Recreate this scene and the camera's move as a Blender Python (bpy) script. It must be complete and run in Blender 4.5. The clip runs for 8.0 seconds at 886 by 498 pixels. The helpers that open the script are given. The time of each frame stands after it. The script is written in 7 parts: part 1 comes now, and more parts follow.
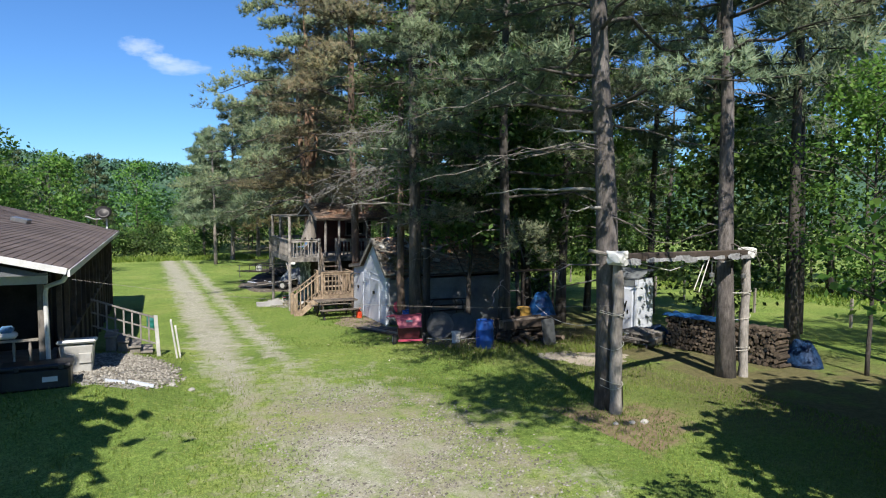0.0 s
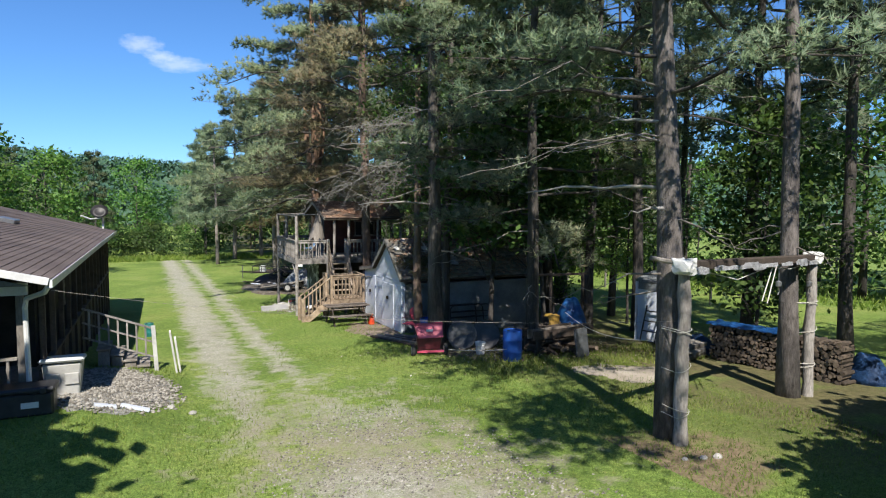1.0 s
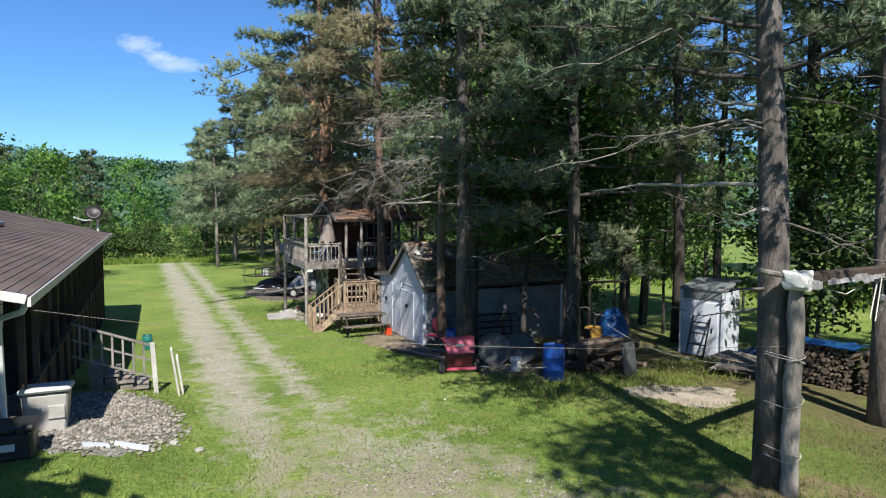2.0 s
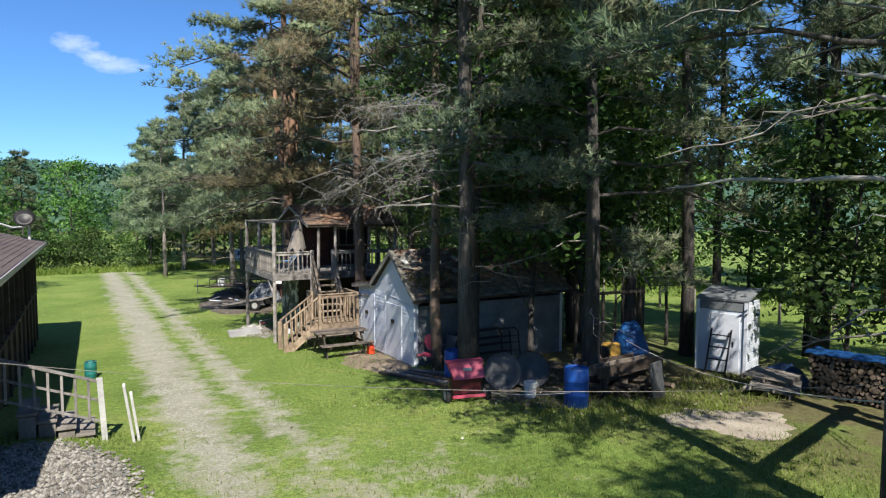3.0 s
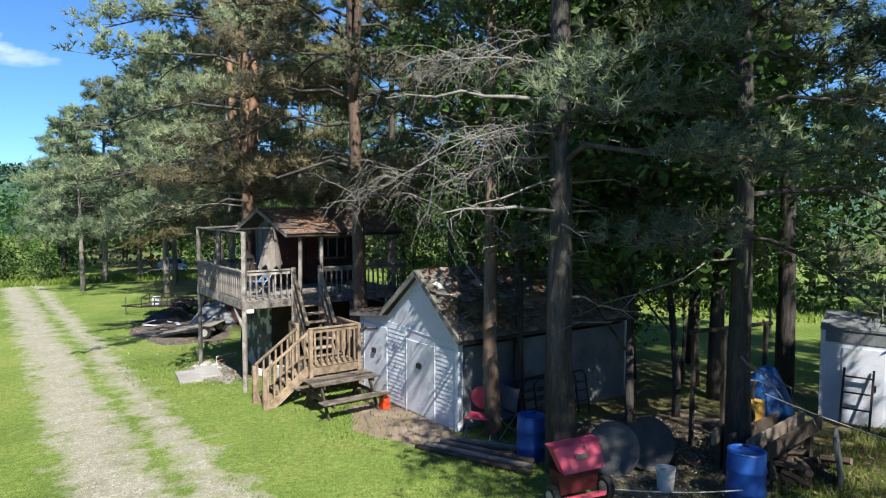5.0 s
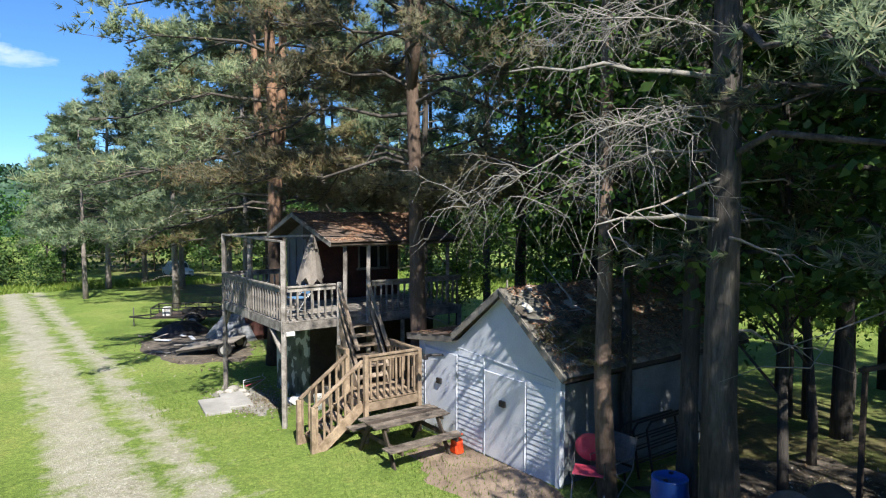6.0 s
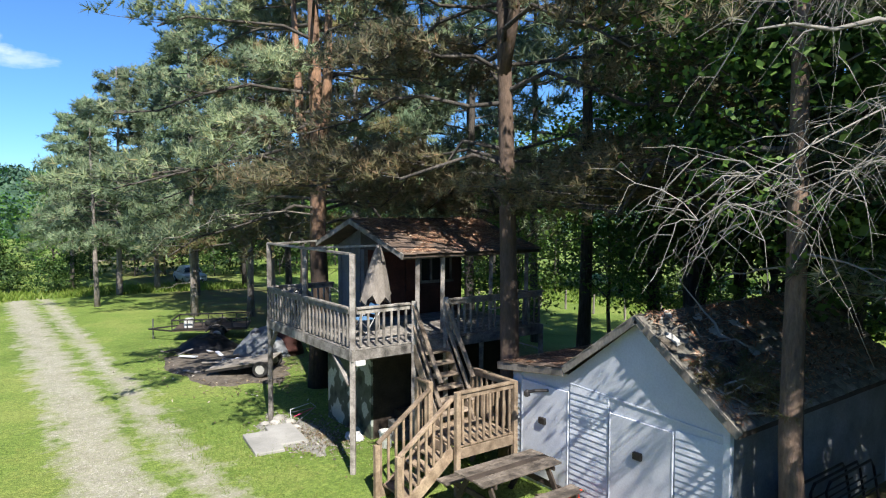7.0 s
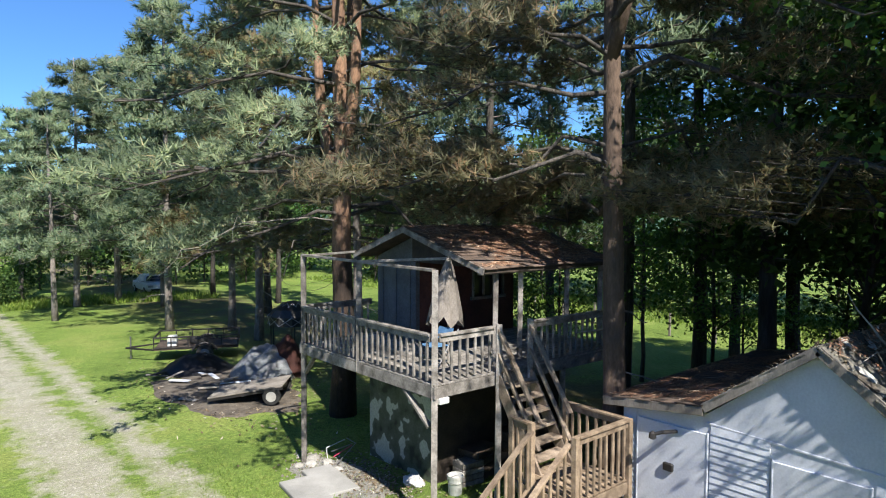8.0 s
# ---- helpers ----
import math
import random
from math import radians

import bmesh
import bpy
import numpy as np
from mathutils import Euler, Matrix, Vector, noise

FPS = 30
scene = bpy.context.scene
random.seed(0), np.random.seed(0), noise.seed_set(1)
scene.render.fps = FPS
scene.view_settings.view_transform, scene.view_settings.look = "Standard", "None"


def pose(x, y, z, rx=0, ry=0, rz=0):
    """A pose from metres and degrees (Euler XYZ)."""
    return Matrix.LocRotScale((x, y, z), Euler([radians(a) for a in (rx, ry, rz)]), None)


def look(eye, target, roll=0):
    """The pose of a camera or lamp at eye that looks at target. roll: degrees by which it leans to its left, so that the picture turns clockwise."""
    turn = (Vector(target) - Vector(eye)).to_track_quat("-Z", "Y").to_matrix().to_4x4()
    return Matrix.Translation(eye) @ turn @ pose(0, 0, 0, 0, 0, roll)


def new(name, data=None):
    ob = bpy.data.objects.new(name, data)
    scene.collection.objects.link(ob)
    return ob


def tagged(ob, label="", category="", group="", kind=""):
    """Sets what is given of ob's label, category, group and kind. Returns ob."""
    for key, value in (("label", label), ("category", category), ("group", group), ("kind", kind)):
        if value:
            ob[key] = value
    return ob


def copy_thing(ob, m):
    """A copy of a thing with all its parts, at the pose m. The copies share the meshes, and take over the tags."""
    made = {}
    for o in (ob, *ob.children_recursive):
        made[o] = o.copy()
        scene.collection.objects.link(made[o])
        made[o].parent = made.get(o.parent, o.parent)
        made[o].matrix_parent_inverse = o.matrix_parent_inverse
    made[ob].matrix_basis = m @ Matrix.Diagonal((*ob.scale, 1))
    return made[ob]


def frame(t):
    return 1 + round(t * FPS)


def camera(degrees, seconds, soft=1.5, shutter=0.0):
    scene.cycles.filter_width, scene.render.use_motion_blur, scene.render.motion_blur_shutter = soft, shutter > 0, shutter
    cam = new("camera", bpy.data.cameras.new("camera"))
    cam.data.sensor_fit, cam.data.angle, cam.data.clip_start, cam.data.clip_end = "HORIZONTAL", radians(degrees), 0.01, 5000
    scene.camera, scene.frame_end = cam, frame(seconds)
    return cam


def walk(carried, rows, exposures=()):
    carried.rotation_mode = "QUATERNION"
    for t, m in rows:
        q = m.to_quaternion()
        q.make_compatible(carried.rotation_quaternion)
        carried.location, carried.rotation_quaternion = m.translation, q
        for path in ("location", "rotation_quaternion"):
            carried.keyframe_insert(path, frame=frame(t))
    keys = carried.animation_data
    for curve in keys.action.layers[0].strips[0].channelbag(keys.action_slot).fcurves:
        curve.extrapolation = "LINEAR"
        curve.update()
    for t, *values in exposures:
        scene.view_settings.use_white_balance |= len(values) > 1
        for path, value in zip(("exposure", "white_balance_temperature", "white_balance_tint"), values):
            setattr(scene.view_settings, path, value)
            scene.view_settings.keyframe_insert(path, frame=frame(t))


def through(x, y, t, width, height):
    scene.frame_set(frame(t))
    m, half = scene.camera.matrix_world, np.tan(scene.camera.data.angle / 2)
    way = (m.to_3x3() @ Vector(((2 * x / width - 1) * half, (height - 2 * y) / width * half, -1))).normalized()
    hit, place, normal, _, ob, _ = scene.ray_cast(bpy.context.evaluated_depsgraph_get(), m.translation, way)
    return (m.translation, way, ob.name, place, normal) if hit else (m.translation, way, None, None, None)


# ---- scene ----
cam = camera(70.0, 8.0, 1.12)
PATH = [
    (0, (3.169, -1.109, 4.074), (4.003, 0.704, 3.941), 0.3),
    (0.5, (3.255, -0.215, 4.087), (4.087, 1.599, 3.951), 0.3),
    (1, (3.27, 0.673, 4.114), (4.101, 2.487, 3.974), 0.3),
    (1.5, (3.262, 1.628, 4.129), (4.091, 3.443, 3.988), 0.3),
    (2.8, (3.124, 4.805, 4.077), (4.054, 6.571, 3.951), 0.15),
    (3, (3.096, 5.342, 4.066), (4.073, 7.083, 3.942), 0.1),
    (3.5, (3.124, 6.773, 4.041), (4.218, 8.443, 3.92), 0.1),
    (4, (3.263, 8.259, 4.058), (4.402, 9.899, 3.939), 0.1),
    (4.2, (3.315, 8.83, 4.078), (4.461, 10.465, 3.958), 0.05),
    (5.3, (3.44, 11.975, 4.147), (4.604, 13.598, 4.031), 0.05),
    (5.5, (3.461, 12.591, 4.175), (4.625, 14.213, 4.06), 0.05),
    (6, (3.438, 14.029, 4.222), (4.605, 15.65, 4.108), 0.05),
    (6.5, (3.393, 15.429, 4.29), (4.559, 17.05, 4.178), 0.05),
    (7, (3.226, 16.876, 4.342), (4.39, 18.499, 4.231), 0.05),
    (7.5, (2.929, 18.364, 4.382), (4.132, 19.957, 4.276), 0.05),
    (8, (2.491, 19.877, 4.398), (3.776, 21.406, 4.301), 0.15),
]
walk(cam, [(t, look(eye, target, roll)) for t, eye, target, roll in PATH],
     [(0, 0.78), (1.5, 0.8), (4, 0.88), (5.5, 1.06), (7, 1.06), (8, 1.03)])

# ---- daylight ----
SUN_EL, SUN_TO = radians(47), Vector((-0.3, -0.955, 0)).normalized()
world = bpy.data.worlds.new("sky")
scene.world = world
world.use_nodes = True
wn = world.node_tree
wn.nodes.clear()
sky = wn.nodes.new("ShaderNodeTexSky")
sky.sky_type = "NISHITA"
sky.sun_disc = False
sky.sun_elevation = SUN_EL
sky.sun_rotation = math.atan2(SUN_TO.x, SUN_TO.y)
sky.air_density, sky.dust_density, sky.ozone_density = 1.0, 0.0, 5.0
bg = wn.nodes.new("ShaderNodeBackground")
bg.inputs[1].default_value = 0.074
wo = wn.nodes.new("ShaderNodeOutputWorld")
deep = wn.nodes.new("ShaderNodeMix")
deep.data_type, deep.blend_type = "RGBA", "MULTIPLY"
deep.inputs[0].default_value, deep.inputs[7].default_value = 1.0, (0.57, 0.87, 1.2, 1)
wn.links.new(sky.outputs[0], deep.inputs[6])
wn.links.new(deep.outputs[2], bg.inputs[0])
wn.links.new(bg.outputs[0], wo.inputs[0])
sun = new("sun", bpy.data.lights.new("sun", "SUN"))
sun.data.energy, sun.data.angle, sun.data.color = 5.0, radians(0.53), (1.0, 0.95, 0.86)
sun_dir = Vector((SUN_TO.x * math.cos(SUN_EL), SUN_TO.y * math.cos(SUN_EL), math.sin(SUN_EL)))
sun.matrix_world = look(sun_dir * 60, (0, 0, 0))


# ---- materials ----
def node(nt, kind, **inputs):
    n = nt.nodes.new(kind)
    for k, v in inputs.items():
        n.inputs[k.replace("_", " ")].default_value = v
    return n


def coords(nt, scale=(1, 1, 1)):
    tc = node(nt, "ShaderNodeTexCoord")
    mp = node(nt, "ShaderNodeMapping")
    mp.inputs["Scale"].default_value = scale
    nt.links.new(tc.outputs["Object"], mp.inputs[0])
    return mp.outputs[0]


def noise_tex(nt, co, scale, detail=4.0, rough=0.6):
    n = node(nt, "ShaderNodeTexNoise", Scale=scale, Detail=detail, Roughness=rough)
    nt.links.new(co, n.inputs["Vector"])
    return n.outputs["Fac"]


def ramp(nt, fac, stops):
    r = nt.nodes.new("ShaderNodeValToRGB")
    e = r.color_ramp.elements
    while len(e) < len(stops):
        e.new(0.5)
    for el, (p, c) in zip(e, stops):
        el.position, el.color = p, (*c, 1)
    nt.links.new(fac, r.inputs[0])
    return r.outputs[0]


def mixc(nt, fac, a, b, how="MIX"):
    m = nt.nodes.new("ShaderNodeMix")
    m.data_type, m.blend_type = "RGBA", how
    if isinstance(fac, float):
        m.inputs[0].default_value = fac
    else:
        nt.links.new(fac, m.inputs[0])
    for sock, v in ((m.inputs[6], a), (m.inputs[7], b)):
        if isinstance(v, tuple):
            sock.default_value = (*v, 1)
        else:
            nt.links.new(v, sock)
    return m.outputs[2]


def calc(nt, op, a, b=0.0, c=0.0):
    m = nt.nodes.new("ShaderNodeMath")
    m.operation = op
    for sock, v in zip(m.inputs, (a, b, c)):
        if isinstance(v, (int, float)):
            sock.default_value = v
        else:
            nt.links.new(v, sock)
    return m.outputs[0]


def fresh(name):
    m = bpy.data.materials.new(name)
    m.use_nodes = True
    nt = m.node_tree
    nt.nodes.clear()
    out = nt.nodes.new("ShaderNodeOutputMaterial")
    p = nt.nodes.new("ShaderNodeBsdfPrincipled")
    nt.links.new(p.outputs[0], out.inputs[0])
    return m, nt, p, out


def bumped(nt, p, h, strength, dist):
    b = node(nt, "ShaderNodeBump", Strength=strength, Distance=dist)
    nt.links.new(h, b.inputs["Height"])
    nt.links.new(b.outputs[0], p.inputs["Normal"])


def mat(name, c1, c2, scale=3.0, fine=40.0, rough=0.8, bump=0.3, dist=0.01, stretch=(1, 1, 1), metal=0.0, vary=0.25, grain=0.5):
    """Two colours in large patches, darkened by a fine grain, each object a little different."""
    m, nt, p, _ = fresh(name)
    co = coords(nt, stretch)
    big, small = noise_tex(nt, co, scale, 5), noise_tex(nt, co, fine, 6, 0.7)
    col = ramp(nt, big, [(0.32, c1), (0.68, c2)])
    g = ramp(nt, small, [(0.25, (1 - grain,) * 3), (0.75, (1 + grain * 0.3,) * 3)])
    col = mixc(nt, 1.0, col, g, "MULTIPLY")
    if vary:
        info = node(nt, "ShaderNodeObjectInfo")
        v = calc(nt, "MULTIPLY_ADD", info.outputs["Random"], vary * 2, 1 - vary)
        hsv = node(nt, "ShaderNodeHueSaturation")
        nt.links.new(v, hsv.inputs["Value"])
        nt.links.new(col, hsv.inputs["Color"])
        col = hsv.outputs[0]
    nt.links.new(col, p.inputs["Base Color"])
    p.inputs["Roughness"].default_value = rough
    p.inputs["Metallic"].default_value = metal
    bumped(nt, p, small, bump, dist)
    return m


def leafy(name, stops, through=0.35, rough=0.6, tint=0.2):
    """Leaves or needles: every one has its own shade, and lets some light through."""
    m, nt, p, out = fresh(name)
    geo = node(nt, "ShaderNodeNewGeometry")
    col = ramp(nt, geo.outputs["Random Per Island"], stops)
    co = coords(nt)
    patch = ramp(nt, noise_tex(nt, co, 0.45, 3), [(0.3, (0.72, 0.75, 0.72)), (0.7, (1.2, 1.15, 1.0))])
    col = mixc(nt, 1.0, col, patch, "MULTIPLY")
    info = node(nt, "ShaderNodeObjectInfo")
    hsv = node(nt, "ShaderNodeHueSaturation")
    nt.links.new(calc(nt, "MULTIPLY_ADD", info.outputs["Random"], tint * 2, 1 - tint), hsv.inputs["Value"])
    nt.links.new(calc(nt, "MULTIPLY_ADD", info.outputs["Random"], 0.03, 0.485), hsv.inputs["Hue"])
    nt.links.new(col, hsv.inputs["Color"])
    nt.links.new(hsv.outputs[0], p.inputs["Base Color"])
    p.inputs["Roughness"].default_value = rough
    tr = node(nt, "ShaderNodeBsdfTranslucent")
    nt.links.new(hsv.outputs[0], tr.inputs[0])
    mx = node(nt, "ShaderNodeMixShader")
    mx.inputs[0].default_value = through
    nt.links.new(p.outputs[0], mx.inputs[1])
    nt.links.new(tr.outputs[0], mx.inputs[2])
    nt.links.new(mx.outputs[0], out.inputs[0])
    return m


def lawn_colour(nt, co):
    """Mown grass in several scales: fine blades, clumps, wide patches, dry spots."""
    fine = noise_tex(nt, co, 38.0, 6, 0.75)
    clump = noise_tex(nt, co, 3.2, 5, 0.65)
    wide = noise_tex(nt, co, 0.28, 4, 0.6)
    col = ramp(nt, wide, [(0.3, (0.1, 0.152, 0.04)), (0.5, (0.147, 0.212, 0.058)), (0.72, (0.215, 0.25, 0.088))])
    dry = ramp(nt, clump, [(0.52, (0, 0, 0)), (0.8, (1, 1, 1))])
    col = mixc(nt, calc(nt, "MULTIPLY", dry, 0.45), col, (0.24, 0.23, 0.085))
    col = mixc(nt, 1.0, col, ramp(nt, fine, [(0.3, (0.28, 0.31, 0.26)), (0.66, (1.66, 1.64, 1.45))]), "MULTIPLY")
    tuft = noise_tex(nt, co, 10.0, 4, 0.6)
    col = mixc(nt, 1.0, col, ramp(nt, tuft, [(0.3, (0.6, 0.66, 0.58)), (0.7, (1.26, 1.22, 1.14))]), "MULTIPLY")
    return col, fine, clump


M = {}
# lawn, with a floor of needles and litter under the trees
m, nt, p, _ = fresh("lawn")
co = coords(nt)
lawn, fine, clump = lawn_colour(nt, co)
sep = node(nt, "ShaderNodeSeparateXYZ")
nt.links.new(co, sep.inputs[0])
under = calc(nt, "MULTIPLY", calc(nt, "SMOOTH_MIN", calc(nt, "MULTIPLY", calc(nt, "SUBTRACT", sep.outputs[0], 11.0), 0.25), 1.0, 0.3), calc(nt, "SMOOTH_MIN", calc(nt, "MULTIPLY", calc(nt, "SUBTRACT", 23.0, sep.outputs[0]), 0.3), 1.0, 0.3))
under = calc(nt, "MULTIPLY", calc(nt, "MAXIMUM", under, 0.0), ramp(nt, noise_tex(nt, co, 0.55, 5), [(0.27, (0, 0, 0)), (0.5, (1, 1, 1))]))
litter = ramp(nt, noise_tex(nt, co, 9.0, 6), [(0.3, (0.06, 0.045, 0.028)), (0.7, (0.16, 0.12, 0.075))])
col = mixc(nt, calc(nt, "MULTIPLY", under, 0.8), lawn, litter)
# trodden earth round the hoist poles and the wash house path
earth = calc(nt, "ADD", calc(nt, "POWER", calc(nt, "DIVIDE", calc(nt, "SUBTRACT", sep.outputs[0], 10.8), 2.1), 2.0), calc(nt, "POWER", calc(nt, "DIVIDE", calc(nt, "SUBTRACT", sep.outputs[1], 8.1), 1.7), 2.0))
earth = calc(nt, "ADD", calc(nt, "SUBTRACT", 1.15, earth), calc(nt, "MULTIPLY", calc(nt, "SUBTRACT", noise_tex(nt, co, 1.4, 5), 0.5), 2.2))
soil = ramp(nt, noise_tex(nt, co, 12.0, 6), [(0.3, (0.13, 0.095, 0.06)), (0.7, (0.27, 0.205, 0.135))])
col = mixc(nt, ramp(nt, earth, [(0.35, (0, 0, 0)), (0.8, (0.95, 0.95, 0.95))]), col, soil)
nt.links.new(col, p.inputs["Base Color"])
p.inputs["Roughness"].default_value = 0.9
p.inputs["Specular IOR Level"].default_value = 0.15
bumped(nt, p, fine, 0.8, 0.03)
M["lawn"] = m

# gravel drive: two worn tracks, grass between them, a wide bare place where it opens out
m, nt, p, _ = fresh("drive")
co = coords(nt)
lawn, fine, clump = lawn_colour(nt, co)
sep = node(nt, "ShaderNodeSeparateXYZ")
nt.links.new(co, sep.inputs[0])
X, Y = sep.outputs[0], sep.outputs[1]
wob = calc(nt, "MULTIPLY", calc(nt, "SUBTRACT", noise_tex(nt, co, 0.5, 4), 0.5), 0.8)
bend = calc(nt, "MULTIPLY", calc(nt, "MAXIMUM", calc(nt, "SUBTRACT", Y, 38.0), 0.0), -0.012)
xx = calc(nt, "SUBTRACT", calc(nt, "ADD", X, wob), bend)
tracks = calc(nt, "MAXIMUM", calc(nt, "SUBTRACT", 0.86, calc(nt, "ABSOLUTE", calc(nt, "SUBTRACT", xx, 4.95))), calc(nt, "SUBTRACT", 0.56, calc(nt, "ABSOLUTE", calc(nt, "SUBTRACT", xx, 6.4))))
fade = calc(nt, "MULTIPLY", calc(nt, "SUBTRACT", 20.0, Y), 0.05)
tracks = calc(nt, "SUBTRACT", tracks, calc(nt, "MINIMUM", calc(nt, "MAXIMUM", fade, 0.0), 0.5))
ell = calc(nt, "SQRT", calc(nt, "ADD", calc(nt, "POWER", calc(nt, "DIVIDE", calc(nt, "SUBTRACT", X, 6.6), 2.7), 2.0), calc(nt, "POWER", calc(nt, "DIVIDE", calc(nt, "SUBTRACT", Y, 9.0), 7.0), 2.0)))
bare = calc(nt, "MAXIMUM", tracks, calc(nt, "MULTIPLY", calc(nt, "SUBTRACT", 1.0, ell), 0.62))
bare = calc(nt, "ADD", bare, calc(nt, "MULTIPLY", calc(nt, "SUBTRACT", noise_tex(nt, co, 1.7, 8, 0.72), 0.5), 2.5))
mask = ramp(nt, bare, [(0.0, (0.0, 0.0, 0.0)), (0.22, (0.5, 0.5, 0.5)), (0.55, (1, 1, 1))])
stone = node(nt, "ShaderNodeTexVoronoi", Scale=34.0)
nt.links.new(co, stone.inputs["Vector"])
peb = ramp(nt, stone.outputs["Color"], [(0.1, (0.18, 0.165, 0.145)), (0.55, (0.4, 0.38, 0.34)), (0.95, (0.62, 0.59, 0.54))])
dirt = ramp(nt, noise_tex(nt, co, 1.6, 6), [(0.3, (0.22, 0.202, 0.17)), (0.7, (0.41, 0.387, 0.34))])
grav = mixc(nt, ramp(nt, noise_tex(nt, co, 7.0, 5), [(0.35, (0, 0, 0)), (0.65, (1, 1, 1))]), dirt, peb)
speck = ramp(nt, noise_tex(nt, co, 16.0, 5, 0.7), [(0.36, (0.55, 0.55, 0.55)), (0.52, (1, 1, 1))])
mud = ramp(nt, noise_tex(nt, co, 0.42, 3), [(0.38, (0, 0, 0)), (0.53, (1, 1, 1))])
mud = calc(nt, "MULTIPLY", mud, calc(nt, "MINIMUM", calc(nt, "MAXIMUM", calc(nt, "MULTIPLY", calc(nt, "SUBTRACT", 17.0, Y), 0.16), 0.12), 0.8))
grav = mixc(nt, mud, grav, ramp(nt, noise_tex(nt, co, 20.0, 5, 0.7), [(0.3, (0.15, 0.125, 0.09)), (0.7, (0.34, 0.3, 0.235))]))
thin = mixc(nt, 0.35, lawn, (0.3, 0.3, 0.12))
nt.links.new(mixc(nt, calc(nt, "MULTIPLY", calc(nt, "MULTIPLY", mask, speck), 0.88), mixc(nt, mask, lawn, thin), grav), p.inputs["Base Color"])
p.inputs["Roughness"].default_value = 0.92
p.inputs["Specular IOR Level"].default_value = 0.15
bumped(nt, p, calc(nt, "ADD", fine, stone.outputs["Distance"]), 0.7, 0.025)
M["drive"] = m

M["bark"] = mat("bark", (0.034, 0.03, 0.027), (0.14, 0.122, 0.108), 3.2, 22, 0.95, 1.0, 0.05, (1, 1, 0.16), grain=0.8)
M["red_bark"] = mat("red_bark", (0.1, 0.075, 0.062), (0.27, 0.18, 0.13), 1.6, 24, 0.95, 0.9, 0.03, (1, 1, 0.3), grain=0.6)
M["grey_bark"] = mat("grey_bark", (0.085, 0.072, 0.066), (0.27, 0.238, 0.222), 3.5, 17, 0.95, 1.0, 0.05, (1, 1, 0.3), grain=0.75)
M["pale_bark"] = mat("pale_bark", (0.15, 0.128, 0.115), (0.38, 0.335, 0.31), 2.6, 17, 0.95, 1.0, 0.05, (1, 1, 0.3), grain=0.7)
M["orange_bark"] = mat("orange_bark", (0.13, 0.085, 0.065), (0.4, 0.23, 0.14), 1.3, 20, 0.95, 0.9, 0.04, (1, 1, 0.3), grain=0.65)
nt = M["orange_bark"].node_tree
bs = nt.nodes["Principled BSDF"]
warm = bs.inputs["Base Color"].links[0].from_socket
sep = node(nt, "ShaderNodeSeparateXYZ")
nt.links.new(coords(nt), sep.inputs[0])
# trunk darkened low down: greyer bark, plus painted shade from beneath the deck
old = ramp(nt, calc(nt, "ADD", calc(nt, "MULTIPLY", sep.outputs[2], 0.1), calc(nt, "MULTIPLY", noise_tex(nt, coords(nt), 1.5, 4), 0.2)), [(0.45, (0.2, 0.22, 0.25)), (0.65, (1, 1, 1))])
nt.links.new(mixc(nt, 1.0, warm, old, "MULTIPLY"), bs.inputs["Base Color"])
M["litter"] = mat("litter", (0.05, 0.04, 0.03), (0.19, 0.16, 0.13), 3.0, 22, 0.95, 0.9, 0.03, vary=0, grain=0.65)
# near-black that stands in for the shade under the eave and porch roof
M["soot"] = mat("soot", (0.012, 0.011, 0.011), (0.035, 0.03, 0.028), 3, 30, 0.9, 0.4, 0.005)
M["twig"] = mat("twig", (0.21, 0.196, 0.175), (0.385, 0.364, 0.336), 3, 30, 0.9, 0.5, 0.01)
# grey of the shed roof; on the garage side wall it replaces shade
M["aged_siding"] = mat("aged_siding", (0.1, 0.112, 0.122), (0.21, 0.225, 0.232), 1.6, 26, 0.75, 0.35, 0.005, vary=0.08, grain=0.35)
M["table_wood"] = mat("table_wood", (0.0595, 0.0467, 0.0365), (0.255, 0.212, 0.174), 4, 30, 0.85, 0.5, 0.006, vary=0.2)
M["post_wood"] = mat("post_wood", (0.19, 0.172, 0.155), (0.39, 0.36, 0.33), 3.0, 24, 0.9, 0.8, 0.02, (1, 1, 0.25), grain=0.55)
M["dead_wood"] = mat("dead_wood", (0.15, 0.13, 0.11), (0.33, 0.3, 0.27), 3, 30, 0.9, 0.5, 0.01)
M["grey_wood"] = mat("grey_wood", (0.17, 0.149, 0.128), (0.306, 0.276, 0.242), 2.5, 34, 0.88, 0.5, 0.006, (1, 1, 0.4))
M["deck_wood"] = mat("deck_wood", (0.105, 0.092, 0.08), (0.4, 0.37, 0.34), 4.0, 30, 0.88, 0.5, 0.006)
M["new_wood"] = mat("new_wood", (0.14, 0.096, 0.062), (0.375, 0.285, 0.2), 4.0, 30, 0.85, 0.5, 0.006, grain=0.4)
M["stair_wood"] = mat("stair_wood", (0.15, 0.11, 0.08), (0.44, 0.35, 0.27), 4.0, 30, 0.88, 0.5, 0.006, grain=0.4)
M["dark_wood"] = mat("dark_wood", (0.035, 0.026, 0.02), (0.085, 0.062, 0.048), 3, 30, 0.85, 0.5, 0.006)
M["wine_paint"] = mat("wine_paint", (0.06, 0.022, 0.018), (0.12, 0.045, 0.035), 3, 30, 0.8, 0.4, 0.005)
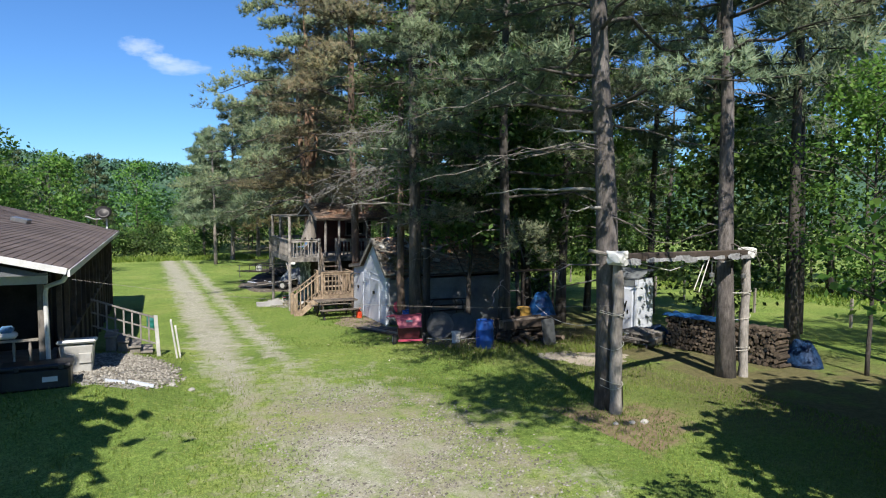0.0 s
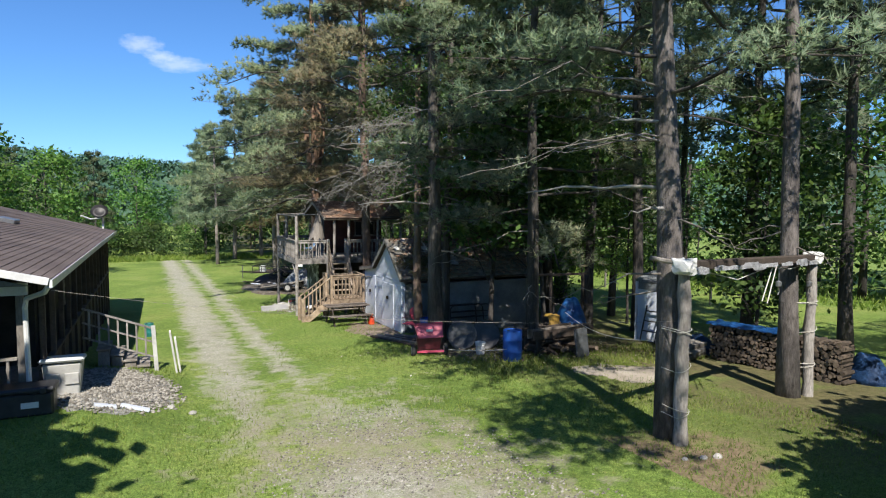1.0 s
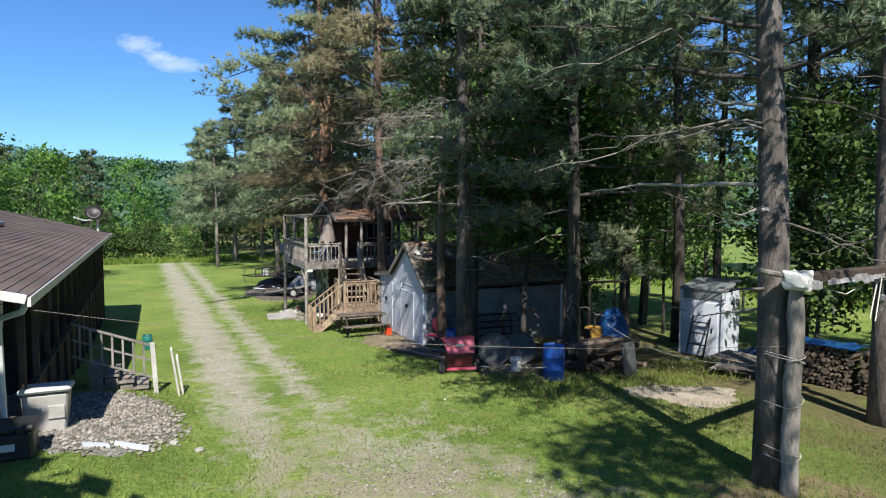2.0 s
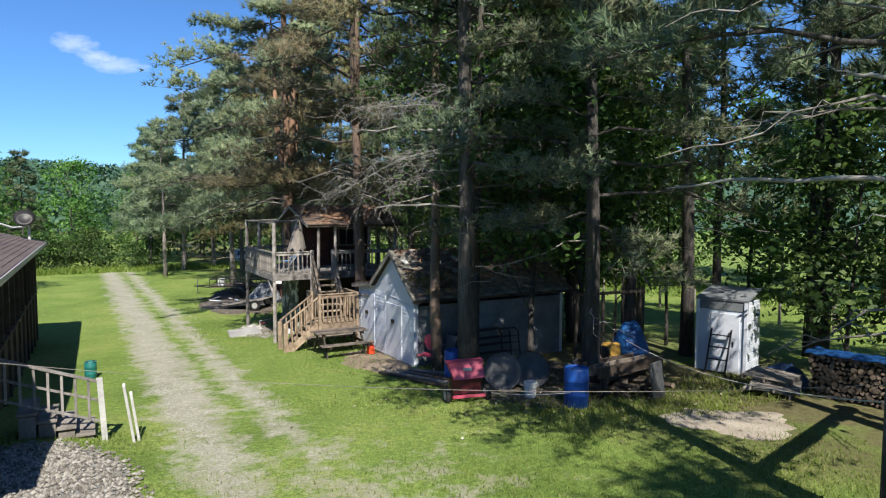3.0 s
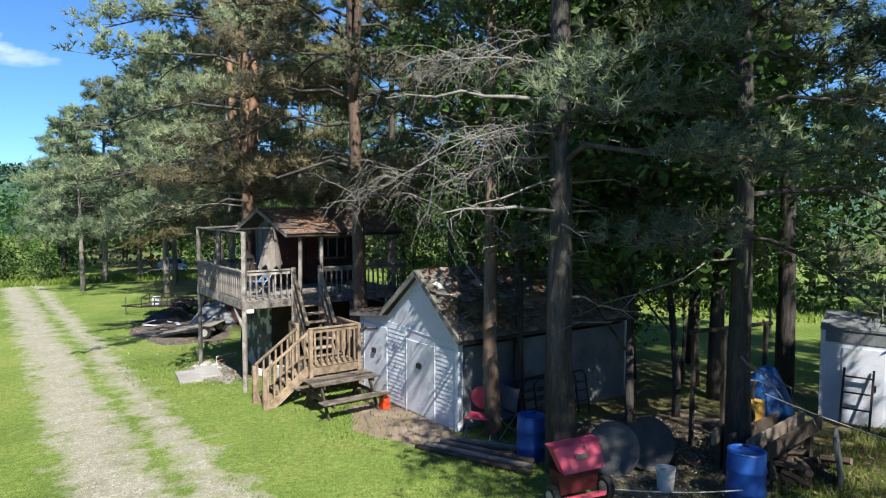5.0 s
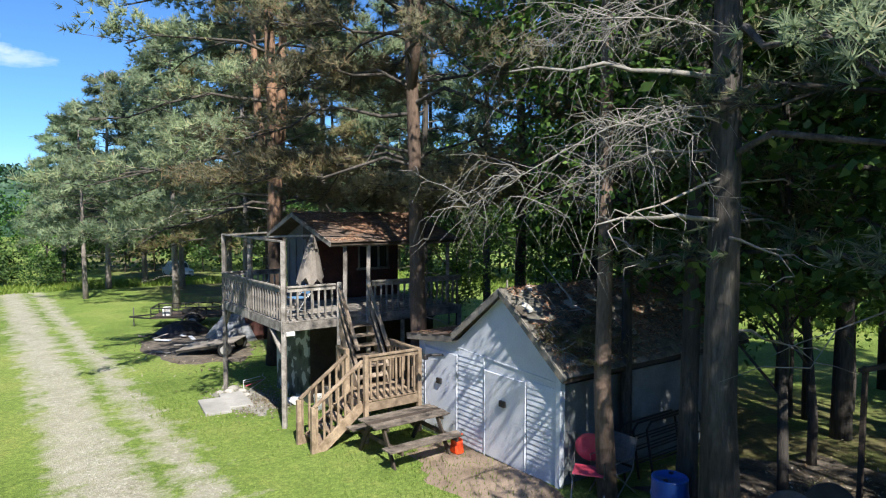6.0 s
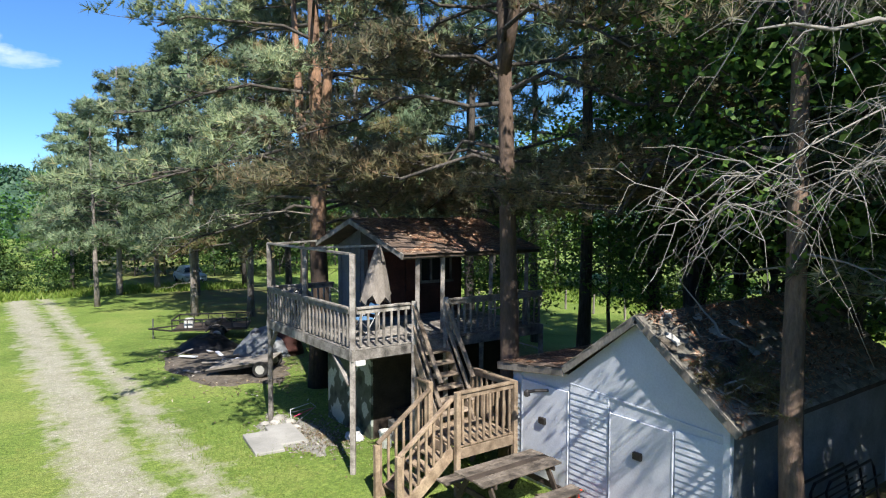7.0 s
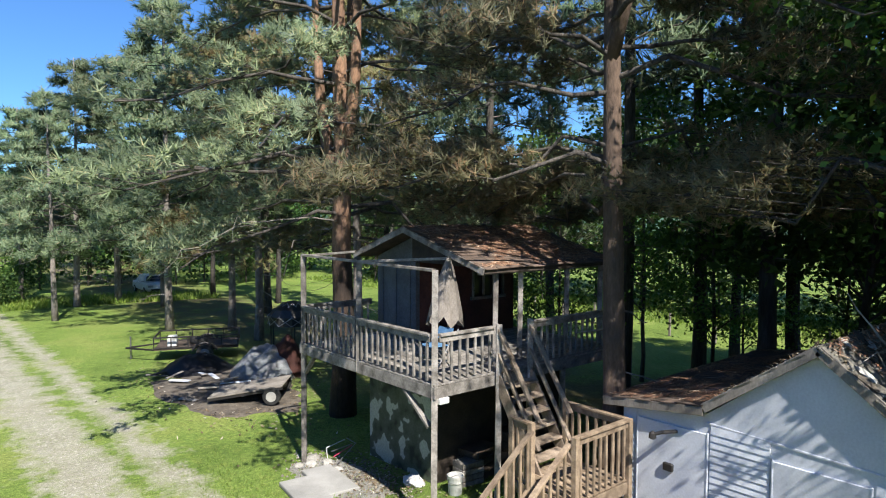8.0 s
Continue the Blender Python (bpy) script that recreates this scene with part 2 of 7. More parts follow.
M["slate_paint"] = mat("slate_paint", (0.0935, 0.102, 0.115), (0.17, 0.183, 0.2), 2, 30, 0.75, 0.3, 0.004)
M["white_siding"] = mat("white_siding", (0.52, 0.555, 0.63), (0.64, 0.67, 0.73), 1.2, 30, 0.55, 0.25, 0.004, vary=0.06, grain=0.2)
M["white_metal"] = mat("white_metal", (0.51, 0.51, 0.51), (0.68, 0.68, 0.671), 3, 40, 0.4, 0.2, 0.002, vary=0.05, grain=0.2)
M["white_plastic"] = mat("white_plastic", (0.527, 0.527, 0.51), (0.663, 0.663, 0.646), 5, 60, 0.45, 0.1, 0.001, vary=0.05, grain=0.15)
M["grey_plastic"] = mat("grey_plastic", (0.306, 0.297, 0.281), (0.425, 0.416, 0.391), 5, 60, 0.5, 0.15, 0.001, vary=0.05, grain=0.2)
M["black_plastic"] = mat("black_plastic", (0.012, 0.012, 0.014), (0.035, 0.035, 0.038), 5, 60, 0.45, 0.2, 0.002, vary=0.05)
M["rubber"] = mat("rubber", (0.012, 0.012, 0.012), (0.03, 0.03, 0.03), 8, 60, 0.85, 0.3, 0.002, vary=0)
M["black_metal"] = mat("black_metal", (0.015, 0.015, 0.017), (0.045, 0.04, 0.038), 5, 50, 0.5, 0.2, 0.002, metal=0.3)
M["steel"] = mat("steel", (0.272, 0.272, 0.281), (0.425, 0.425, 0.425), 6, 50, 0.4, 0.2, 0.002, metal=0.8)
M["blue_plastic"] = mat("blue_plastic", (0.008, 0.055, 0.27), (0.018, 0.1, 0.42), 4, 60, 0.4, 0.15, 0.002, vary=0.05, grain=0.25)
M["blue_tarp"] = mat("blue_tarp", (0.012, 0.08, 0.3), (0.035, 0.19, 0.52), 2.5, 9, 0.5, 0.7, 0.03, grain=0.4)
M["teal_plastic"] = mat("teal_plastic", (0.008, 0.11, 0.1), (0.02, 0.2, 0.18), 4, 60, 0.45, 0.15, 0.002, vary=0, grain=0.25)
M["red_paint"] = mat("red_paint", (0.48, 0.05, 0.1), (0.62, 0.11, 0.17), 3, 50, 0.45, 0.15, 0.002, vary=0, grain=0.25)
M["dark_red"] = mat("dark_red", (0.07, 0.01, 0.014), (0.14, 0.02, 0.026), 3, 50, 0.5, 0.15, 0.002, vary=0, grain=0.25)
M["worn_white"] = mat("worn_white", (0.34, 0.332, 0.315), (0.527, 0.518, 0.493), 3, 30, 0.8, 0.4, 0.005, vary=0.1, grain=0.35)
# darker copy of blue_tarp, the wood's shade put into its colour
M["old_tarp"] = mat("old_tarp", (0.008, 0.03, 0.1), (0.025, 0.09, 0.24), 3.5, 9, 0.6, 0.8, 0.03, grain=0.5)
M["dull_sheet"] = mat("dull_sheet", (0.045, 0.05, 0.054), (0.1, 0.106, 0.112), 4, 40, 0.7, 0.3, 0.004, vary=0.1)
M["orange"] = mat("orange", (0.75, 0.06, 0.01), (0.9, 0.1, 0.02), 6, 60, 0.5, 0.1, 0.001, vary=0, grain=0.15)
M["yellow_paint"] = mat("yellow_paint", (0.3, 0.17, 0.03), (0.5, 0.3, 0.06), 6, 40, 0.6, 0.2, 0.002, vary=0, grain=0.5)
M["cloth"] = mat("cloth", (0.187, 0.166, 0.145), (0.323, 0.289, 0.259), 3, 50, 0.95, 0.5, 0.01, (1, 1, 0.3), vary=0)
M["blue_cloth"] = mat("blue_cloth", (0.06, 0.16, 0.34), (0.14, 0.3, 0.5), 6, 50, 0.9, 0.5, 0.01, vary=0.1)
M["concrete"] = mat("concrete", (0.255, 0.251, 0.238), (0.374, 0.365, 0.348), 1.5, 45, 0.9, 0.4, 0.005, vary=0.1, grain=0.3)
M["pad_dirt"] = mat("pad_dirt", (0.255, 0.212, 0.166), (0.408, 0.357, 0.293), 1.3, 30, 0.95, 0.6, 0.015, vary=0, grain=0.35)
M["apron_dirt"] = mat("apron_dirt", (0.17, 0.123, 0.0892), (0.34, 0.259, 0.2), 1.1, 30, 0.95, 0.6, 0.015, vary=0, grain=0.4)
M["gravel"] = mat("gravel", (0.212, 0.204, 0.187), (0.399, 0.387, 0.357), 5, 34, 0.95, 1.0, 0.04, vary=0.1, grain=0.6)
M["stone"] = mat("stone", (0.289, 0.272, 0.246), (0.476, 0.459, 0.425), 4, 30, 0.9, 0.5, 0.01)
M["shingle"] = mat("shingle", (0.085, 0.062, 0.05), (0.185, 0.13, 0.1), 1.6, 60, 0.95, 0.6, 0.006, vary=0.3, grain=0.5)
M["house_roof"] = mat("house_roof", (0.0638, 0.0467, 0.0425), (0.132, 0.102, 0.0918), 0.7, 50, 0.9, 0.5, 0.006, vary=0.12, grain=0.4)
M["mossy_roof"] = mat("mossy_roof", (0.075, 0.068, 0.055), (0.33, 0.31, 0.27), 2.2, 24, 0.95, 0.8, 0.02, vary=0.3, grain=0.6)
M["log_bark"] = mat("log_bark", (0.0385, 0.0275, 0.0198), (0.105, 0.077, 0.055), 6, 40, 0.95, 0.7, 0.01, vary=0.35, grain=0.5)
M["log_end"] = mat("log_end", (0.08, 0.0575, 0.04), (0.18, 0.138, 0.1), 5, 40, 0.9, 0.5, 0.006, vary=0.45, grain=0.45)
M["rope"] = mat("rope", (0.5, 0.48, 0.42), (0.7, 0.67, 0.6), 20, 90, 0.9, 0.3, 0.002, vary=0)
M["hoist_sheet"] = mat("hoist_sheet", (0.383, 0.391, 0.408), (0.663, 0.663, 0.68), 9, 30, 0.7, 0.8, 0.02, vary=0, grain=0.4)

M["pine"] = leafy("pine_needles", [(0.0, (0.105, 0.155, 0.1)), (0.5, (0.22, 0.305, 0.195)), (0.9, (0.32, 0.4, 0.265)), (1.0, (0.38, 0.34, 0.22))], 0.55)
M["olive_pine"] = leafy("olive_needles", [(0.0, (0.125, 0.165, 0.105)), (0.5, (0.25, 0.31, 0.2)), (0.88, (0.35, 0.405, 0.26)), (1.0, (0.44, 0.36, 0.23))], 0.55)
M["blue_pine"] = leafy("grey_needles", [(0.0, (0.07, 0.11, 0.06)), (0.5, (0.14, 0.195, 0.105)), (1.0, (0.22, 0.27, 0.15))], 0.5)
M["tan_pine"] = leafy("tan_needles", [(0.0, (0.125, 0.13, 0.085)), (0.45, (0.25, 0.265, 0.17)), (0.72, (0.33, 0.32, 0.21)), (1.0, (0.4, 0.275, 0.175))], 0.55)
M["dry_pine"] = leafy("dry_needles", [(0.0, (0.13, 0.085, 0.045)), (0.45, (0.2, 0.155, 0.085)), (0.6, (0.15, 0.165, 0.075)), (1.0, (0.2, 0.21, 0.095))], 0.4)
M["leaf"] = leafy("green_leaves", [(0.0, (0.05, 0.125, 0.025)), (0.5, (0.11, 0.23, 0.045)), (1.0, (0.2, 0.33, 0.07))], 0.5)
M["dark_leaf"] = leafy("dark_leaves", [(0.0, (0.035, 0.08, 0.022)), (0.6, (0.075, 0.15, 0.038)), (1.0, (0.14, 0.22, 0.055))], 0.5)
M["grass"] = leafy("grass_blades", [(0.0, (0.125, 0.185, 0.03)), (0.5, (0.165, 0.235, 0.042)), (1.0, (0.25, 0.27, 0.085))], 0.45)
M["weed"] = leafy("meadow_grass", [(0.0, (0.12, 0.22, 0.03)), (0.6, (0.2, 0.31, 0.05)), (1.0, (0.28, 0.36, 0.09))], 0.45)
M["far_wood"] = leafy("hill_wood", [(0.0, (0.02, 0.055, 0.035)), (0.6, (0.04, 0.09, 0.05)), (1.0, (0.07, 0.125, 0.06))], 0.1)

m, nt, p, _ = fresh("camouflage")
co = coords(nt)
blot = noise_tex(nt, co, 2.1, 2, 0.5)
col = ramp(nt, blot, [(0.36, (0.02, 0.028, 0.02)), (0.42, (0.055, 0.075, 0.05)), (0.54, (0.085, 0.105, 0.08)), (0.56, (0.38, 0.42, 0.38))])
nt.links.new(mixc(nt, 1.0, col, ramp(nt, noise_tex(nt, co, 30, 4), [(0.3, (0.7,) * 3), (0.7, (1.1,) * 3)]), "MULTIPLY"), p.inputs["Base Color"])
p.inputs["Roughness"].default_value = 0.85
M["camouflage"] = m

m, nt, p, _ = fresh("glass")
p.inputs["Base Color"].default_value = (0.02, 0.025, 0.03, 1)
p.inputs["Roughness"].default_value = 0.08
M["glass"] = m

m, nt, p, out = fresh("cloud")
co = coords(nt)
grad = node(nt, "ShaderNodeTexGradient")
grad.gradient_type = "SPHERICAL"
nt.links.new(co, grad.inputs[0])
fluff = calc(nt, "ADD", grad.outputs["Fac"], calc(nt, "MULTIPLY", calc(nt, "SUBTRACT", noise_tex(nt, co, 2.2, 6, 0.6), 0.55), 1.3))
em = node(nt, "ShaderNodeEmission", Strength=0.75)
em.inputs[0].default_value = (0.8, 0.87, 1.0, 1)
tb = node(nt, "ShaderNodeBsdfTransparent")
mx = node(nt, "ShaderNodeMixShader")
nt.links.new(ramp(nt, calc(nt, "MULTIPLY", fluff, ramp(nt, grad.outputs["Fac"], [(0.0, (0, 0, 0)), (0.25, (1, 1, 1))])), [(0.1, (0, 0, 0)), (0.8, (0.4,) * 3)]), mx.inputs[0])
nt.links.new(tb.outputs[0], mx.inputs[1])
nt.links.new(em.outputs[0], mx.inputs[2])
nt.links.new(mx.outputs[0], out.inputs[0])
M["cloud"] = m


# ---- builders ----
OFF = {}


def ease(t):
    t = min(max(t, 0.0), 1.0)
    return t * t * (3 - 2 * t)


def gz(x, y):
    """Height of the ground: it falls away gently up the drive and towards the woods."""
    z = -0.035 * (max(y, 4.0) - 8.5) if y < 32 else -0.8225 - 0.017 * (min(y, 75.0) - 32)
    z -= 0.025 * (min(max(x, 12.0), 26.0) - 12.0)
    if x < 4.4 and 9 < y < 25:
        z += 0.6 * ease((4.4 - x) / 2.9) * ease((y - 9) / 4.5) * ease((25 - y) / 11)
    return z


def thing(name, loc, label, category, group="", kind=""):
    ob = new(name)
    ob.location = loc
    ob.empty_display_size = 0.2
    OFF[ob.name] = Vector(loc)
    return tagged(ob, label, category, group, kind)


def part(name, bm, material, parent=None, label="", smooth=False, kind=""):
    """Links a bmesh, given in world places, as one mesh under its thing."""
    me = bpy.data.meshes.new(name)
    if parent is not None:
        bm.transform(Matrix.Translation(-OFF[parent.name]))
    bm.to_mesh(me)
    bm.free()
    if smooth:
        me.shade_smooth()
    for mm in (material if isinstance(material, (list, tuple)) else [material]):
        me.materials.append(M[mm])
    ob = new(name, me)
    if parent is not None:
        ob.parent = parent
        OFF[ob.name] = OFF[parent.name]
    return tagged(ob, label, kind=kind)


def solid(name, bm, material, label, category, group="", kind="", smooth=False):
    """A thing of one single mesh."""
    ob = part(name, bm, material, None, label, smooth)
    return tagged(ob, "", category, group, kind)


def again(ob, m, parent):
    """One more piece like ob, sharing its mesh, placed by m in world places."""
    o = bpy.data.objects.new(ob.name.split(".")[0], ob.data)
    scene.collection.objects.link(o)
    o.parent = parent
    o.matrix_basis = Matrix.Translation(-OFF[parent.name]) @ m
    return o


def piece_mesh(name, bm, material):
    me = bpy.data.meshes.new(name)
    bm.to_mesh(me)
    bm.free()
    for mm in (material if isinstance(material, (list, tuple)) else [material]):
        me.materials.append(M[mm])
    return me


def piece(name, me, m, parent):
    o = bpy.data.objects.new(name, me)
    scene.collection.objects.link(o)
    o.parent = parent
    o.matrix_basis = Matrix.Translation(-OFF[parent.name]) @ m
    return o


def box(bm, c, s, rot=None, bevel=0.0, mi=0):
    r = bmesh.ops.create_cube(bm, size=1.0)
    v = r["verts"]
    bmesh.ops.scale(bm, vec=s, verts=v)
    if bevel:
        edges = list({e for q in v for e in q.link_edges})
        fs = bmesh.ops.bevel(bm, geom=edges, offset=bevel, segments=1, affect="EDGES")
        v = list({q for f in fs["faces"] for q in f.verts} | {q for q in v if q.is_valid})
    if rot is not None:
        bmesh.ops.rotate(bm, cent=(0, 0, 0), matrix=rot, verts=v)
    bmesh.ops.translate(bm, vec=c, verts=v)
    if mi:
        for f in {f for q in v for f in q.link_faces}:
            f.material_index = mi
    return v


def bar(bm, a, b, w, h=None, bevel=0.004):
    """A squared timber from a to b."""
    a, b = Vector(a), Vector(b)
    d = b - a
    return box(bm, (a + b) / 2, (w, h or w, d.length), d.to_track_quat("Z", "Y").to_matrix(), bevel)


def tube(bm, pts, radii, sides=8, cap=True, lump=0.0, rng=random):
    pts = [Vector(q) for q in pts]
    rings = []
    for i, q in enumerate(pts):
        d = (pts[min(i + 1, len(pts) - 1)] - pts[max(i - 1, 0)]).normalized()
        u = d.orthogonal().normalized() if abs(d.z) > 0.95 else d.cross(Vector((0, 0, 1))).normalized()
        if abs(d.z) > 0.95:
            u = (Vector((1, 0, 0)) - d * d.x).normalized()
        w = d.cross(u)
        r = radii[i] if isinstance(radii, (list, tuple)) else radii
        rings.append([bm.verts.new(q + (u * math.cos(2 * math.pi * k / sides) + w * math.sin(2 * math.pi * k / sides)) * r * (1 + lump * rng.uniform(-1, 1))) for k in range(sides)])
    for A, B in zip(rings, rings[1:]):
        for k in range(sides):
            bm.faces.new((A[k], A[(k + 1) % sides], B[(k + 1) % sides], B[k]))
    if cap:
        bm.faces.new(rings[0][::-1])
        bm.faces.new(rings[-1])


def lathe(bm, c, profile, sides=16):
    """A body of revolution about the upright through c; profile of (radius, height)."""
    c = Vector(c)
    rings = [[bm.verts.new(c + Vector((r * math.cos(2 * math.pi * k / sides), r * math.sin(2 * math.pi * k / sides), z))) for k in range(sides)] for r, z in profile]
    for A, B in zip(rings, rings[1:]):
        for k in range(sides):
            bm.faces.new((A[k], A[(k + 1) % sides], B[(k + 1) % sides], B[k]))
    bm.faces.new(rings[0][::-1])
    bm.faces.new(rings[-1])


def slab(bm, pts, thick):
    """A plate: its outline of points, pushed by the vector thick."""
    t = Vector(thick)
    a = [bm.verts.new(Vector(q)) for q in pts]
    b = [bm.verts.new(Vector(q) + t) for q in pts]
    bm.faces.new(a)
    bm.faces.new(b[::-1])
    for i in range(len(a)):
        j = (i + 1) % len(a)
        bm.faces.new((a[j], a[i], b[i], b[j]))
    bmesh.ops.recalc_face_normals(bm, faces=bm.faces[:])


def raw_mesh(name, verts, tris_or_quads, material):
    me = bpy.data.meshes.new(name)
    me.from_pydata(verts, [], tris_or_quads)
    me.materials.append(M[material])
    me.update()
    return me


def facing(me, out, corners):
    """Lets the small faces of a clump shade as one soft rounded mass."""
    me.shade_smooth()
    out = out / (np.linalg.norm(out, axis=1)[:, None] + 1e-6)
    me.normals_split_custom_set_from_vertices(np.repeat(out, corners, 0).tolist())


def turned(axis, side, out):
    """Swaps the sides of the faces that look inward."""
    flip = np.einsum("ij,ij->i", np.cross(side, axis), out) < 0
    side = side.copy()
    side[flip] *= -1
    return side


def blade_mesh(name, base, tip, side, material, out=None):
    """Many slim triangles at once, as one mesh."""
    n = len(base)
    if out is not None:
        side = turned(tip - base, side, out)
    v = np.empty((n, 3, 3), np.float32)
    v[:, 0], v[:, 1], v[:, 2] = base - side, base + side, tip
    me = bpy.data.meshes.new(name)
    me.vertices.add(3 * n)
    me.vertices.foreach_set("co", v.reshape(-1))
    me.loops.add(3 * n)
    me.loops.foreach_set("vertex_index", np.arange(3 * n, dtype=np.int32))
    me.polygons.add(n)
    me.polygons.foreach_set("loop_start", np.arange(0, 3 * n, 3, dtype=np.int32))
    me.polygons.foreach_set("loop_total", np.full(n, 3, dtype=np.int32))
    me.materials.append(M[material])
    me.update(calc_edges=True)
    if out is not None:
        facing(me, out, 3)
    return me


def leaf_mesh(name, centre, axis, side, material, out=None):
    """Many four-cornered leaves at once, as one mesh."""
    n = len(centre)
    if out is not None:
        side = turned(axis, side, out)
    v = np.empty((n, 4, 3), np.float32)
    v[:, 0], v[:, 1], v[:, 2], v[:, 3] = centre - axis, centre + side, centre + axis, centre - side
    me = bpy.data.meshes.new(name)
    me.vertices.add(4 * n)
    me.vertices.foreach_set("co", v.reshape(-1))
    me.loops.add(4 * n)
    me.loops.foreach_set("vertex_index", np.arange(4 * n, dtype=np.int32))
    me.polygons.add(n)
    me.polygons.foreach_set("loop_start", np.arange(0, 4 * n, 4, dtype=np.int32))
    me.polygons.foreach_set("loop_total", np.full(n, 4, dtype=np.int32))
    me.materials.append(M[material])
    me.update(calc_edges=True)
    if out is not None:
        facing(me, out, 4)
    return me


def units(rng, n):
    v = rng.normal(size=(n, 3))
    return v / np.linalg.norm(v, axis=1)[:, None]


# ---- ground ----
def axis_steps(spans):
    out = []
    for a, b, n in spans:
        out += list(np.linspace(a, b, n, endpoint=False))
    return out + [spans[-1][1]]


gx = axis_steps([(-3000, -300, 8), (-300, -40, 12), (-40, 0, 20), (0, 30, 75), (30, 70, 30), (70, 300, 12), (300, 3000, 8)])
gy = axis_steps([(-3000, -200, 8), (-200, -20, 9), (-20, 2, 12), (2, 40, 95), (40, 110, 60), (110, 400, 14), (400, 3000, 8)])


def lumpy(x, y):
    if -40 < x < 60 and -20 < y < 110:
        return gz(x, y) + 0.035 * noise.noise((x * 0.35, y * 0.35, 0)) + 0.012 * noise.noise((x * 1.7, y * 1.7, 3))
    return gz(x, y)


verts = [(x, y, lumpy(x, y)) for y in gy for x in gx]
nx = len(gx)
faces = [(j * nx + i, j * nx + i + 1, (j + 1) * nx + i + 1, (j + 1) * nx + i) for j in range(len(gy) - 1) for i in range(nx - 1)]
ground = new("ground", raw_mesh("ground", verts, faces, "lawn"))
ground.data.shade_smooth()
tagged(ground, "mown green lawn and meadow with worn earth patches", "ground", kind="structure")

rx, ry = np.linspace(2.6, 10.6, 41), np.linspace(-8, 69, 216)
verts = [(x, y, lumpy(x, y) + 0.014 - (0.05 if i in (0, 40) or j in (0, 215) else 0)) for j, y in enumerate(ry) for i, x in enumerate(rx)]
faces = [(j * 41 + i, j * 41 + i + 1, (j + 1) * 41 + i + 1, (j + 1) * 41 + i) for j in range(215) for i in range(40)]
road = new("road", raw_mesh("road", verts, faces, "drive"))
road.data.shade_smooth()
tagged(road, "pale gravel drive, two worn tracks with grass between", "drive", kind="structure")


def flat_patch(name, centre, rx, ry, material, label, category, lift=0.03, seed=0, turn=0.0, dome=0.0):
    """A worn patch of ground with an uneven outline."""
    bm = bmesh.new()
    cx, cy = centre
    rings = []
    for k in range(7):
        f = (k + 1) / 7
        ring = []
        for i in range(40):
            a = 2 * math.pi * i / 40
            w = 1 + 0.42 * noise.noise((math.cos(a) * 1.7 + seed, math.sin(a) * 1.7, seed)) * f + 0.24 * noise.noise((math.cos(a) * 6, math.sin(a) * 6, seed)) * f
            u, v = rx * f * w * math.cos(a), ry * f * w * math.sin(a)
            x, y = cx + u * math.cos(turn) - v * math.sin(turn), cy + u * math.sin(turn) + v * math.cos(turn)
            z = lumpy(x, y) + lift * (1 - f ** 6 * 2.2) + dome * (1 - f * f) + 0.015 * noise.noise((x * 3, y * 3, 1))
            ring.append(bm.verts.new((x, y, z)))
        rings.append(ring)
    c = bm.verts.new((cx, cy, lumpy(cx, cy) + lift + dome))
    for i in range(40):
        bm.faces.new((c, rings[0][i], rings[0][(i + 1) % 40]))
    for A, B in zip(rings, rings[1:]):
        for i in range(40):
            bm.faces.new((A[i], B[i], B[(i + 1) % 40], A[(i + 1) % 40]))
    return solid(name, bm, material, label, category, kind="structure", smooth=True)


flat_patch("dirt_pad", (14.35, 13.5), 1.55, 1.15, "pad_dirt", "bare pale earth pad among the grass", "bare earth", 0.035, 3, -0.5)
flat_patch("garage_apron", (10.5, 22.6), 1.15, 2.2, "apron_dirt", "reddish trodden earth in front of the garage doors", "bare earth", 0.03, 5)
flat_patch("gravel_bank", (2.3, 15.9), 1.6, 2.6, "gravel", "grey gravel heaped beside the house", "gravel", 0.03, 7, 0.0, 0.05)
flat_patch("stone_litter", (8.9, 30.6), 0.8, 2.0, "gravel", "pale rubble and leaf litter under the deck edge", "rubble", 0.03, 9)
flat_patch("yard_litter", (10.0, 39.2), 2.2, 4.2, "litter", "littered earth round the trailers", "bare earth", 0.075, 11)
flat_patch("wood_litter", (13.8, 18.0), 3.3, 2.7, "litter", "trodden earth and bark under the pines", "bare earth", 0.03, 13)

# low hills far off and their woods
bm = bmesh.new()


def hill_h(x, y):
    d = math.hypot(x, y)
    f = min(max((d - 170) / 330, 0), 1)
    f = f * f * (3 - 2 * f)
    return -2.5 + f * (35 + 13 * noise.noise((x * 0.003, y * 0.003, 7)) + 8 * noise.noise((x * 0.011, y * 0.011, 2)))


cols = []
for i in range(61):
    a = radians(-75 + i * 3.2)
    cols.append([bm.verts.new((r * math.sin(a), r * math.cos(a), hill_h(r * math.sin(a), r * math.cos(a)))) for r in (150, 180, 220, 260, 310, 370, 440, 520, 640, 800)])
for A, B in zip(cols, cols[1:]):
    for k in range(9):
        bm.faces.new((A[k], A[k + 1], B[k + 1], B[k]))
hill = solid("backdrop_hill", bm, "far_wood", "distant low wooded hills under the sky", "hill", kind="structure", smooth=True)

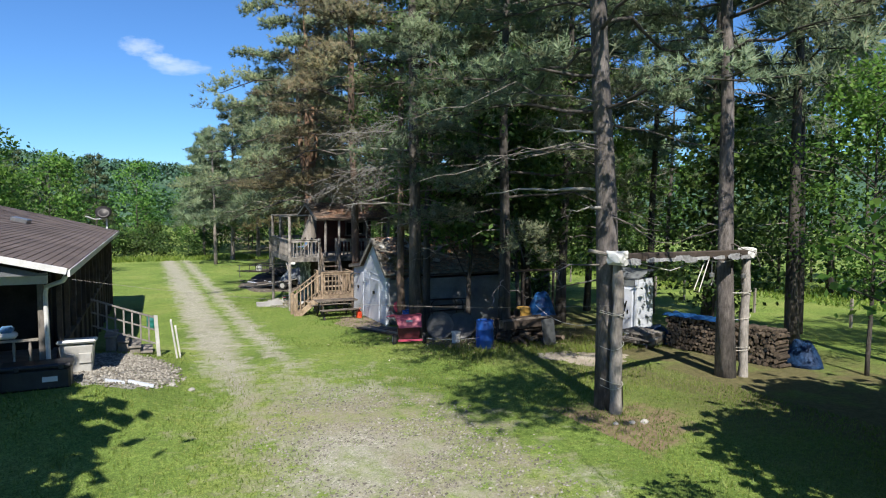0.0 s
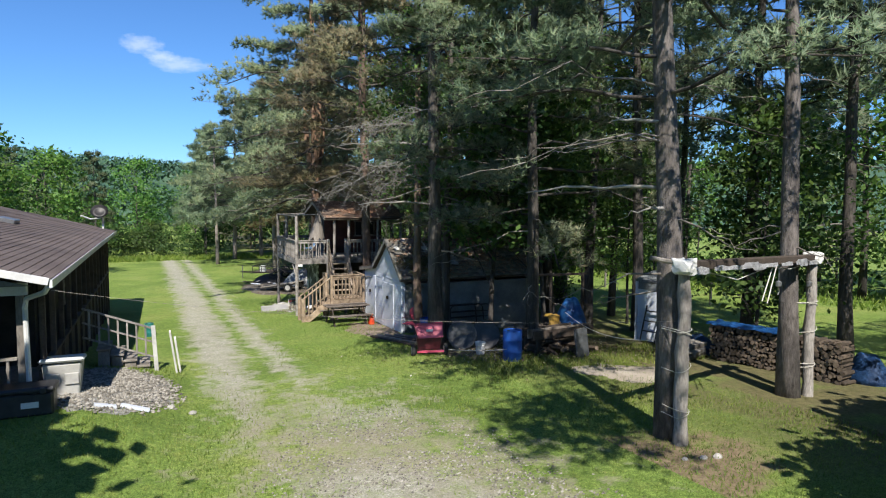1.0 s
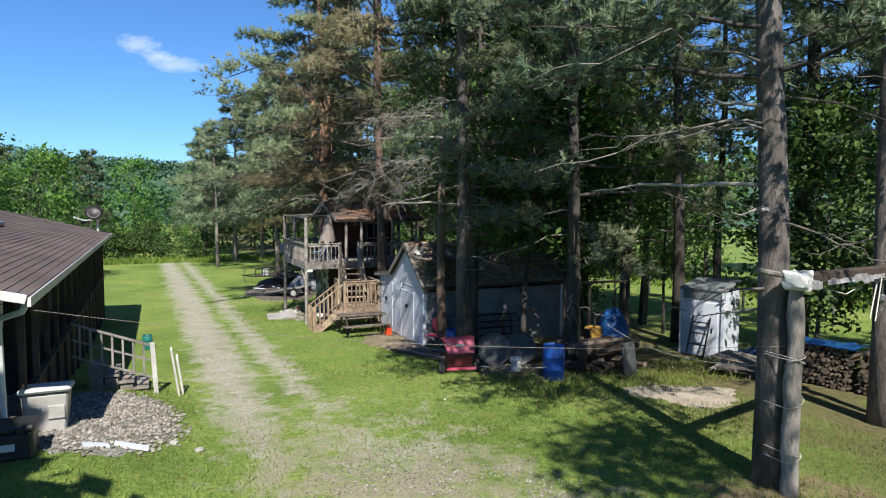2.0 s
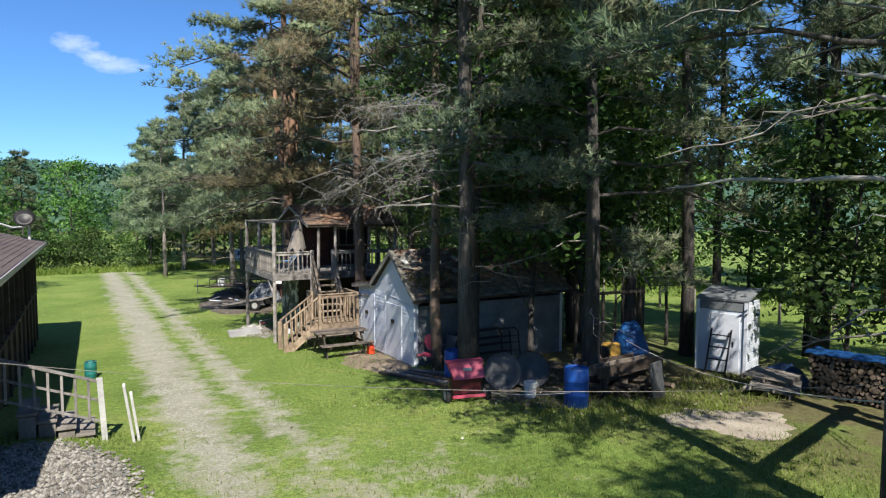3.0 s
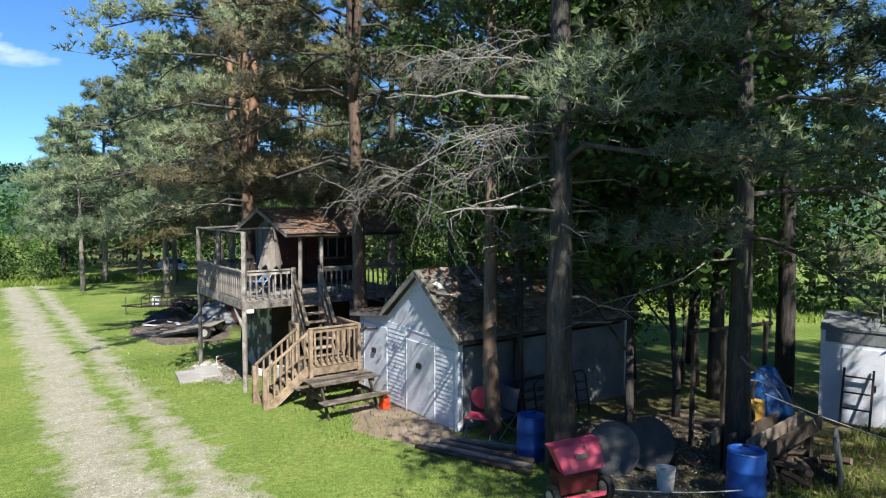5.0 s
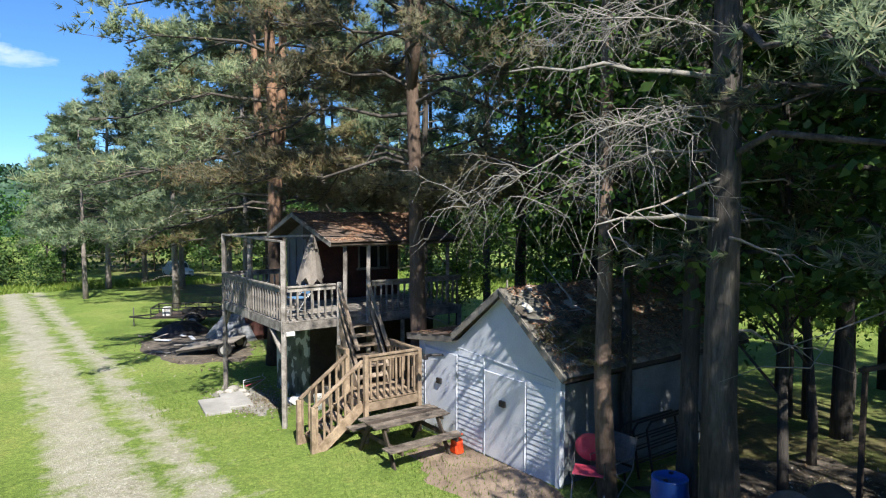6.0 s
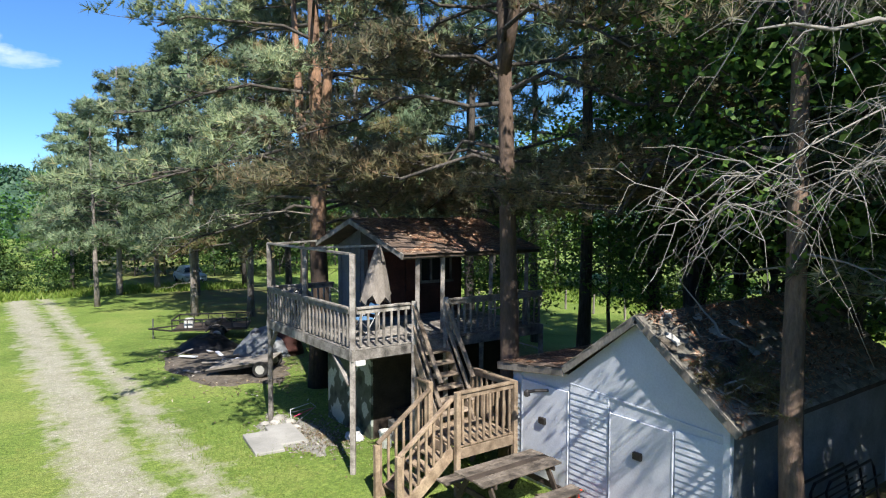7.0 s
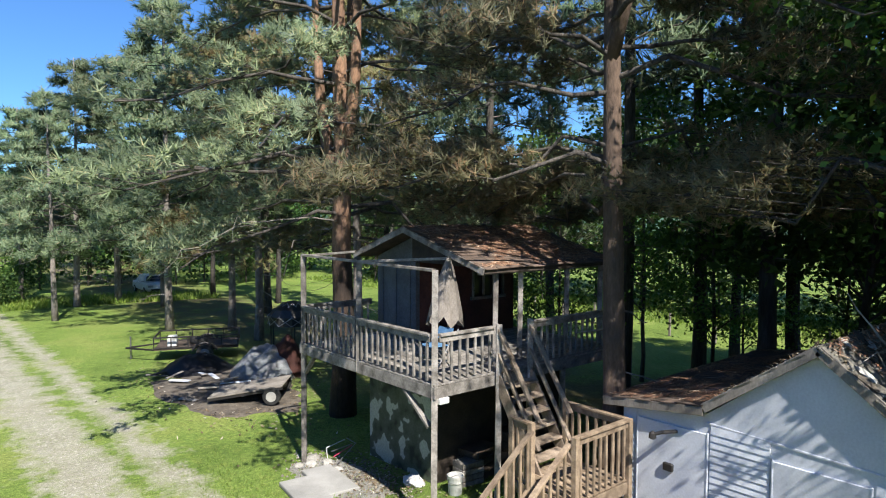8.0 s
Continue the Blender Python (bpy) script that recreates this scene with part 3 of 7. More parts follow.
rng = np.random.default_rng(3)
cc, aa, ss, oo = [], [], [], []
for _ in range(2200):
    a, r = rng.uniform(-0.5, 0.5), 160 + 340 * rng.random() ** 0.8
    x, y = r * math.sin(a), r * math.cos(a)
    h, w = rng.uniform(4, 9), rng.uniform(2.2, 4.2)
    n = 20
    u = units(rng, n)
    u[:, 2] = np.abs(u[:, 2])
    c = np.array((x, y, hill_h(x, y) + h * 0.35)) + u * (w, w, h * 0.62)
    ax = units(rng, n) * rng.uniform(0.6, 1.25, (n, 1))
    sd = np.cross(ax, u)
    cc.append(c), aa.append(ax), ss.append(sd * 0.75), oo.append(u + (0, 0, 0.3))
far = new("forest", leaf_mesh("forest", np.concatenate(cc), np.concatenate(aa), np.concatenate(ss), "far_wood", np.concatenate(oo)))
tagged(far, "dense green woods covering the distant hills", "woods", kind="stuff")

# one small fair-weather cloud
for at, size in (((-12, 1500, 338), (58, 1, 27)), ((62, 1500, 303), (84, 1, 25)), ((26, 1506, 318), (50, 1, 18))):
    bm = bmesh.new()
    bmesh.ops.create_circle(bm, cap_ends=True, segments=48, radius=1.0)
    bmesh.ops.rotate(bm, cent=(0, 0, 0), matrix=Matrix.Rotation(radians(90), 3, "X"), verts=bm.verts)
    cl = solid("backdrop_cloud", bm, "cloud", "small soft white cloud in the blue sky", "cloud", kind="structure")
    cl.location, cl.scale = at, size
    cl.visible_shadow = False


# ---- trees ----
def limb_curve(base, az, length, rise, droop, n=6, wob=0.05, rng=None):
    d = np.array((math.cos(az), math.sin(az), 0.0))
    s = np.linspace(0, 1, n)
    p = np.array(base) + d * length * s[:, None]
    p[:, 2] += length * (rise * s - droop * s * s)
    if rng is not None:
        p[1:] += rng.normal(size=(n - 1, 3)) * wob * length * 0.25
    return p


def trunk_line(H, lean, rng, n=9):
    z = np.linspace(-0.3, H, n)
    p = np.zeros((n, 3))
    p[:, 2] = z
    f = np.clip(z / H, 0, 1)
    p[:, 0] = lean[0] * f + np.cumsum(rng.normal(size=n)) * 0.035 * (f > 0)
    p[:, 1] = lean[1] * f + np.cumsum(rng.normal(size=n)) * 0.035 * (f > 0)
    return p


def on_line(p, z):
    return np.array([np.interp(z, p[:, 2], p[:, 0]), np.interp(z, p[:, 2], p[:, 1]), z])


def make_pine(seed, H, lo, R, limbs, subs, tufts, blades, blen, bwid, bark, needles, label, group, r0=0.2, dead=10, lean=(0.2, 0.1), top=0.25, forks=0, low=0.0, fan=False, bare=(), bare_to=0.0, boughs=(), spars=()):
    """A pine: tapered trunk, drooping limbs and sprays of needles at their ends."""
    rng = np.random.default_rng(seed)
    tree = thing("pine_tree", (0, 0, 0), label, "tree", group)
    line = trunk_line(H, lean, rng)
    bm = bmesh.new()
    n = len(line)
    tube(bm, line, [r0 * (1.25 if i == 0 else 1) * (1 - 0.86 * (i / (n - 1)) ** 1.15) for i in range(n)], 10, True, 0.06, random)
    for k in range(forks):
        z0 = H * rng.uniform(0.3, 0.45)
        a = rng.uniform(0, 6.28)
        b = on_line(line, z0)
        q = np.array([b + np.array((math.cos(a) * o, math.sin(a) * o, h)) for o, h in ((0, -0.4), (0.35, 0.6), (0.6, 2.0), (0.9, H * 0.4))])
        tube(bm, q, [r0 * 0.6, r0 * 0.55, r0 * 0.45, 0.03], 8, True, 0.05)
    part("trunk", bm, bark, tree, smooth=True)
    lb, db = bmesh.new(), bmesh.new()
    C, D, O, sprays = [], [], [], []
    for i in range(limbs):
        f = ((i + rng.random()) / limbs) ** 1.1
        z = lo + (H * 0.985 - lo) * f
        L = R * ((1 - f) ** 0.75 * (1 - top) + top * (1 - f * 0.6)) * rng.uniform(0.55, 1.15)
        az = i * 2.399 + rng.normal() * 0.35
        P = limb_curve(on_line(line, z), az, L, 0.28 - 0.12 * (1 - f) - low * (1 - f) + rng.normal() * 0.09, 0.3 * rng.uniform(0.5, 1.3), 6, 0.12, rng)
        if z < bare_to and any(a0 < (az + 0.8) % 6.2832 - 0.8 < a1 for a0, a1 in bare):
            if i % 4 == 0:
                tube(lb, P[:4], [0.02, 0.016, 0.012, 0.005], 5, False)
            continue
        tube(lb, P, [0.012 + 0.01 * L * (1 - 0.9 * k / 5) for k in range(6)], 5, False)
        sprays.append((P, az, L, subs))
    for z, az, L in boughs:
        P = limb_curve(on_line(line, z), az, L, 0.12 + rng.normal() * 0.06, 0.16, 6, 0.22, rng)
        tube(lb, P, [0.012 + 0.008 * L * (1 - 0.9 * k / 5) for k in range(6)], 6, False)
        sprays.append((P, az, L, int(subs * 2.4)))
    for P, az, L, count in sprays:
        for j in range(count):
            s = 0.38 + 0.62 * (j + rng.random()) / count
            b = np.array([np.interp(s, np.linspace(0, 1, 6), P[:, k]) for k in range(3)])
            a2 = az + rng.choice((-1, 1)) * rng.uniform(0.25, 1.1)
            l2 = L * rng.uniform(0.14, 0.34) + 0.15
            Q = limb_curve(b, a2, l2, 0.32, 0.25, 4, 0.1, rng)
            if blen < 0.29:
                tube(lb, Q[::3], [0.012, 0.004], 3, False)
            t = rng.uniform(0.25, 1.08, tufts)
            c = np.stack([np.interp(t, np.linspace(0, 1, 4), Q[:, k]) for k in range(3)], 1) + rng.normal(size=(tufts, 3)) * (0.17, 0.17, 0.13)
            d = np.tile(np.array((math.cos(a2), math.sin(a2), 0.45)), (tufts, 1)) + rng.normal(size=(tufts, 3)) * 0.35
            mid = Q.mean(0) - (0, 0, 0.12)
            C.append(c), D.append(d), O.append((c - mid) * 2.2 + np.array((math.cos(az) * 0.45, math.sin(az) * 0.45, 0.45)))
    for i in range(dead):
        z = lo * rng.uniform(0.35, 1.15)
        L = rng.uniform(0.5, 1.9) if z < lo * 0.8 else rng.uniform(1.2, R * 0.7)
        az = rng.uniform(0, 6.28)
        P = limb_curve(on_line(line, z), az, L, rng.uniform(-0.1, 0.2), 0.25, 5, 0.11, rng)
        tube(db, P, [0.024, 0.019, 0.014, 0.009, 0.004], 5, False)
        for k in range(3):
            b = P[2 + k % 3]
            tube(db, limb_curve(b, az + rng.uniform(-1.2, 1.2), L * 0.35, 0.1, 0.4, 4, 0.25, rng), [0.01, 0.008, 0.005, 0.003], 3, False)
    if fan:
        fb = bmesh.new()
        for i in range(5):
            z = rng.uniform(5.4, 7.4)
            az, L = rng.uniform(1.7, 3.4), rng.uniform(2.0, 3.6)
            P = limb_curve(on_line(line, z), az, L, rng.uniform(-0.1, 0.3), rng.uniform(0.1, 0.4), 7, 0.08, rng)
            tube(fb, P, [0.022, 0.017, 0.013, 0.01, 0.008, 0.005, 0.003], 5, False)
            for k in range(22):
                b = P[rng.integers(1, 7)]
                a2 = az + rng.normal() * 1.1
                Q = limb_curve(b, a2, rng.uniform(0.4, 1.3), rng.uniform(-0.2, 0.9), rng.uniform(0.3, 1.5), 6, 0.2, rng)
                tube(fb, Q, [0.007, 0.006, 0.005, 0.004, 0.003, 0.0015], 3, False)
                for q in range(4):
                    tube(fb, limb_curve(Q[1 + q], a2 + rng.normal() * 1.8, rng.uniform(0.2, 0.6), rng.uniform(-0.6, 0.8), rng.uniform(0.2, 1.4), 4, 0.2, rng), [0.004, 0.0035, 0.0025, 0.0015], 3, False)
        part("dead_twig_work", fb, "twig", tree, "bleached tangle of dead twigs", smooth=True, kind="stuff")
    part("limb_work", lb, "bark", tree, smooth=True, kind="stuff")
    for z, az, L in spars:
        bm = bmesh.new()
        P = limb_curve(on_line(line, z), az, L, 0.1, 0.12, 8, 0.035, rng)
        tube(bm, P, [0.038, 0.034, 0.031, 0.028, 0.024, 0.02, 0.015, 0.008], 7, True, 0.12)
        for k in (3, 5, 6):
            tube(bm, limb_curve(P[k], az + rng.choice((-1, 1)) * rng.uniform(0.5, 1.0), rng.uniform(0.25, 0.7), rng.uniform(-0.2, 0.5), 0.2, 5, 0.3, rng), [0.014, 0.012, 0.009, 0.006, 0.003], 4, False)
        part("dead_limb", bm, "twig", tree, "pale barkless broken limb", smooth=True)
    if dead:
        part("dead_branch_work", db, "dead_wood", tree, "bare grey dead limbs", smooth=True, kind="stuff")
    else:
        db.free()
    C, D, O = np.concatenate(C), np.concatenate(D), np.concatenate(O)
    D /= np.linalg.norm(D, axis=1)[:, None]
    B = np.repeat(C, blades, 0)
    u = np.repeat(D, blades, 0) * 0.75 + units(rng, len(B)) * 0.8
    u /= np.linalg.norm(u, axis=1)[:, None]
    sd = np.cross(u, units(rng, len(B)))
    sd /= np.linalg.norm(sd, axis=1)[:, None] + 1e-6
    crown = new("crown", blade_mesh("crown", B - u * 0.04, B + u * (blen * rng.uniform(0.7, 1.3, (len(B), 1))), sd * bwid, needles, np.repeat(O, blades, 0) + u * 0.35))
    crown.parent = tree
    return tree


def make_leafy(seed, H, lo, R, clumps, leaves, size, material, label, group, r0=0.15, bark="bark", spread=0.55):
    """A broad-leaved tree: trunk, forked limbs and clumps of single leaves."""
    rng = np.random.default_rng(seed)
    tree = thing("leafy_tree", (0, 0, 0), label, "tree", group)
    line = trunk_line(H * 0.9, (rng.normal() * 0.3, rng.normal() * 0.3), rng)
    bm = bmesh.new()
    tube(bm, line, [r0 * (1 - 0.88 * i / 8) for i in range(9)], 8, True, 0.06)
    C, W = [], []
    axis_mid = np.array((0, 0, lo + (H - lo) * 0.45))
    for i in range(clumps):
        f = rng.random() ** 0.8
        z = lo + (H - lo) * f
        rad = R * math.sqrt(max(0.05, 1 - (2 * f - 0.85) ** 2 * 0.75)) * rng.uniform(0.35, 1.05)
        az = rng.uniform(0, 6.28)
        c = on_line(line, z * 0.9) * (1, 1, 0) + np.array((math.cos(az) * rad, math.sin(az) * rad, z))
        if i % 3 == 0:
            b = on_line(line, max(0.8, z - rad * rng.uniform(0.5, 0.9)))
            q = [b, b * 0.5 + c * 0.5 + np.array((0, 0, 0.1 * rad)), c]
            tube(bm, q, [r0 * 0.3, r0 * 0.18, 0.008], 5, False)
        n = int(leaves * rng.uniform(0.6, 1.4))
        g = rng.normal(size=(n, 3)) * (spread, spread, spread * 0.6)
        C.append(c + g)
        W.append(g / spread * 0.6 + (c - axis_mid) / max(R, 1.0) * 0.5 + (0, 0, 0.45))
    part("trunk", bm, bark, tree, smooth=True)
    C = np.concatenate(C)
    n = len(C)
    nrm = units(rng, n) * (0.7, 0.7, 1.0) + (0, 0, 0.5)
    ax = np.cross(nrm, units(rng, n))
    ax /= np.linalg.norm(ax, axis=1)[:, None] + 1e-6
    sd = np.cross(nrm, ax)
    sd /= np.linalg.norm(sd, axis=1)[:, None] + 1e-6
    k = size * rng.uniform(0.6, 1.35, (n, 1))
    crown = new("crown", leaf_mesh("crown", C, ax * k, sd * k * 0.62, material, np.concatenate(W) + nrm * 0.3))
    crown.parent = tree
    return tree


def place(tree, x, y, s=1.0, turn=0.0, first=False):
    m = Matrix.Translation((x, y, gz(x, y) - 0.02)) @ Matrix.Rotation(turn, 4, "Z") @ Matrix.Diagonal((s, s, s, 1))
    if first:
        tree.matrix_basis = m
        return tree
    return copy_thing(tree, m)


def spread_trees(kinds, spots, seed, smin=0.85, smax=1.15):
    r = random.Random(seed)
    used = set()
    for i, (x, y) in enumerate(spots):
        k = kinds[i % len(kinds)]
        place(k, x, y, r.uniform(smin, smax), r.uniform(0, 6.28), first=k.name not in used and k.name not in PLACED)
        used.add(k.name), PLACED.add(k.name)


PLACED = set()
G1, G2, G3 = "pines beside the yard", "trees of the wood", "trees at the field's edge"
# single pines at the yard
def sprig(zs, azs, ls, turn=0.0):
    return [(z, a - turn, l) for z, a, l in zip(zs, azs, ls)]


over_garage = sprig((5.0, 5.4, 4.9, 5.6, 5.2, 5.1), (0.35, 0.8, 1.15, 1.45, 1.7, 0.55), (4.6, 4.8, 4.6, 4.2, 4.4, 3.6))
over_cabin = sprig((5.5, 5.8, 5.4, 6.0, 5.7, 5.7, 6.0, 6.2, 5.9), (0.95, 0.6, 0.25, -0.1, -0.5, 1.5, 1.9, 2.3, 2.65), (4.6, 4.4, 4.2, 3.8, 3.6, 3.4, 3.8, 4.0, 4.2), 2.6)
over_deck = sprig((9.6, 10.6), (3.3, 3.7), (3.6, 3.2))
# limbs above the view, added to cast shade on the clutter
shade_limbs = [(9.2 + 0.22 * k, (1.9 + (k * 1.13) % 2.6 if k % 3 else k * 0.9), 3.2 + (k * 0.7) % 1.5) for k in range(16)]
yard = [
    (make_pine(11, 18, 5.6, 4.9, 40, 10, 13, 16, 0.155, 0.012, "grey_bark", "pine", "tall pine, grey post lashed to its rough trunk", G1, 0.245, 9, (-0.9, 0.4), bare=((-0.6, 1.5),), bare_to=7.5, boughs=shade_limbs, spars=((4.45, 2.15, 2.7), (4.1, 3.4, 0.8), (5.6, 3.0, 1.1))), 11.62, 9.06, 0.0),
    (make_pine(12, 19, 7.8, 4.2, 36, 10, 12, 16, 0.17, 0.011, "grey_bark", "pine", "tall pine with a long bare grey trunk", G1, 0.22, 8, (0.25, 0.1)), 16.25, 10.2, 2.0),
    (make_pine(13, 18, 4.8, 3.9, 44, 10, 12, 17, 0.16, 0.0115, "bark", "pine", "dark pine with long dead grey limbs", G1, 0.24, 8, (-0.5, -0.1), fan=True, bare=((1.6, 4.0), (-0.5, 0.9)), bare_to=8.6, spars=((4.5, 3.14, 2.4), (6.3, 2.7, 2.9))), 11.3, 18.55, 0.0),
    (make_pine(14, 17, 3.4, 4.0, 46, 9, 10, 15, 0.21, 0.0135, "bark", "olive_pine", "close-grown pine hanging low over the clutter", G1, 0.2, 3, (0.2, -0.1), low=0.06), 13.6, 16.72, 0.0),
    (make_pine(15, 17, 10.0, 2.8, 13, 10, 13, 17, 0.15, 0.0115, "red_bark", "tan_pine", "slim pine standing before the garage side", G1, 0.15, 10, (0.1, 0.1), bare=((-0.8, 0.2), (2.2, 5.5)), bare_to=9.0, boughs=over_garage + over_deck), 11.55, 20.65, 0.0),
    (make_pine(16, 18, 7.0, 4.7, 48, 11, 13, 17, 0.2, 0.0115, "red_bark", "tan_pine", "broad pine, browning needles, hanging over the cabin", G1, 0.2, 3, (0.15, 0.2), forks=1, low=0.03, boughs=over_cabin), 11.4, 26.0, 2.6),
    (make_pine(17, 19, 5.2, 6.6, 66, 12, 13, 15, 0.235, 0.0175, "orange_bark", "olive_pine", "great forked pine with peeling orange bark", G1, 0.31, 8, (0.1, 0.2), forks=3, low=0.1, bare=((2.7, 4.3),), bare_to=8.5), 11.2, 34.4, 1.2),
    (make_pine(18, 17, 4.2, 5.0, 52, 9, 9, 14, 0.3, 0.018, "pale_bark", "dry_pine", "pine with browning needles on low limbs", G1, 0.2, 6, (0.1, 0.1), low=0.08), 14.4, 47.0, 3.0),
    (make_pine(19, 16, 4.5, 4.6, 52, 9, 9, 7, 0.38, 0.032, "pale_bark", "pine", "full green pine of the open yard", G1, 0.2, 5, (0.1, 0.1), low=0.04), 12.1, 52.2, 3.0),
]
for t, x, y, turn in yard:
    place(t, x, y, 1.0, turn, True)
copy_spots = [(8, 14.6, 50.6, 0.95, 0.5), (8, 10.6, 66.5, 1.0, 5.0), (8, 8.4, 60.0, 0.78, 1.9), (8, 15.0, 63.0, 1.05, 2.7), (8, 8.3, 73, 0.85, 0.1), (8, 13.4, 68, 1.05, 3.3), (7, 16.6, 42.0, 1.0, 0.3)]
for k, x, y, s, turn in copy_spots:
    place(yard[k][0], x, y, s, turn)
slender = make_pine(29, 16, 8.5, 2.4, 20, 8, 9, 12, 0.18, 0.015, "bark", "blue_pine", "dark straight pine close beside the garage corner", G1, 0.15, 9)
place(slender, 12.0, 19.55, 1.0, 0.6, True)
yard_leaf = make_leafy(20, 12.5, 4.2, 2.6, 120, 85, 0.06, "leaf", "leafy green tree among the pines", G1, 0.12, spread=0.5)
place(yard_leaf, 12.7, 21.2, 1.0, 0.7, True)
place(yard_leaf, 18.9, 20.9, 0.9, 2.7)

# the wood behind
wood_pine = make_pine(21, 19, 7.5, 3.6, 26, 7, 8, 8, 0.42, 0.025, "bark", "pine", "tall dark pine of the wood", G2, 0.19, 14)
wood_pine_b = make_pine(22, 18, 8.2, 3.4, 24, 7, 8, 8, 0.42, 0.025, "bark", "pine", "tall pine with a bare lower trunk", G2, 0.17, 16)
wood_leaf = make_leafy(23, 13, 3.4, 3.0, 90, 75, 0.095, "leaf", "bright green broad-leaved tree of the wood", G2, 0.11)
wood_leaf_b = make_leafy(24, 9, 1.2, 2.4, 70, 60, 0.12, "dark_leaf", "shady broad-leaved young tree", G2, 0.08)
far_leaf = make_leafy(25, 13, 1.0, 3.2, 70, 26, 0.24, "leaf", "full green broad-leaved tree past the meadow", G2, 0.11, spread=0.7)
near_wood = [(21.8, 16.0), (22.2, 36.5), (17.6, 26.2), (21.6, 22.8), (19.0, 31.0), (19.6, 18.9), (22.0, 12.6), (18.0, 19.8), (19.3, 40.6), (22.4, 41.4), (22.0, 27.2), (20.4, 29.3), (18.6, 36.4), (20.8, 46), (22, 52), (19, 56), (22, 61), (20, 68), (23.0, 17.0), (22, 8.3), (18.2, 22.6), (24.8, 14.5), (23.8, 21.0), (24.2, 30.0)]
spread_trees([wood_pine, wood_pine_b], near_wood, 5)
small = [(20.6, 14.6), (21.0, 31.6), (21.3, 28.4), (19.0, 24.0), (20.4, 25.4), (18.8, 21.2), (21.4, 38.5), (16.6, 31.5)]
spread_trees([wood_leaf_b, wood_leaf, wood_leaf], small, 6, 0.6, 0.9)
spread_trees([wood_leaf], [(23.3, 9.0), (24.6, 5.6), (28.6, 8.0), (19.8, 8.9), (18.6, 28.0), (20.6, 20.6)], 7, 0.8, 1.0)
r = random.Random(8)
back = [(r.uniform(37, 42), y + r.uniform(-1, 1)) for y in np.arange(2, 92, 2.9)] + [(r.uniform(43, 52), y + r.uniform(-1.5, 1.5)) for y in np.arange(2, 100, 4.2)]
far_dark = make_leafy(27, 14, 0.6, 3.4, 80, 26, 0.26, "dark_leaf", "dark green broad-leaved tree past the meadow", G2, 0.12, spread=0.75)
spread_trees([far_dark, far_leaf, far_dark, wood_pine_b], back, 9, 0.75, 1.1)
core_leaf = make_leafy(26, 11.5, 3.4, 3.0, 110, 62, 0.115, "dark_leaf", "dense dark broad-leaved tree behind the clutter", G1, 0.11)
for i, (x, y, s) in enumerate(((18.2, 24.6, 1.05), (19.6, 27.2, 1.0), (13.3, 18.7, 0.82), (15.8, 19.4, 0.85))):
    place(core_leaf, x, y, s, 1.3 * i, i == 0)

# field's edge and the trees beyond the house
edge_leaf = make_leafy(31, 13, 1.0, 4.2, 95, 38, 0.2, "leaf", "full green tree at the edge of the field", G3, 0.16, spread=0.75)
edge_pine = make_pine(32, 17, 2.0, 3.4, 36, 5, 6, 7, 0.5, 0.07, "bark", "blue_pine", "blue-green conifer at the edge of the field", G3, 0.18, 0)
edge = [(x + r.uniform(-2, 2), 88 + 0.1 * abs(x) + r.uniform(-4, 6)) for x in np.arange(-34, 46, 4.6)] + [(x + r.uniform(-2, 2), 104 + r.uniform(-4, 8)) for x in np.arange(-40, 50, 6)]
edge_low = [q for q in edge if -8 < q[0] < 8]
spread_trees([edge_leaf, edge_leaf, edge_pine], [q for q in edge if q not in edge_low], 12, 0.75, 1.1)
spread_trees([edge_leaf], edge_low, 15, 0.38, 0.55)
left = [(-3.5, 52), (-7, 47), (-10, 56), (-5.5, 63), (-12, 44), (-15, 52), (-9, 70), (-2, 74), (-17, 62), (-20, 48), (-6, 82), (-13, 78), (1.5, 84), (-22, 70)]
spread_trees([edge_leaf, edge_leaf, edge_leaf, edge_pine], left, 13, 0.66, 0.9)
spread_trees([far_dark], [(x + r.uniform(-1, 1), 80 + r.uniform(-3, 5)) for x in np.arange(11, 36, 2.6)], 17, 0.6, 0.9)

bush = make_leafy(39, 4.4, 0.1, 2.1, 60, 36, 0.15, "dark_leaf", "leafy bush closing the end of the field", G3, 0.06, spread=0.55)
spread_trees([bush], [(x + r.uniform(-0.5, 0.5), 71 + r.uniform(-1.5, 3)) for x in np.arange(-17, 10, 1.8)], 18, 0.7, 1.1)

# trees behind the camera that throw the shade in the foreground
shade_leaf = make_leafy(38, 12.5, 1.6, 4.0, 160, 44, 0.36, "leaf", "full dense broad-leaved tree at the drive's mouth", G3, 0.2, spread=0.7)
spread_trees([shade_leaf], [(-3.8, 4.6), (-3.4, 1.2), (-6.9, 2.4)], 14, 0.86, 0.92)
spread_trees([shade_leaf], [(12.1, 0.5), (15.3, 1.9), (18.6, 1.5), (13.6, -0.6), (21.6, 2.4)], 16, 0.58, 0.66)
# made-up thin trunk holding a crown whose shadow dapples the lawn
dapple_tree = make_leafy(36, 15.5, 11.5, 1.15, 50, 36, 0.12, "leaf", "unseen slim tree, added so its high crown dapples the lawn", G1, 0.03, spread=0.45)
place(dapple_tree, 6.7, -1.7, 1.0, 0.4, True)
sapling = make_leafy(35, 4.2, 2.9, 0.75, 34, 14, 0.055, "leaf", "young broad-leaved sapling beside the lawn", G1, 0.03, spread=0.13)
place(sapling, 8.95, 1.5, 1.0, 0.3, True)


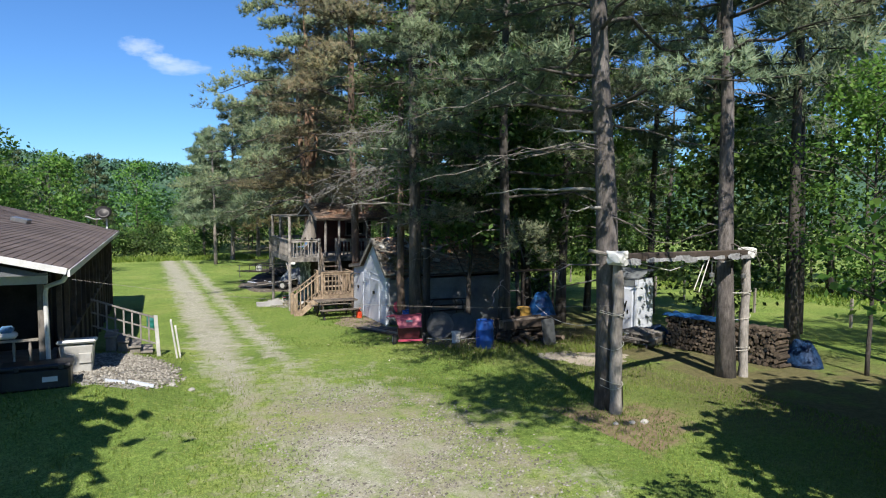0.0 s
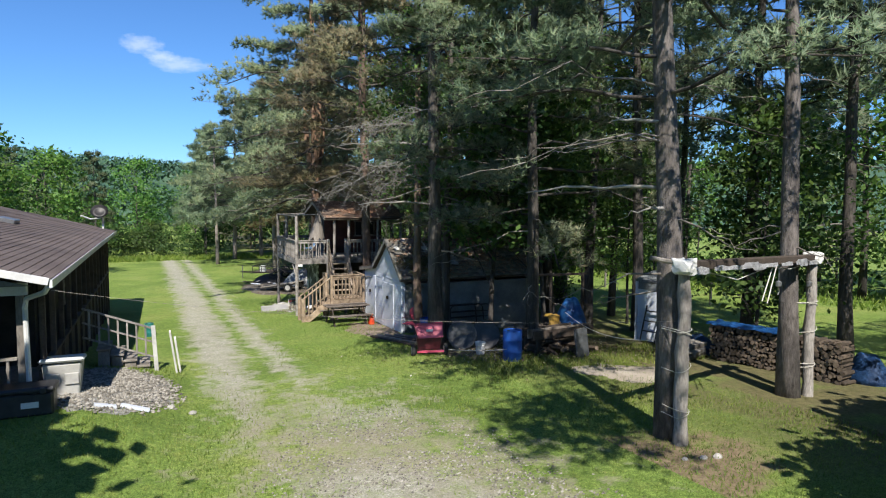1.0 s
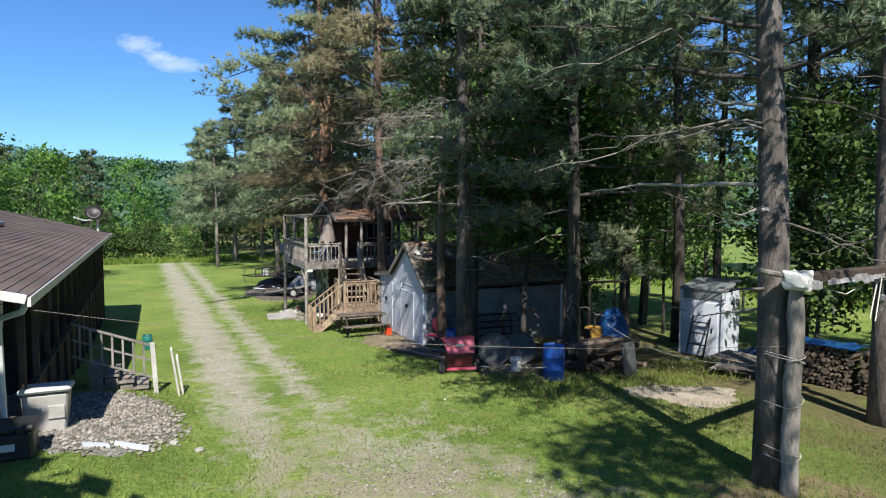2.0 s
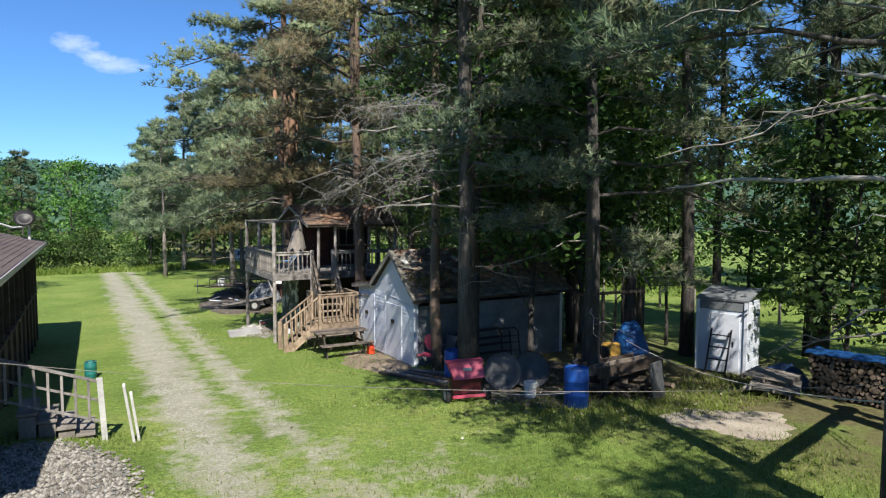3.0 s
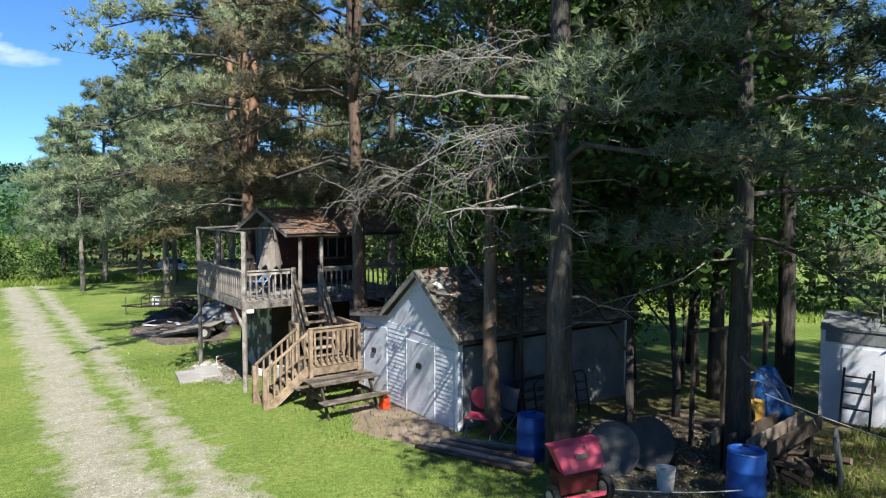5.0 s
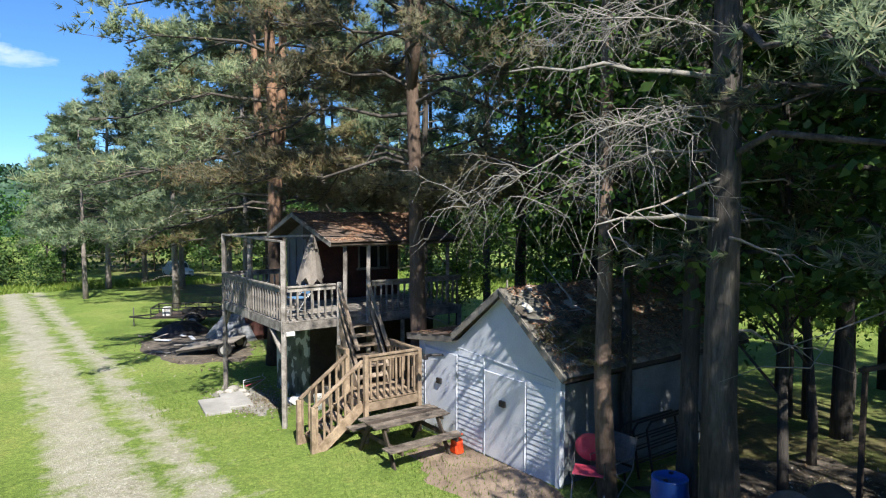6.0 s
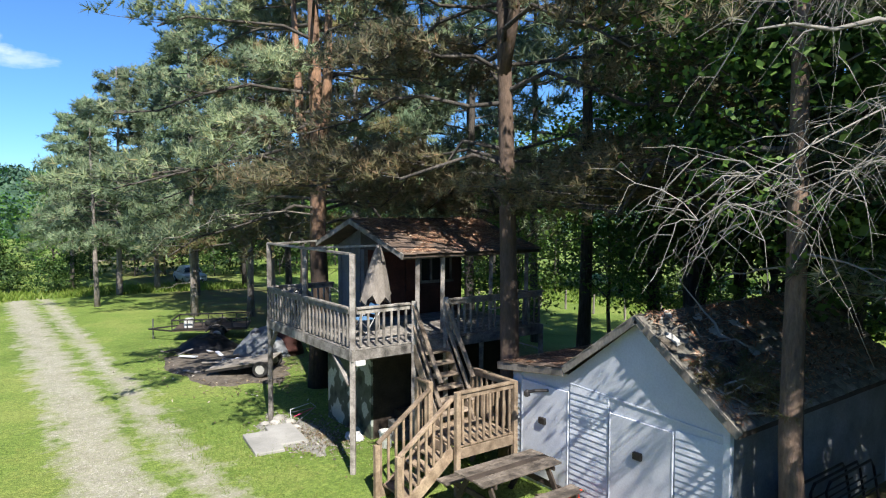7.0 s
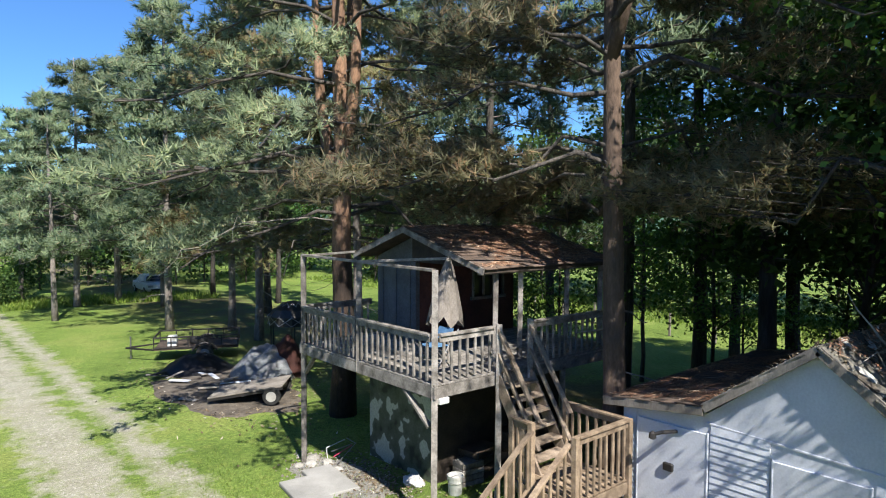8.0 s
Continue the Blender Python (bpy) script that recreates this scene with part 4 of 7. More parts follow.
# ---- house ----
def plain_house():
    h = thing("house", (0.0, 24.0, gz(0, 24)), "low weathered house with brown shingle roof and open porch", "house")
    x1, y0, y1, zt = 1.32, 14.6, 33.2, 2.66
    zb = gz(1, 26) - 0.4
    # shade behind the posts is put into the wall's near-black colour
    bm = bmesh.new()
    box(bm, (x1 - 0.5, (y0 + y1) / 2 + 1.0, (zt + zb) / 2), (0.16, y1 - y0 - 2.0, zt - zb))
    part("side_wall", bm, "soot", h, "side wall, near-black to hold the eave's shade")
    bm = bmesh.new()
    box(bm, (x1 - 0.04, 24.0, (0.95 + zb) / 2), (0.06, 19.0, 0.95 - zb))
    part("skirting", bm, "dark_wood", h, "dark upright skirting boards")
    for i in range(15):
        bm = bmesh.new()
        bar(bm, (x1, 14.6 + i * 1.32, zb + 0.2), (x1, 14.6 + i * 1.32, zt), 0.1)
        part("wall_post", bm, "dark_wood", h)
    bm = bmesh.new()
    bar(bm, (x1, 14.6, 1.0), (x1, 33.2, 1.0), 0.12, 0.06)
    part("sill_rail", bm, "dark_wood", h)
    bm = bmesh.new()
    box(bm, (-8.5, (y0 + y1) / 2 + 1.0, (zt + zb) / 2), (0.16, y1 - y0 - 2.0, zt - zb))
    part("side_wall", bm, "dark_wood", h)
    # porch interior's darkness is painted on this wall
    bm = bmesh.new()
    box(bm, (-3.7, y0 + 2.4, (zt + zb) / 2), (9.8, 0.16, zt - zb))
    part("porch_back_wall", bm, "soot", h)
    bm = bmesh.new()
    slab(bm, [(1.2, y1, zb), (-8.6, y1, zb), (-8.6, y1, 2.75), (-3.6, y1, 3.95), (1.2, y1, 2.75)], (0, 0.16, 0))
    part("end_wall", bm, "dark_wood", h)
    bm = bmesh.new()
    box(bm, (-3.75, 15.5, 0.5), (9.7, 2.9, 0.12), None, 0.01)
    part("porch_floor", bm, "grey_wood", h)
    # roof, low pitch, ridge along the house
    e0, e1 = 13.1, 34.0
    bm = bmesh.new()
    slab(bm, [(1.64, e0, 2.82), (1.64, e1, 2.82), (-3.6, e1, 4.13), (-3.6, e0, 4.13)], (0, 0, -0.1))
    slab(bm, [(-8.9, e0, 2.82), (-8.9, e1, 2.82), (-3.62, e1, 4.13), (-3.62, e0, 4.13)], (0, 0, -0.1))
    roof = part("roof", bm, "house_roof", h, "brown shingles in long courses")
    bm = bmesh.new()
    rr = random.Random(2)
    k = 5.26 / 34
    for i in range(34):
        xa, xb = 1.67 - i * k, 1.67 - (i + 1.12) * k
        za, zb2 = 2.822 + (1.64 - xa) * 0.25, 2.822 + (1.64 - xb) * 0.25
        y = e0 - rr.uniform(0, 0.9)
        while y < e1:
            yb = min(y + 0.91, e1)
            ya = max(y, e0)
            lift = 0.014 + rr.uniform(0, 0.007)
            slab(bm, [(xa, ya + 0.004, za + lift), (xa, yb - 0.004, za + lift), (xb, yb - 0.004, zb2 + 0.004), (xb, ya + 0.004, zb2 + 0.004)], (0, 0, -0.01))
            y += 0.91
    part("shingles", bm, "house_roof", roof, kind="stuff")
    bm = bmesh.new()
    bar(bm, (1.67, e0, 2.74), (1.67, e1, 2.74), 0.05, 0.14)
    part("eave_gutter", bm, "white_metal", h, "white gutter along the eave")
    bm = bmesh.new()
    bar(bm, (1.64, e0 - 0.02, 2.78), (-3.6, e0 - 0.02, 4.08), 0.03, 0.13)
    part("rake_board", bm, "white_metal", h)
    bm = bmesh.new()
    slab(bm, [(1.35, e0 + 0.15, 2.7), (-8, e0 + 0.15, 2.7), (-3.6, e0 + 0.15, 3.95)], (0, 0.05, 0))
    part("gable_panel", bm, "slate_paint", h)
    bm = bmesh.new()
    bar(bm, (1.2, 13.95, 2.58), (-8, 13.95, 2.58), 0.12, 0.22)
    part("porch_beam", bm, "white_siding", h, "white painted porch beam")
    for x in (1.07, -2.2, -5.4):
        bm = bmesh.new()
        bar(bm, (x, 14.0, -0.1), (x, 14.0, 2.5), 0.12)
        part("porch_post", bm, "grey_wood", h)
    bm = bmesh.new()
    tube(bm, [(1.62, 13.2, 2.7), (1.55, 13.3, 2.58), (1.2, 13.8, 2.42), (1.16, 13.88, 2.25), (1.18, 13.9, 0.8), (1.2, 13.9, 0.3)], 0.045, 8)
    part("downspout", bm, "white_metal", h, "white crooked downspout")
    bm = bmesh.new()
    bar(bm, (1.0, 14.0, 1.32), (-5.6, 14.0, 1.32), 0.09, 0.05)
    bar(bm, (1.0, 14.0, 0.78), (-5.6, 14.0, 0.78), 0.06, 0.05)
    rail = part("porch_rail", bm, "grey_wood", h)
    for i in range(22):
        bm = bmesh.new()
        lathe(bm, (0.85 - i * 0.28, 14.0, 0.8), [(0.022, 0), (0.03, 0.08), (0.018, 0.2), (0.033, 0.32), (0.02, 0.5)], 7)
        part("baluster", bm, "grey_wood", rail)
    bm = bmesh.new()
    box(bm, (-0.95, 24.9, 3.54), (0.5, 0.85, 0.15), Matrix.Rotation(math.atan(0.25), 3, "Y"), 0.02)
    part("roof_vent", bm, "steel", h, "low grey metal roof vent")
    # windows in the shaded side wall
    x1 -= 0.4
    for y in (18.2, 21.5, 25.0, 28.6, 31.4):
        w = new("window")
        w.parent = h
        OFF[w.name] = OFF[h.name]
        bm = bmesh.new()
        for q in ((-0.5, 0), (0.5, 0)):
            bar(bm, (x1 + 0.02, y + q[0], 1.3), (x1 + 0.02, y + q[0], 2.25), 0.07)
        for z in (1.3, 1.78, 2.25):
            bar(bm, (x1 + 0.02, y - 0.5, z), (x1 + 0.02, y + 0.5, z), 0.07)
        part("frame", bm, "grey_wood", w)
        bm = bmesh.new()
        box(bm, (x1 + 0.008, y, 1.78), (0.012, 0.98, 0.93))
        part("pane", bm, "glass", w)
    # side steps and handrail
    for i in range(4):
        bm = bmesh.new()
        z = -0.1 + 0.17 * i
        box(bm, (2.95 - 0.3 * i, 19.1, z), (0.32, 1.1, 0.05), None, 0.006)
        box(bm, (2.95 - 0.3 * i, 19.1, z - 0.3), (0.26, 1.0, 0.5))
        part("step", bm, "grey_wood", h)
    for y in (18.5,):
        bm = bmesh.new()
        bar(bm, (3.25, y, 0.86), (1.6, y, 1.5), 0.09, 0.045)
        bar(bm, (3.25, y, 0.12), (1.6, y, 0.78), 0.05, 0.04)
        bar(bm, (3.25, y + 0.03, 0.5), (1.6, y + 0.03, 1.14), 0.05, 0.04)
        sr = part("handrail", bm, "post_wood", h, "faded pale paint")
        for i in range(7):
            bm = bmesh.new()
            x = 3.02 - i * 0.21
            bar(bm, (x, y, 0.19 + i * 0.081), (x, y, 0.94 + i * 0.082), 0.045)
            part("baluster", bm, "post_wood", sr)
        bm = bmesh.new()
        bar(bm, (3.27, y, gz(3, y) - 0.2), (3.2, y, 0.95), 0.1)
        part("newel_post", bm, "worn_white", h)
    return h


plain_house()


def satellite_dish():
    d = thing("satellite_dish", (1.2, 33.2, 2.85), "grey satellite dish on a white mast", "satellite dish")
    bm = bmesh.new()
    tube(bm, [(1.2, 33.2, 2.8), (1.2, 33.2, 3.4), (1.12, 33.1, 3.55)], 0.045, 8)
    part("mast", bm, "white_metal", d)
    bm = bmesh.new()
    lathe(bm, (0, 0, 0), [(0.02, 0.0), (0.2, 0.03), (0.38, 0.12), (0.4, 0.13), (0.2, 0.05), (0.02, 0.02)], 18)
    bm.transform(Matrix.Translation((1.08, 33.1, 3.68)) @ Matrix.Rotation(radians(55), 4, "X") @ Matrix.Diagonal((0.9, 0.9, 0.9, 1)))
    part("reflector", bm, "black_metal", d, smooth=True)
    bm = bmesh.new()
    tube(bm, [(1.1, 33.0, 3.42), (0.75, 32.6, 3.4), (0.4, 32.4, 3.55)], 0.035, 6)
    part("feed_arm", bm, "white_metal", d)


satellite_dish()


def deck_box():
    x, y, z = 1.02, 13.55, gz(1, 13.5)
    b = thing("storage_trunk", (x, y, z), "black plastic storage trunk with pale label", "storage box")
    bm = bmesh.new()
    box(bm, (x, y, z + 0.21), (1.2, 0.5, 0.42), None, 0.04)
    part("body", bm, "black_plastic", b)
    bm = bmesh.new()
    box(bm, (x, y, z + 0.46), (1.26, 0.55, 0.1), None, 0.035)
    part("lid", bm, "black_plastic", b)
    bm = bmesh.new()
    box(bm, (x + 0.25, y - 0.282, z + 0.22), (0.26, 0.012, 0.1))
    part("label_plate", bm, "white_plastic", b, "blank pale label")
    for s in (-0.3, 0.45):
        bm = bmesh.new()
        box(bm, (x + s, y - 0.31, z + 0.46), (0.09, 0.03, 0.1), None, 0.01)
        part("latch", bm, "black_plastic", b)


deck_box()


def porch_bag():
    b = thing("cushion_bag", (0.45, 14.05, 1.35), "blue and white bag lying on the porch rail", "bag")
    for nm, z, m in (("lower_half", 1.43, "white_plastic"), ("upper_half", 1.55, "blue_cloth")):
        bm = bmesh.new()
        box(bm, (0.45, 14.05, z), (0.36 - (z - 1.43), 0.24, 0.13), None, 0.04)
        part(nm, bm, m, b, smooth=True)


porch_bag()


def grey_bin():
    x, y, z = 1.62, 14.75, gz(1.6, 14.7) + 0.02
    b = thing("garbage_bin", (x, y, z), "light grey plastic storage bin with a hinged lid", "bin")
    bm = bmesh.new()
    vs = box(bm, (x, y, z + 0.33), (0.66, 0.6, 0.66), None, 0.03)
    for v in vs:
        if v.co.z < z + 0.3:
            v.co.x, v.co.y = x + (v.co.x - x) * 0.84, y + (v.co.y - y) * 0.84
    part("body", bm, "grey_plastic", b)
    bm = bmesh.new()
    box(bm, (x, y - 0.02, z + 0.7), (0.76, 0.7, 0.08), Matrix.Rotation(radians(-6), 3, "X"), 0.035)
    part("lid", bm, "white_plastic", b)
    for s in (-0.2, 0.2):
        bm = bmesh.new()
        box(bm, (x + s * 0.8, y - 0.29, z + 0.36), (0.24, 0.03, 0.22), None, 0.01)
        part("rib", bm, "grey_plastic", b)


grey_bin()


def drum(x, y, z, material, label, s=1.0, cat="barrel"):
    b = thing("barrel", (x, y, z), label, cat)
    bm = bmesh.new()
    prof = [(0.25, 0), (0.27, 0.02), (0.272, 0.24), (0.285, 0.27), (0.285, 0.3), (0.272, 0.33), (0.272, 0.56), (0.285, 0.59), (0.285, 0.62), (0.272, 0.65), (0.268, 0.84), (0.25, 0.88), (0.235, 0.88), (0.235, 0.86)]
    lathe(bm, (x, y, z), [(r * s, h * s) for r, h in prof], 20)
    part("body", bm, material, b, smooth=True)
    bm = bmesh.new()
    tube(bm, [(x + 0.262 * s * math.cos(a), y + 0.262 * s * math.sin(a), z + 0.865 * s) for a in np.linspace(0, 6.283, 21)], 0.012, 6, False)
    part("rim", bm, material, b)
    for a in (0.5, 3.4):
        bm = bmesh.new()
        lathe(bm, (x + 0.17 * s * math.cos(a), y + 0.17 * s * math.sin(a), z + 0.855 * s), [(0.035, 0), (0.035, 0.025), (0.02, 0.03)], 8)
        part("bung", bm, "black_plastic", b)
    return b


drum(12.45, 15.95, gz(12.4, 15.9) - 0.02, "blue_plastic", "blue plastic barrel standing on the grass edge")
drum(3.05, 25.0, gz(3.05, 25.0) - 0.01, "teal_plastic", "small teal plastic tub on the lawn by the house", 0.55)
drum(0.05, 13.3, gz(0, 13.3), "blue_plastic", "blue plastic barrel beside the porch")


def stake(x, y, h, lean, label):
    bm = bmesh.new()
    z = gz(x, y)
    bar(bm, (x, y, z - 0.1), (x + lean, y, z + h), 0.075, 0.05, 0.006)
    for v in bm.verts:
        if v.co.z > z + h - 0.06:
            v.co.z += 0.05 * (1 if v.co.y > y else 0)
    solid("marker_stake", bm, "worn_white", label, "stake", "white stakes at the drive")


stake(3.75, 18.3, 1.08, -0.16, "white painted wooden stake, leaning")
stake(3.84, 18.42, 0.9, -0.13, "shorter white wooden stake, leaning")

for a, b in (((2.2, 13.75), (2.55, 13.83)), ((2.62, 13.95), (3.12, 13.93))):
    bm = bmesh.new()
    bar(bm, (*a, gz(*a) + 0.07), (*b, gz(*b) + 0.06), 0.14, 0.05)
    solid("white_board", bm, "white_siding", "short white board lying at the gravel's edge", "board", "boards edging the gravel")
rr = random.Random(4)


def rock(x, y, s, z=0.0):
    bm = bmesh.new()
    bmesh.ops.create_icosphere(bm, subdivisions=2, radius=s)
    k = rr.uniform(0, 50)
    for v in bm.verts:
        v.co *= 1 + 0.35 * noise.noise(v.co / s * 1.3 + Vector((k, 0, 0)))
        v.co.z *= 0.65
    bm.transform(Matrix.Translation((x, y, gz(x, y) + s * 0.3 + z)))
    solid("stone", bm, "stone", "pale rough stone on the ground", "stone", "loose stones")


for x, y, s in ((3.9, 14.2, 0.08), (3.5, 14.5, 0.08), (11.3, 8.0, 0.06), (11.55, 7.95, 0.07), (11.0, 8.1, 0.05), (8.75, 31.6, 0.13), (8.95, 31.9, 0.16), (8.65, 31.2, 0.1), (9.1, 31.5, 0.12), (8.8, 30.9, 0.09), (9.05, 31.0, 0.1), (8.55, 31.75, 0.1)):
    rock(x, y, s)


def cable(pts, sag, r, material, name, label, cat="cable"):
    bm = bmesh.new()
    a, b = Vector(pts[0]), Vector(pts[-1])
    q = [a.lerp(b, t) - Vector((0, 0, sag * 4 * t * (1 - t))) for t in np.linspace(0, 1, 22)]
    tube(bm, q, r, 5)
    return solid(name, bm, material, label, cat)


cable([(1.66, 13.2, 2.62), (11.34, 8.74, 2.15)], 0.22, 0.0028, "dead_wood", "clothes_line", "pale slack line from house eave to hoist post", "rope")


# ---- hoist: two poles lashed to pines with a beam between ----
def hoist():
    h = thing("hoist_frame", (11.4, 8.4, gz(11.4, 8.4)), "rustic hoist frame, grey posts and a crossbeam", "hoist")
    p1, p2 = Vector((11.46, 8.68, 0)), Vector((16.66, 10.05, 0))
    for q, tree, zt in ((p1, Vector((11.56, 9.02, 0)), 3.12), (p2, Vector((16.32, 10.24, 0)), 2.98)):
        bm = bmesh.new()
        tube(bm, [q + Vector((0.015 * math.sin(i), 0.015 * math.cos(i * 2), gz(q.x, q.y) - 0.3 + (zt + 0.4) * i / 11)) for i in range(12)], [0.125 - 0.002 * i + 0.008 * math.sin(i * 2.3) for i in range(12)], 11, True, 0.09)
        post = part("post", bm, "post_wood", h, "barkless grey post", True)
        for z, slope in ((0.55, 0.2), (0.6, -0.1), (1.35, 0.25), (1.95, -0.2), (2.0, 0.1)):
            bm = bmesh.new()
            ring = []
            for g in np.linspace(0, 6.283, 25):
                d = Vector((math.cos(g), math.sin(g), 0))
                ring.append(max((q + d * 0.14, tree + d * 0.215), key=lambda w: w.dot(d)) + Vector((0, 0, z + slope * 0.3 * math.cos(g))))
            tube(bm, ring, 0.006, 5, False)
            part("lashing", bm, "rope", post, "pale rope lashing")
    bm = bmesh.new()
    a, b = p1 + Vector((-0.15, -0.04, 3.1)), p2 + Vector((0.2, 0.02, 2.96))
    bar(bm, a, b, 0.17, 0.17, 0.02)
    part("crossbeam", bm, "dark_wood", h, "dark weathered crossbeam")
    bm = bmesh.new()
    rs = random.Random(3)
    n = 90
    vl, vh = [], []
    for i in range(n + 1):
        c = a.lerp(b, 0.05 + 0.9 * i / n) + Vector((0.03, -0.105, 0))
        w = noise.noise((i * 0.11, 5, 0))
        vl.append(bm.verts.new(c + Vector((0, -0.02 + 0.02 * w, -0.1 - 0.03 * w - 0.012 * rs.random() - (0.03 if i % 37 < 9 else 0)))))
        vh.append(bm.verts.new(c + Vector((0, 0, -0.035 + 0.04 * noise.noise((i * 0.16, 1, 0)) + 0.008 * rs.random() + (0.04 if i % 41 > 30 else 0)))))
    for i in range(n):
        if noise.noise((i * 0.17, 9, 4)) < 0.28:
            bm.faces.new((vl[i], vl[i + 1], vh[i + 1], vh[i]))
    bmesh.ops.solidify(bm, geom=bm.faces[:], thickness=0.012)
    part("torn_sheet", bm, "hoist_sheet", h, "torn white sheet on the beam")
    for q in (p1 + Vector((-0.06, -0.05, 3.1)), p2 + Vector((0, 0, 2.96))):
        bm = bmesh.new()
        box(bm, q, (0.34, 0.32, 0.26), Matrix.Rotation(0.3, 3, "Z"), 0.04)
        bmesh.ops.subdivide_edges(bm, edges=bm.edges[:], cuts=3, use_grid_fill=True)
        for v in bm.verts:
            v.co += Vector((noise.noise(v.co * 9), noise.noise(v.co * 11 + Vector((9, 0, 0))), noise.noise(v.co * 8))) * 0.05
        part("wrapping", bm, "white_plastic", h, "white plastic wrapping")
    bm = bmesh.new()
    tube(bm, [p1 + Vector((-0.1, 0, 3.14)), p1 + Vector((-0.35, 0.12, 3.19)), p1 + Vector((-0.58, 0.2, 3.24))], 0.04, 7)
    part("stub", bm, "dead_wood", h)
    m = a.lerp(b, 0.55)
    bm = bmesh.new()
    tube(bm, [a.lerp(b, 0.12) + Vector((0, 0, -0.1)), a.lerp(b, 0.35) + Vector((0, 0, -0.32)), a.lerp(b, 0.58) + Vector((0, 0, -0.12)), a.lerp(b, 0.75) + Vector((0, 0, -0.2)), a.lerp(b, 0.95) + Vector((0, 0, -0.08))], 0.01, 5)
    part("slack_rope", bm, "rope", h)
    for f, z in ((0.66, 0.42), (0.93, 0.5)):
        c = a.lerp(b, f) + Vector((0, 0, -z))
        bm = bmesh.new()
        tube(bm, [c + Vector((0, 0, z)), c], 0.01, 5)
        lathe(bm, c + Vector((0, 0, -0.14)), [(0.02, 0), (0.06, 0.03), (0.06, 0.11), (0.02, 0.14)], 10)
        tube(bm, [c + Vector((0, 0, -0.12)), c + Vector((0.03, 0, -0.24)), c + Vector((-0.02, 0, -0.3))], 0.012, 5)
        part("pulley", bm, "steel", h)
    bm = bmesh.new()
    c = a.lerp(b, 0.62)
    tube(bm, [c, c + Vector((-0.7, -0.3, -0.75))], 0.012, 5)
    tube(bm, [c + Vector((0.1, 0, 0)), c + Vector((-0.55, -0.3, -0.8))], 0.012, 5)
    part("hauling_rope", bm, "rope", h)


hoist()


# ---- firewood ----
def log_mesh(r, L, seed):
    rs = random.Random(seed)
    bm = bmesh.new()
    n = 7
    split = rs.random() < 0.5
    ra = [r * rs.uniform(0.8, 1.1) * (0.55 if split and k in (0, 1) else 1) for k in range(n)]
    A = [bm.verts.new((-L / 2 + rs.uniform(-0.01, 0.01), ra[k] * math.cos(6.283 * k / n), ra[k] * math.sin(6.283 * k / n))) for k in range(n)]
    B = [bm.verts.new((L / 2, ra[k] * math.cos(6.283 * k / n), ra[k] * math.sin(6.283 * k / n))) for k in range(n)]
    for k in range(n):
        bm.faces.new((A[k], A[(k + 1) % n], B[(k + 1) % n], B[k]))
    for f in (bm.faces.new(A[::-1]), bm.faces.new(B)):
        f.material_index = 1
    bmesh.ops.recalc_face_normals(bm, faces=bm.faces[:])
    return piece_mesh("log", bm, ["log_bark", "log_end"])


LOGS = [log_mesh(random.Random(i).uniform(0.045, 0.075), 0.46, i) for i in range(9)]


def woodpile(ya, yb, xa, xb, high, label, seed, slump=0.0):
    rs = random.Random(seed)
    w = thing("woodpile", ((xa + xb) / 2 + 0.25, (ya + yb) / 2, gz(xa, ya)), label, "woodpile", "stacked firewood")
    ux = (xb - xa) / (yb - ya)
    z, row = 0.08, 0
    while z < high:
        y = ya + (0.06 if row % 2 else 0) + slump * z * rs.uniform(0.5, 1)
        while y < yb - slump * z:
            x = xa + (y - ya) * ux + 0.25 + rs.uniform(-0.035, 0.035)
            m = Matrix.Translation((x, y, gz(x, y) + z + rs.uniform(-0.02, 0.02))) @ Matrix.Rotation(math.atan2(-(yb - ya) * 0 + ux, 1) * -1 + rs.uniform(-0.06, 0.06), 4, "Z") @ Matrix.Rotation(rs.uniform(0, 6.28), 4, "X")
            piece("log", rs.choice(LOGS), m, w)
            y += rs.uniform(0.1, 0.135)
        z += 0.1
        row += 1
    return w


woodpile(12.15, 14.05, 18.2, 17.95, 1.04, "long stack of split brown firewood", 1)
woodpile(10.35, 12.0, 18.35, 18.2, 1.0, "shorter stack of grey split firewood", 2, 0.12)


def cloth_sheet(name, pts_fn, nu, nv, material, label, cat="tarp", thick=0.006, kind=""):
    bm = bmesh.new()
    g = [[bm.verts.new(pts_fn(i / nu, j / nv)) for i in range(nu + 1)] for j in range(nv + 1)]
    for j in range(nv):
        for i in range(nu):
            bm.faces.new((g[j][i], g[j][i + 1], g[j + 1][i + 1], g[j + 1][i]))
    bmesh.ops.solidify(bm, geom=bm.faces[:], thickness=thick)
    return solid(name, bm, material, label, cat, smooth=True)


def over_wood(u, v):
    y = 14.15 - 2.2 * u
    x = 17.9 + 0.13 * (14.0 - y) + v * 0.62
    z = gz(x, y) + 1.1 + 0.05 * noise.noise((x * 4, y * 4, 0)) - (0.08 * (1 - v * 4) if v < 0.25 else 0) + 0.03 * noise.noise((x * 11, y * 11, 4))
    return (x, y, z)


cloth_sheet("blue_tarp", over_wood, 40, 10, "blue_tarp", "bright blue tarp laid over the firewood stack", "tarp")


